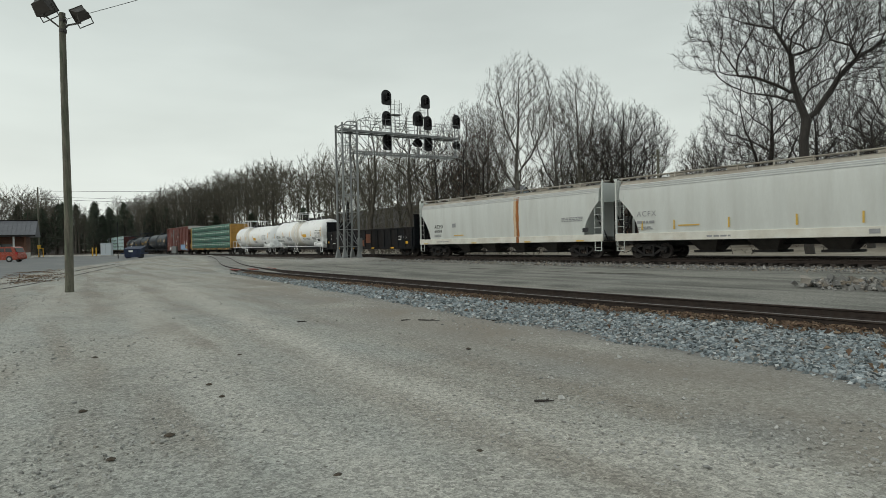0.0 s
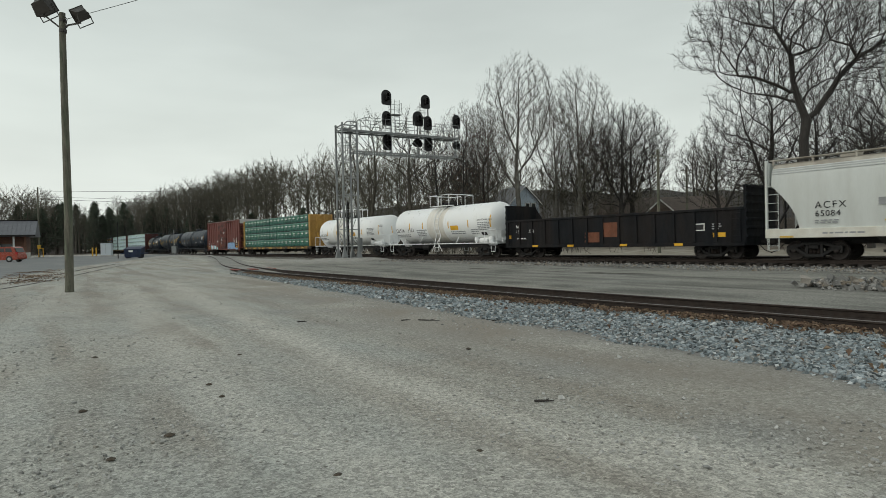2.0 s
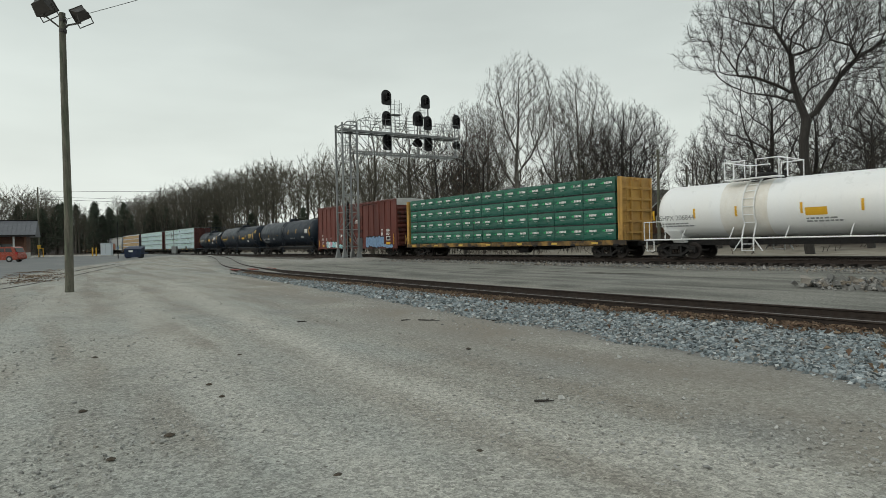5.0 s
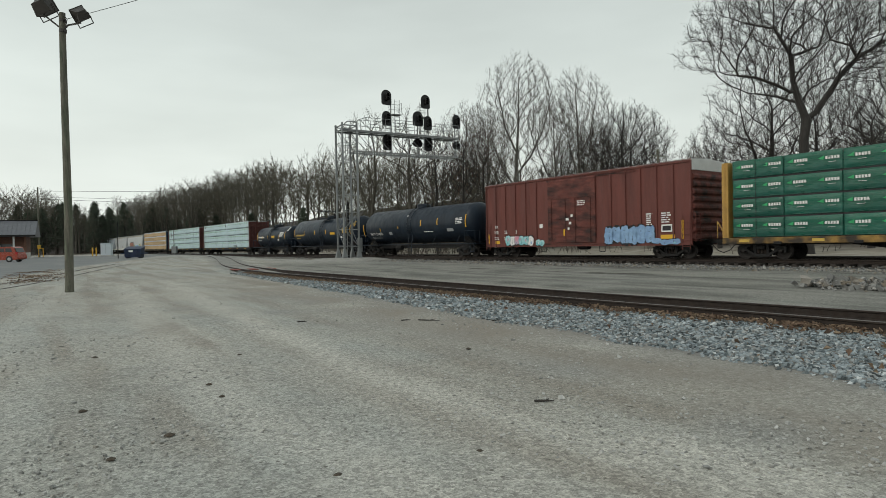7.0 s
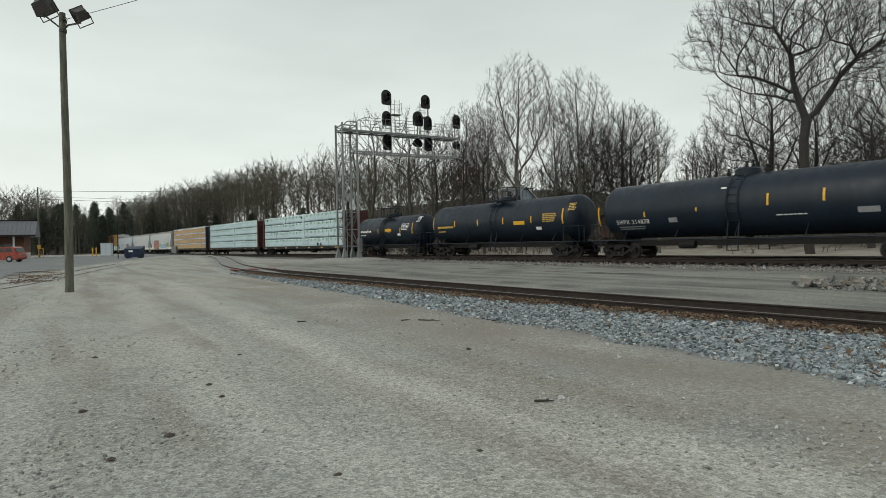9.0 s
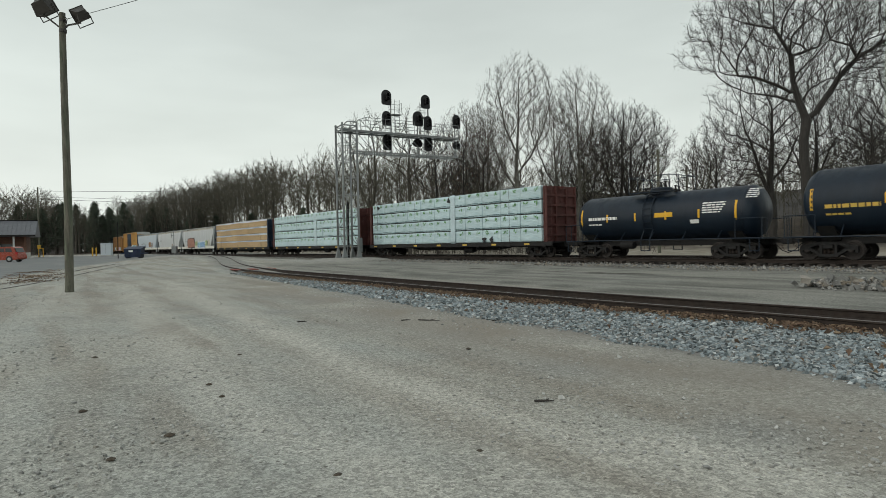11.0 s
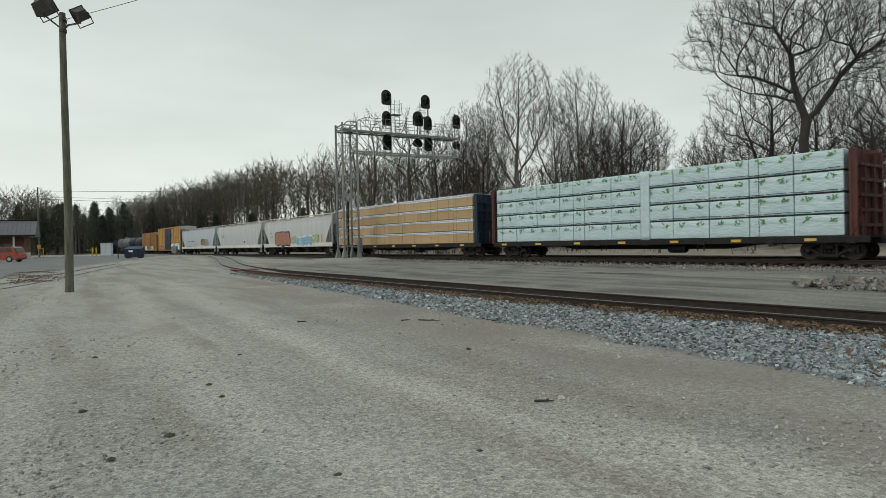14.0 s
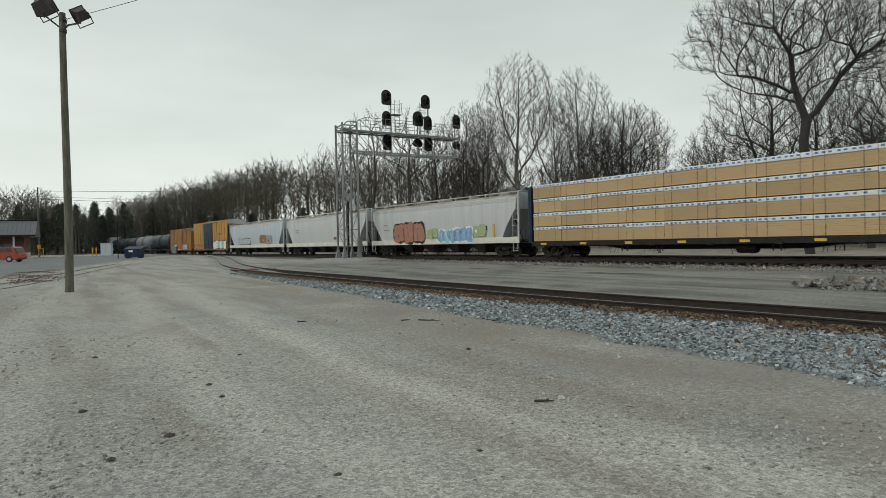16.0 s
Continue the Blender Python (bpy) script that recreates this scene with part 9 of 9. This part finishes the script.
def stone_field(name, spots, material, label, seed, flat=0.75):
    """spots: x, y, z, size."""
    r = np.random.RandomState(seed)
    n = len(spots)
    sp = np.array(spots)
    base = np.array(_CUBE, float) * 0.5
    v = base[None] + r.uniform(-0.28, 0.28, (n, 8, 3))
    v *= r.uniform(0.75, 1.25, (n, 1, 3)) * np.array([1, 1, flat])
    a, b = r.uniform(0, 6.28, n), r.uniform(-0.7, 0.7, n)
    ca, sa, cb, sb = np.cos(a)[:, None], np.sin(a)[:, None], np.cos(b)[:, None], np.sin(b)[:, None]
    x, y, z = v[..., 0], v[..., 1], v[..., 2]
    x, z = cb * x + sb * z, -sb * x + cb * z
    x, y = ca * x - sa * y, sa * x + ca * y
    v = np.stack([x, y, z], -1) * sp[:, 3][:, None, None] + sp[:, None, :3]
    f = (np.array(_CF)[None] + (np.arange(n) * 8)[:, None, None]).reshape(-1, 4)
    me = bpy.data.meshes.new(name)
    me.from_pydata(v.reshape(-1, 3).tolist(), [], f.tolist())
    me.materials.append(material)
    ob = new(name, me)
    return tagged(ob, label, "stones", kind="stuff")


def near_width(y):
    """How far the ballast reaches on the lot's side of the siding."""
    return np.interp(y, [5, 7.5, 13, 20, 33, 40], [4.5, 4.3, 3.6, 2.7, 1.7, 1.4])


def ballast_and_litter():
    r = random.Random(31)
    pts = path_resample(SIDING[1:7], 0.25)
    d = np.gradient(pts, axis=0)
    d /= np.linalg.norm(d, axis=1)[:, None]
    nrm = np.stack([-d[:, 1], d[:, 0]], -1)  # towards the lot
    spots, far, leaves = [], [], []
    n = len(pts)
    for k in range(190000):
        i = r.randrange(n)
        x, y = pts[i]
        if y < 3.5 or x > 12 or y > 37:
            continue
        keep = 1.0 if y < 16 else (0.45 if y < 26 else 0.25)
        if r.random() > keep:
            continue
        w = float(near_width(y)) + 0.25 * noise.noise((x * 0.9, y * 0.9, 2))
        o = r.uniform(0.85, w + 0.35 * r.random() ** 2)
        jt = r.uniform(-0.14, 0.14)
        px, py = x + nrm[i, 0] * o + d[i, 0] * jt, y + nrm[i, 1] * o + d[i, 1] * jt
        size = r.uniform(0.024, 0.052) * (1.0 if y < 16 else 1.35)
        spots.append((px, py, -0.012 + size * r.uniform(0.0, 0.75), size))
    xy = np.array([(s[0], s[1]) for s in spots])
    gzs = ground_z(xy[:, 0], xy[:, 1])
    spots = [(s[0], s[1], g + s[2], s[3]) for s, g in zip(spots, gzs)]
    stone_field("ballast_stones", spots[:56000], M_STONE, "blue-grey crushed stone ballast along the siding", 4)
    # leaves caught against the near rail
    m = Mesh()
    for k in range(15000):
        i = r.randrange(n)
        x, y = pts[i]
        if y < 3.5 or x > 12 or y > 36:
            continue
        if noise.noise((x * 0.7, y * 0.7, 9)) < -0.12 and r.random() < 0.7:
            continue
        o = 0.84 + abs(r.gauss(0, 0.28))
        if r.random() < 0.035:
            o = r.uniform(1.0, float(near_width(y)))
        jt = r.uniform(-0.14, 0.14)
        px, py = x + nrm[i, 0] * o + d[i, 0] * jt, y + nrm[i, 1] * o + d[i, 1] * jt
        z = gz(px, py) + r.uniform(0.045, 0.085)
        sz = r.uniform(0.03, 0.065)
        mt = Matrix.Translation((px, py, z)) @ Euler((r.gauss(0, 0.6), r.gauss(0, 0.6), r.uniform(0, 6.28))).to_matrix().to_4x4()
        m.add([(-sz, 0, 0.0), (-sz * 0.2, -sz * 0.6, sz * 0.35), (sz, 0, 0.0), (-sz * 0.2, sz * 0.6, sz * 0.35), (0.1 * sz, 0, -sz * 0.1)], [(0, 1, 4), (1, 2, 4), (2, 3, 4), (3, 0, 4)], mt)
    ob = new("fallen_leaves", m.data("fallen_leaves", M_LITTER))
    tagged(ob, "brown fallen leaves caught along the siding rail", "leaves", kind="stuff")
    # rubble heap between the lines
    sp = []
    for k in range(2200):
        t = r.random()
        x = 10.4 + t * 8.0 + r.gauss(0, 0.3)
        y = 17.0 - t * 5.2 + r.gauss(0, 0.45)
        h = 0.22 * math.exp(-((y - 17.0 + t * 5.2) / 0.6) ** 2)
        s = r.uniform(0.07, 0.17) if r.random() < 0.4 else r.uniform(0.04, 0.09)
        sp.append((x, y, gz(x, y) + h * r.random() + s * 0.2, s))
    stone_field("rubble_heap", sp, M_ROCK, "low heap of grey rubble between the tracks", 6)
    # leaf litter beside the disused track
    m = Mesh()
    for k in range(1700):
        t = r.random()
        x, y = -20.5 - t * 10.5 + r.gauss(0, 0.5), 31.5 + t * 16 + r.gauss(0, 1.3)
        if noise.noise((x * 0.5, y * 0.5, 3)) < -0.1:
            continue
        sz = r.uniform(0.04, 0.085)
        mt = Matrix.Translation((x - 0.8, y, gz(x, y) + 0.015)) @ Euler((r.gauss(0, 0.3), r.gauss(0, 0.5), r.uniform(0, 6.28))).to_matrix().to_4x4()
        m.add([(-sz, 0, 0), (0, -sz * 0.6, sz * 0.3), (sz, 0, 0), (0, sz * 0.6, sz * 0.3)], [(0, 1, 2), (0, 2, 3)], mt)
    ob = new("leaf_litter", m.data("leaf_litter", M_LITTER))
    tagged(ob, "russet leaf litter beside the disused track", "leaves", kind="stuff")
    # pebbles and scraps on the lot
    sp = []
    for k in range(13000):
        y = 2.2 + 22 * r.random() ** 1.6
        x = r.uniform(-1, 1) * (y * 0.8 + 1)
        if 0.8 * (x - 3.5) + 0.6 * (y - 15.05) > -2.6 or 0.84 * (x + 3.7) + 0.54 * (y - 25.55) > -2.2:
            continue
        if noise.noise((x * 0.35, y * 0.35, 12)) < -0.05 and r.random() < 0.8:
            continue
        s = r.uniform(0.01, 0.024) if r.random() < 0.95 else r.uniform(0.024, 0.042)
        sp.append((x, y, gz(x, y) + s * 0.15, s))
    stone_field("loose_gravel", sp, M_PEB, "loose pebbles scattered over the gravel lot", 8)
    # stones along the main line's shoulder
    sp = []
    for k in range(5000):
        s = r.uniform(-12, 60)
        o = r.choice((1, 1, 1, -1)) * abs(r.gauss(0, 0.9))
        x, y, _ = line_at(s, -1.5 - o)
        sz = r.uniform(0.04, 0.085)
        sp.append((x, y, 0, sz))
    xy = np.array([(q[0], q[1]) for q in sp])
    g = ground_z(xy[:, 0], xy[:, 1])
    stone_field("shoulder_ballast", [(q[0], q[1], z + q[3] * 0.25, q[3]) for q, z in zip(sp, g)], M_ROCK, "dull grey ballast on the shoulder of the main line", 9)


ballast_and_litter()


def scraps():
    """Twigs and dark clods lying on the lot."""
    r = random.Random(41)
    M_CLOD = mat("dark_dry_clod", (0.07, 0.055, 0.04), 0.95, 0, 0.3, 5, 60)
    for x, y, ln in ((0.88, 6.04, 0.2), (-2.76, 7.08, 0.1), (-3.05, 9.0, 0.1), (0.35, 9.1, 0.12), (-0.9, 12.6, 0.2), (0.95, 12.2, 0.16), (-3.1, 12.8, 0.2), (-0.55, 12.6, 0.5), (3.0, 10.4, 0.25), (2.35, 12.2, 0.3), (-2.4, 6.5, 0.1), (-3.6, 6.0, 0.12), (-5.2, 9.0, 0.12), (0.25, 4.63, 0.09), (-0.76, 4.2, 0.1), (-2.37, 5.18, 0.12), (-2.56, 4.61, 0.1)):
        g = gz(x, y)
        if ln > 0.14:
            m = Mesh()
            pts = limb_path(Vector((0, 0, 0.012)), Vector((1, r.uniform(-0.3, 0.3), 0)).normalized(), ln, 4, 0.12, 0, r)
            pts = [Vector((p.x, p.y, 0.014)) for p in pts]
            strand(m, pts, [0.012, 0.014, 0.012, 0.009, 0.004], 5)
            strand(m, [pts[2], pts[2] + Vector((ln * 0.25, ln * 0.2, 0.01))], [0.008, 0.004], 4)
            ob = part("twig", m, M_TWIG, None, m=pose(x, y, g, 0, 0, r.uniform(-25, 25)))
            tagged(ob, "dry brown twig lying on the gravel", "twig", "twigs on the lot")
        else:
            ln *= 0.7
            m = Mesh().lathe([(0.02, 0.0), (ln * 0.5, 0.008), (ln * 0.42, ln * 0.2), (ln * 0.15, ln * 0.32)], "z", 9)
            m.v = [(a * r.uniform(0.7, 1.3), b * r.uniform(0.7, 1.3), c) for a, b, c in m.v]
            ob = part("clod", m, M_CLOD, None, m=pose(x, y, g, 0, 0, r.uniform(0, 360)))
            tagged(ob, "dark dry clod of earth on the gravel", "clod", "clods on the lot")


scraps()
motions()
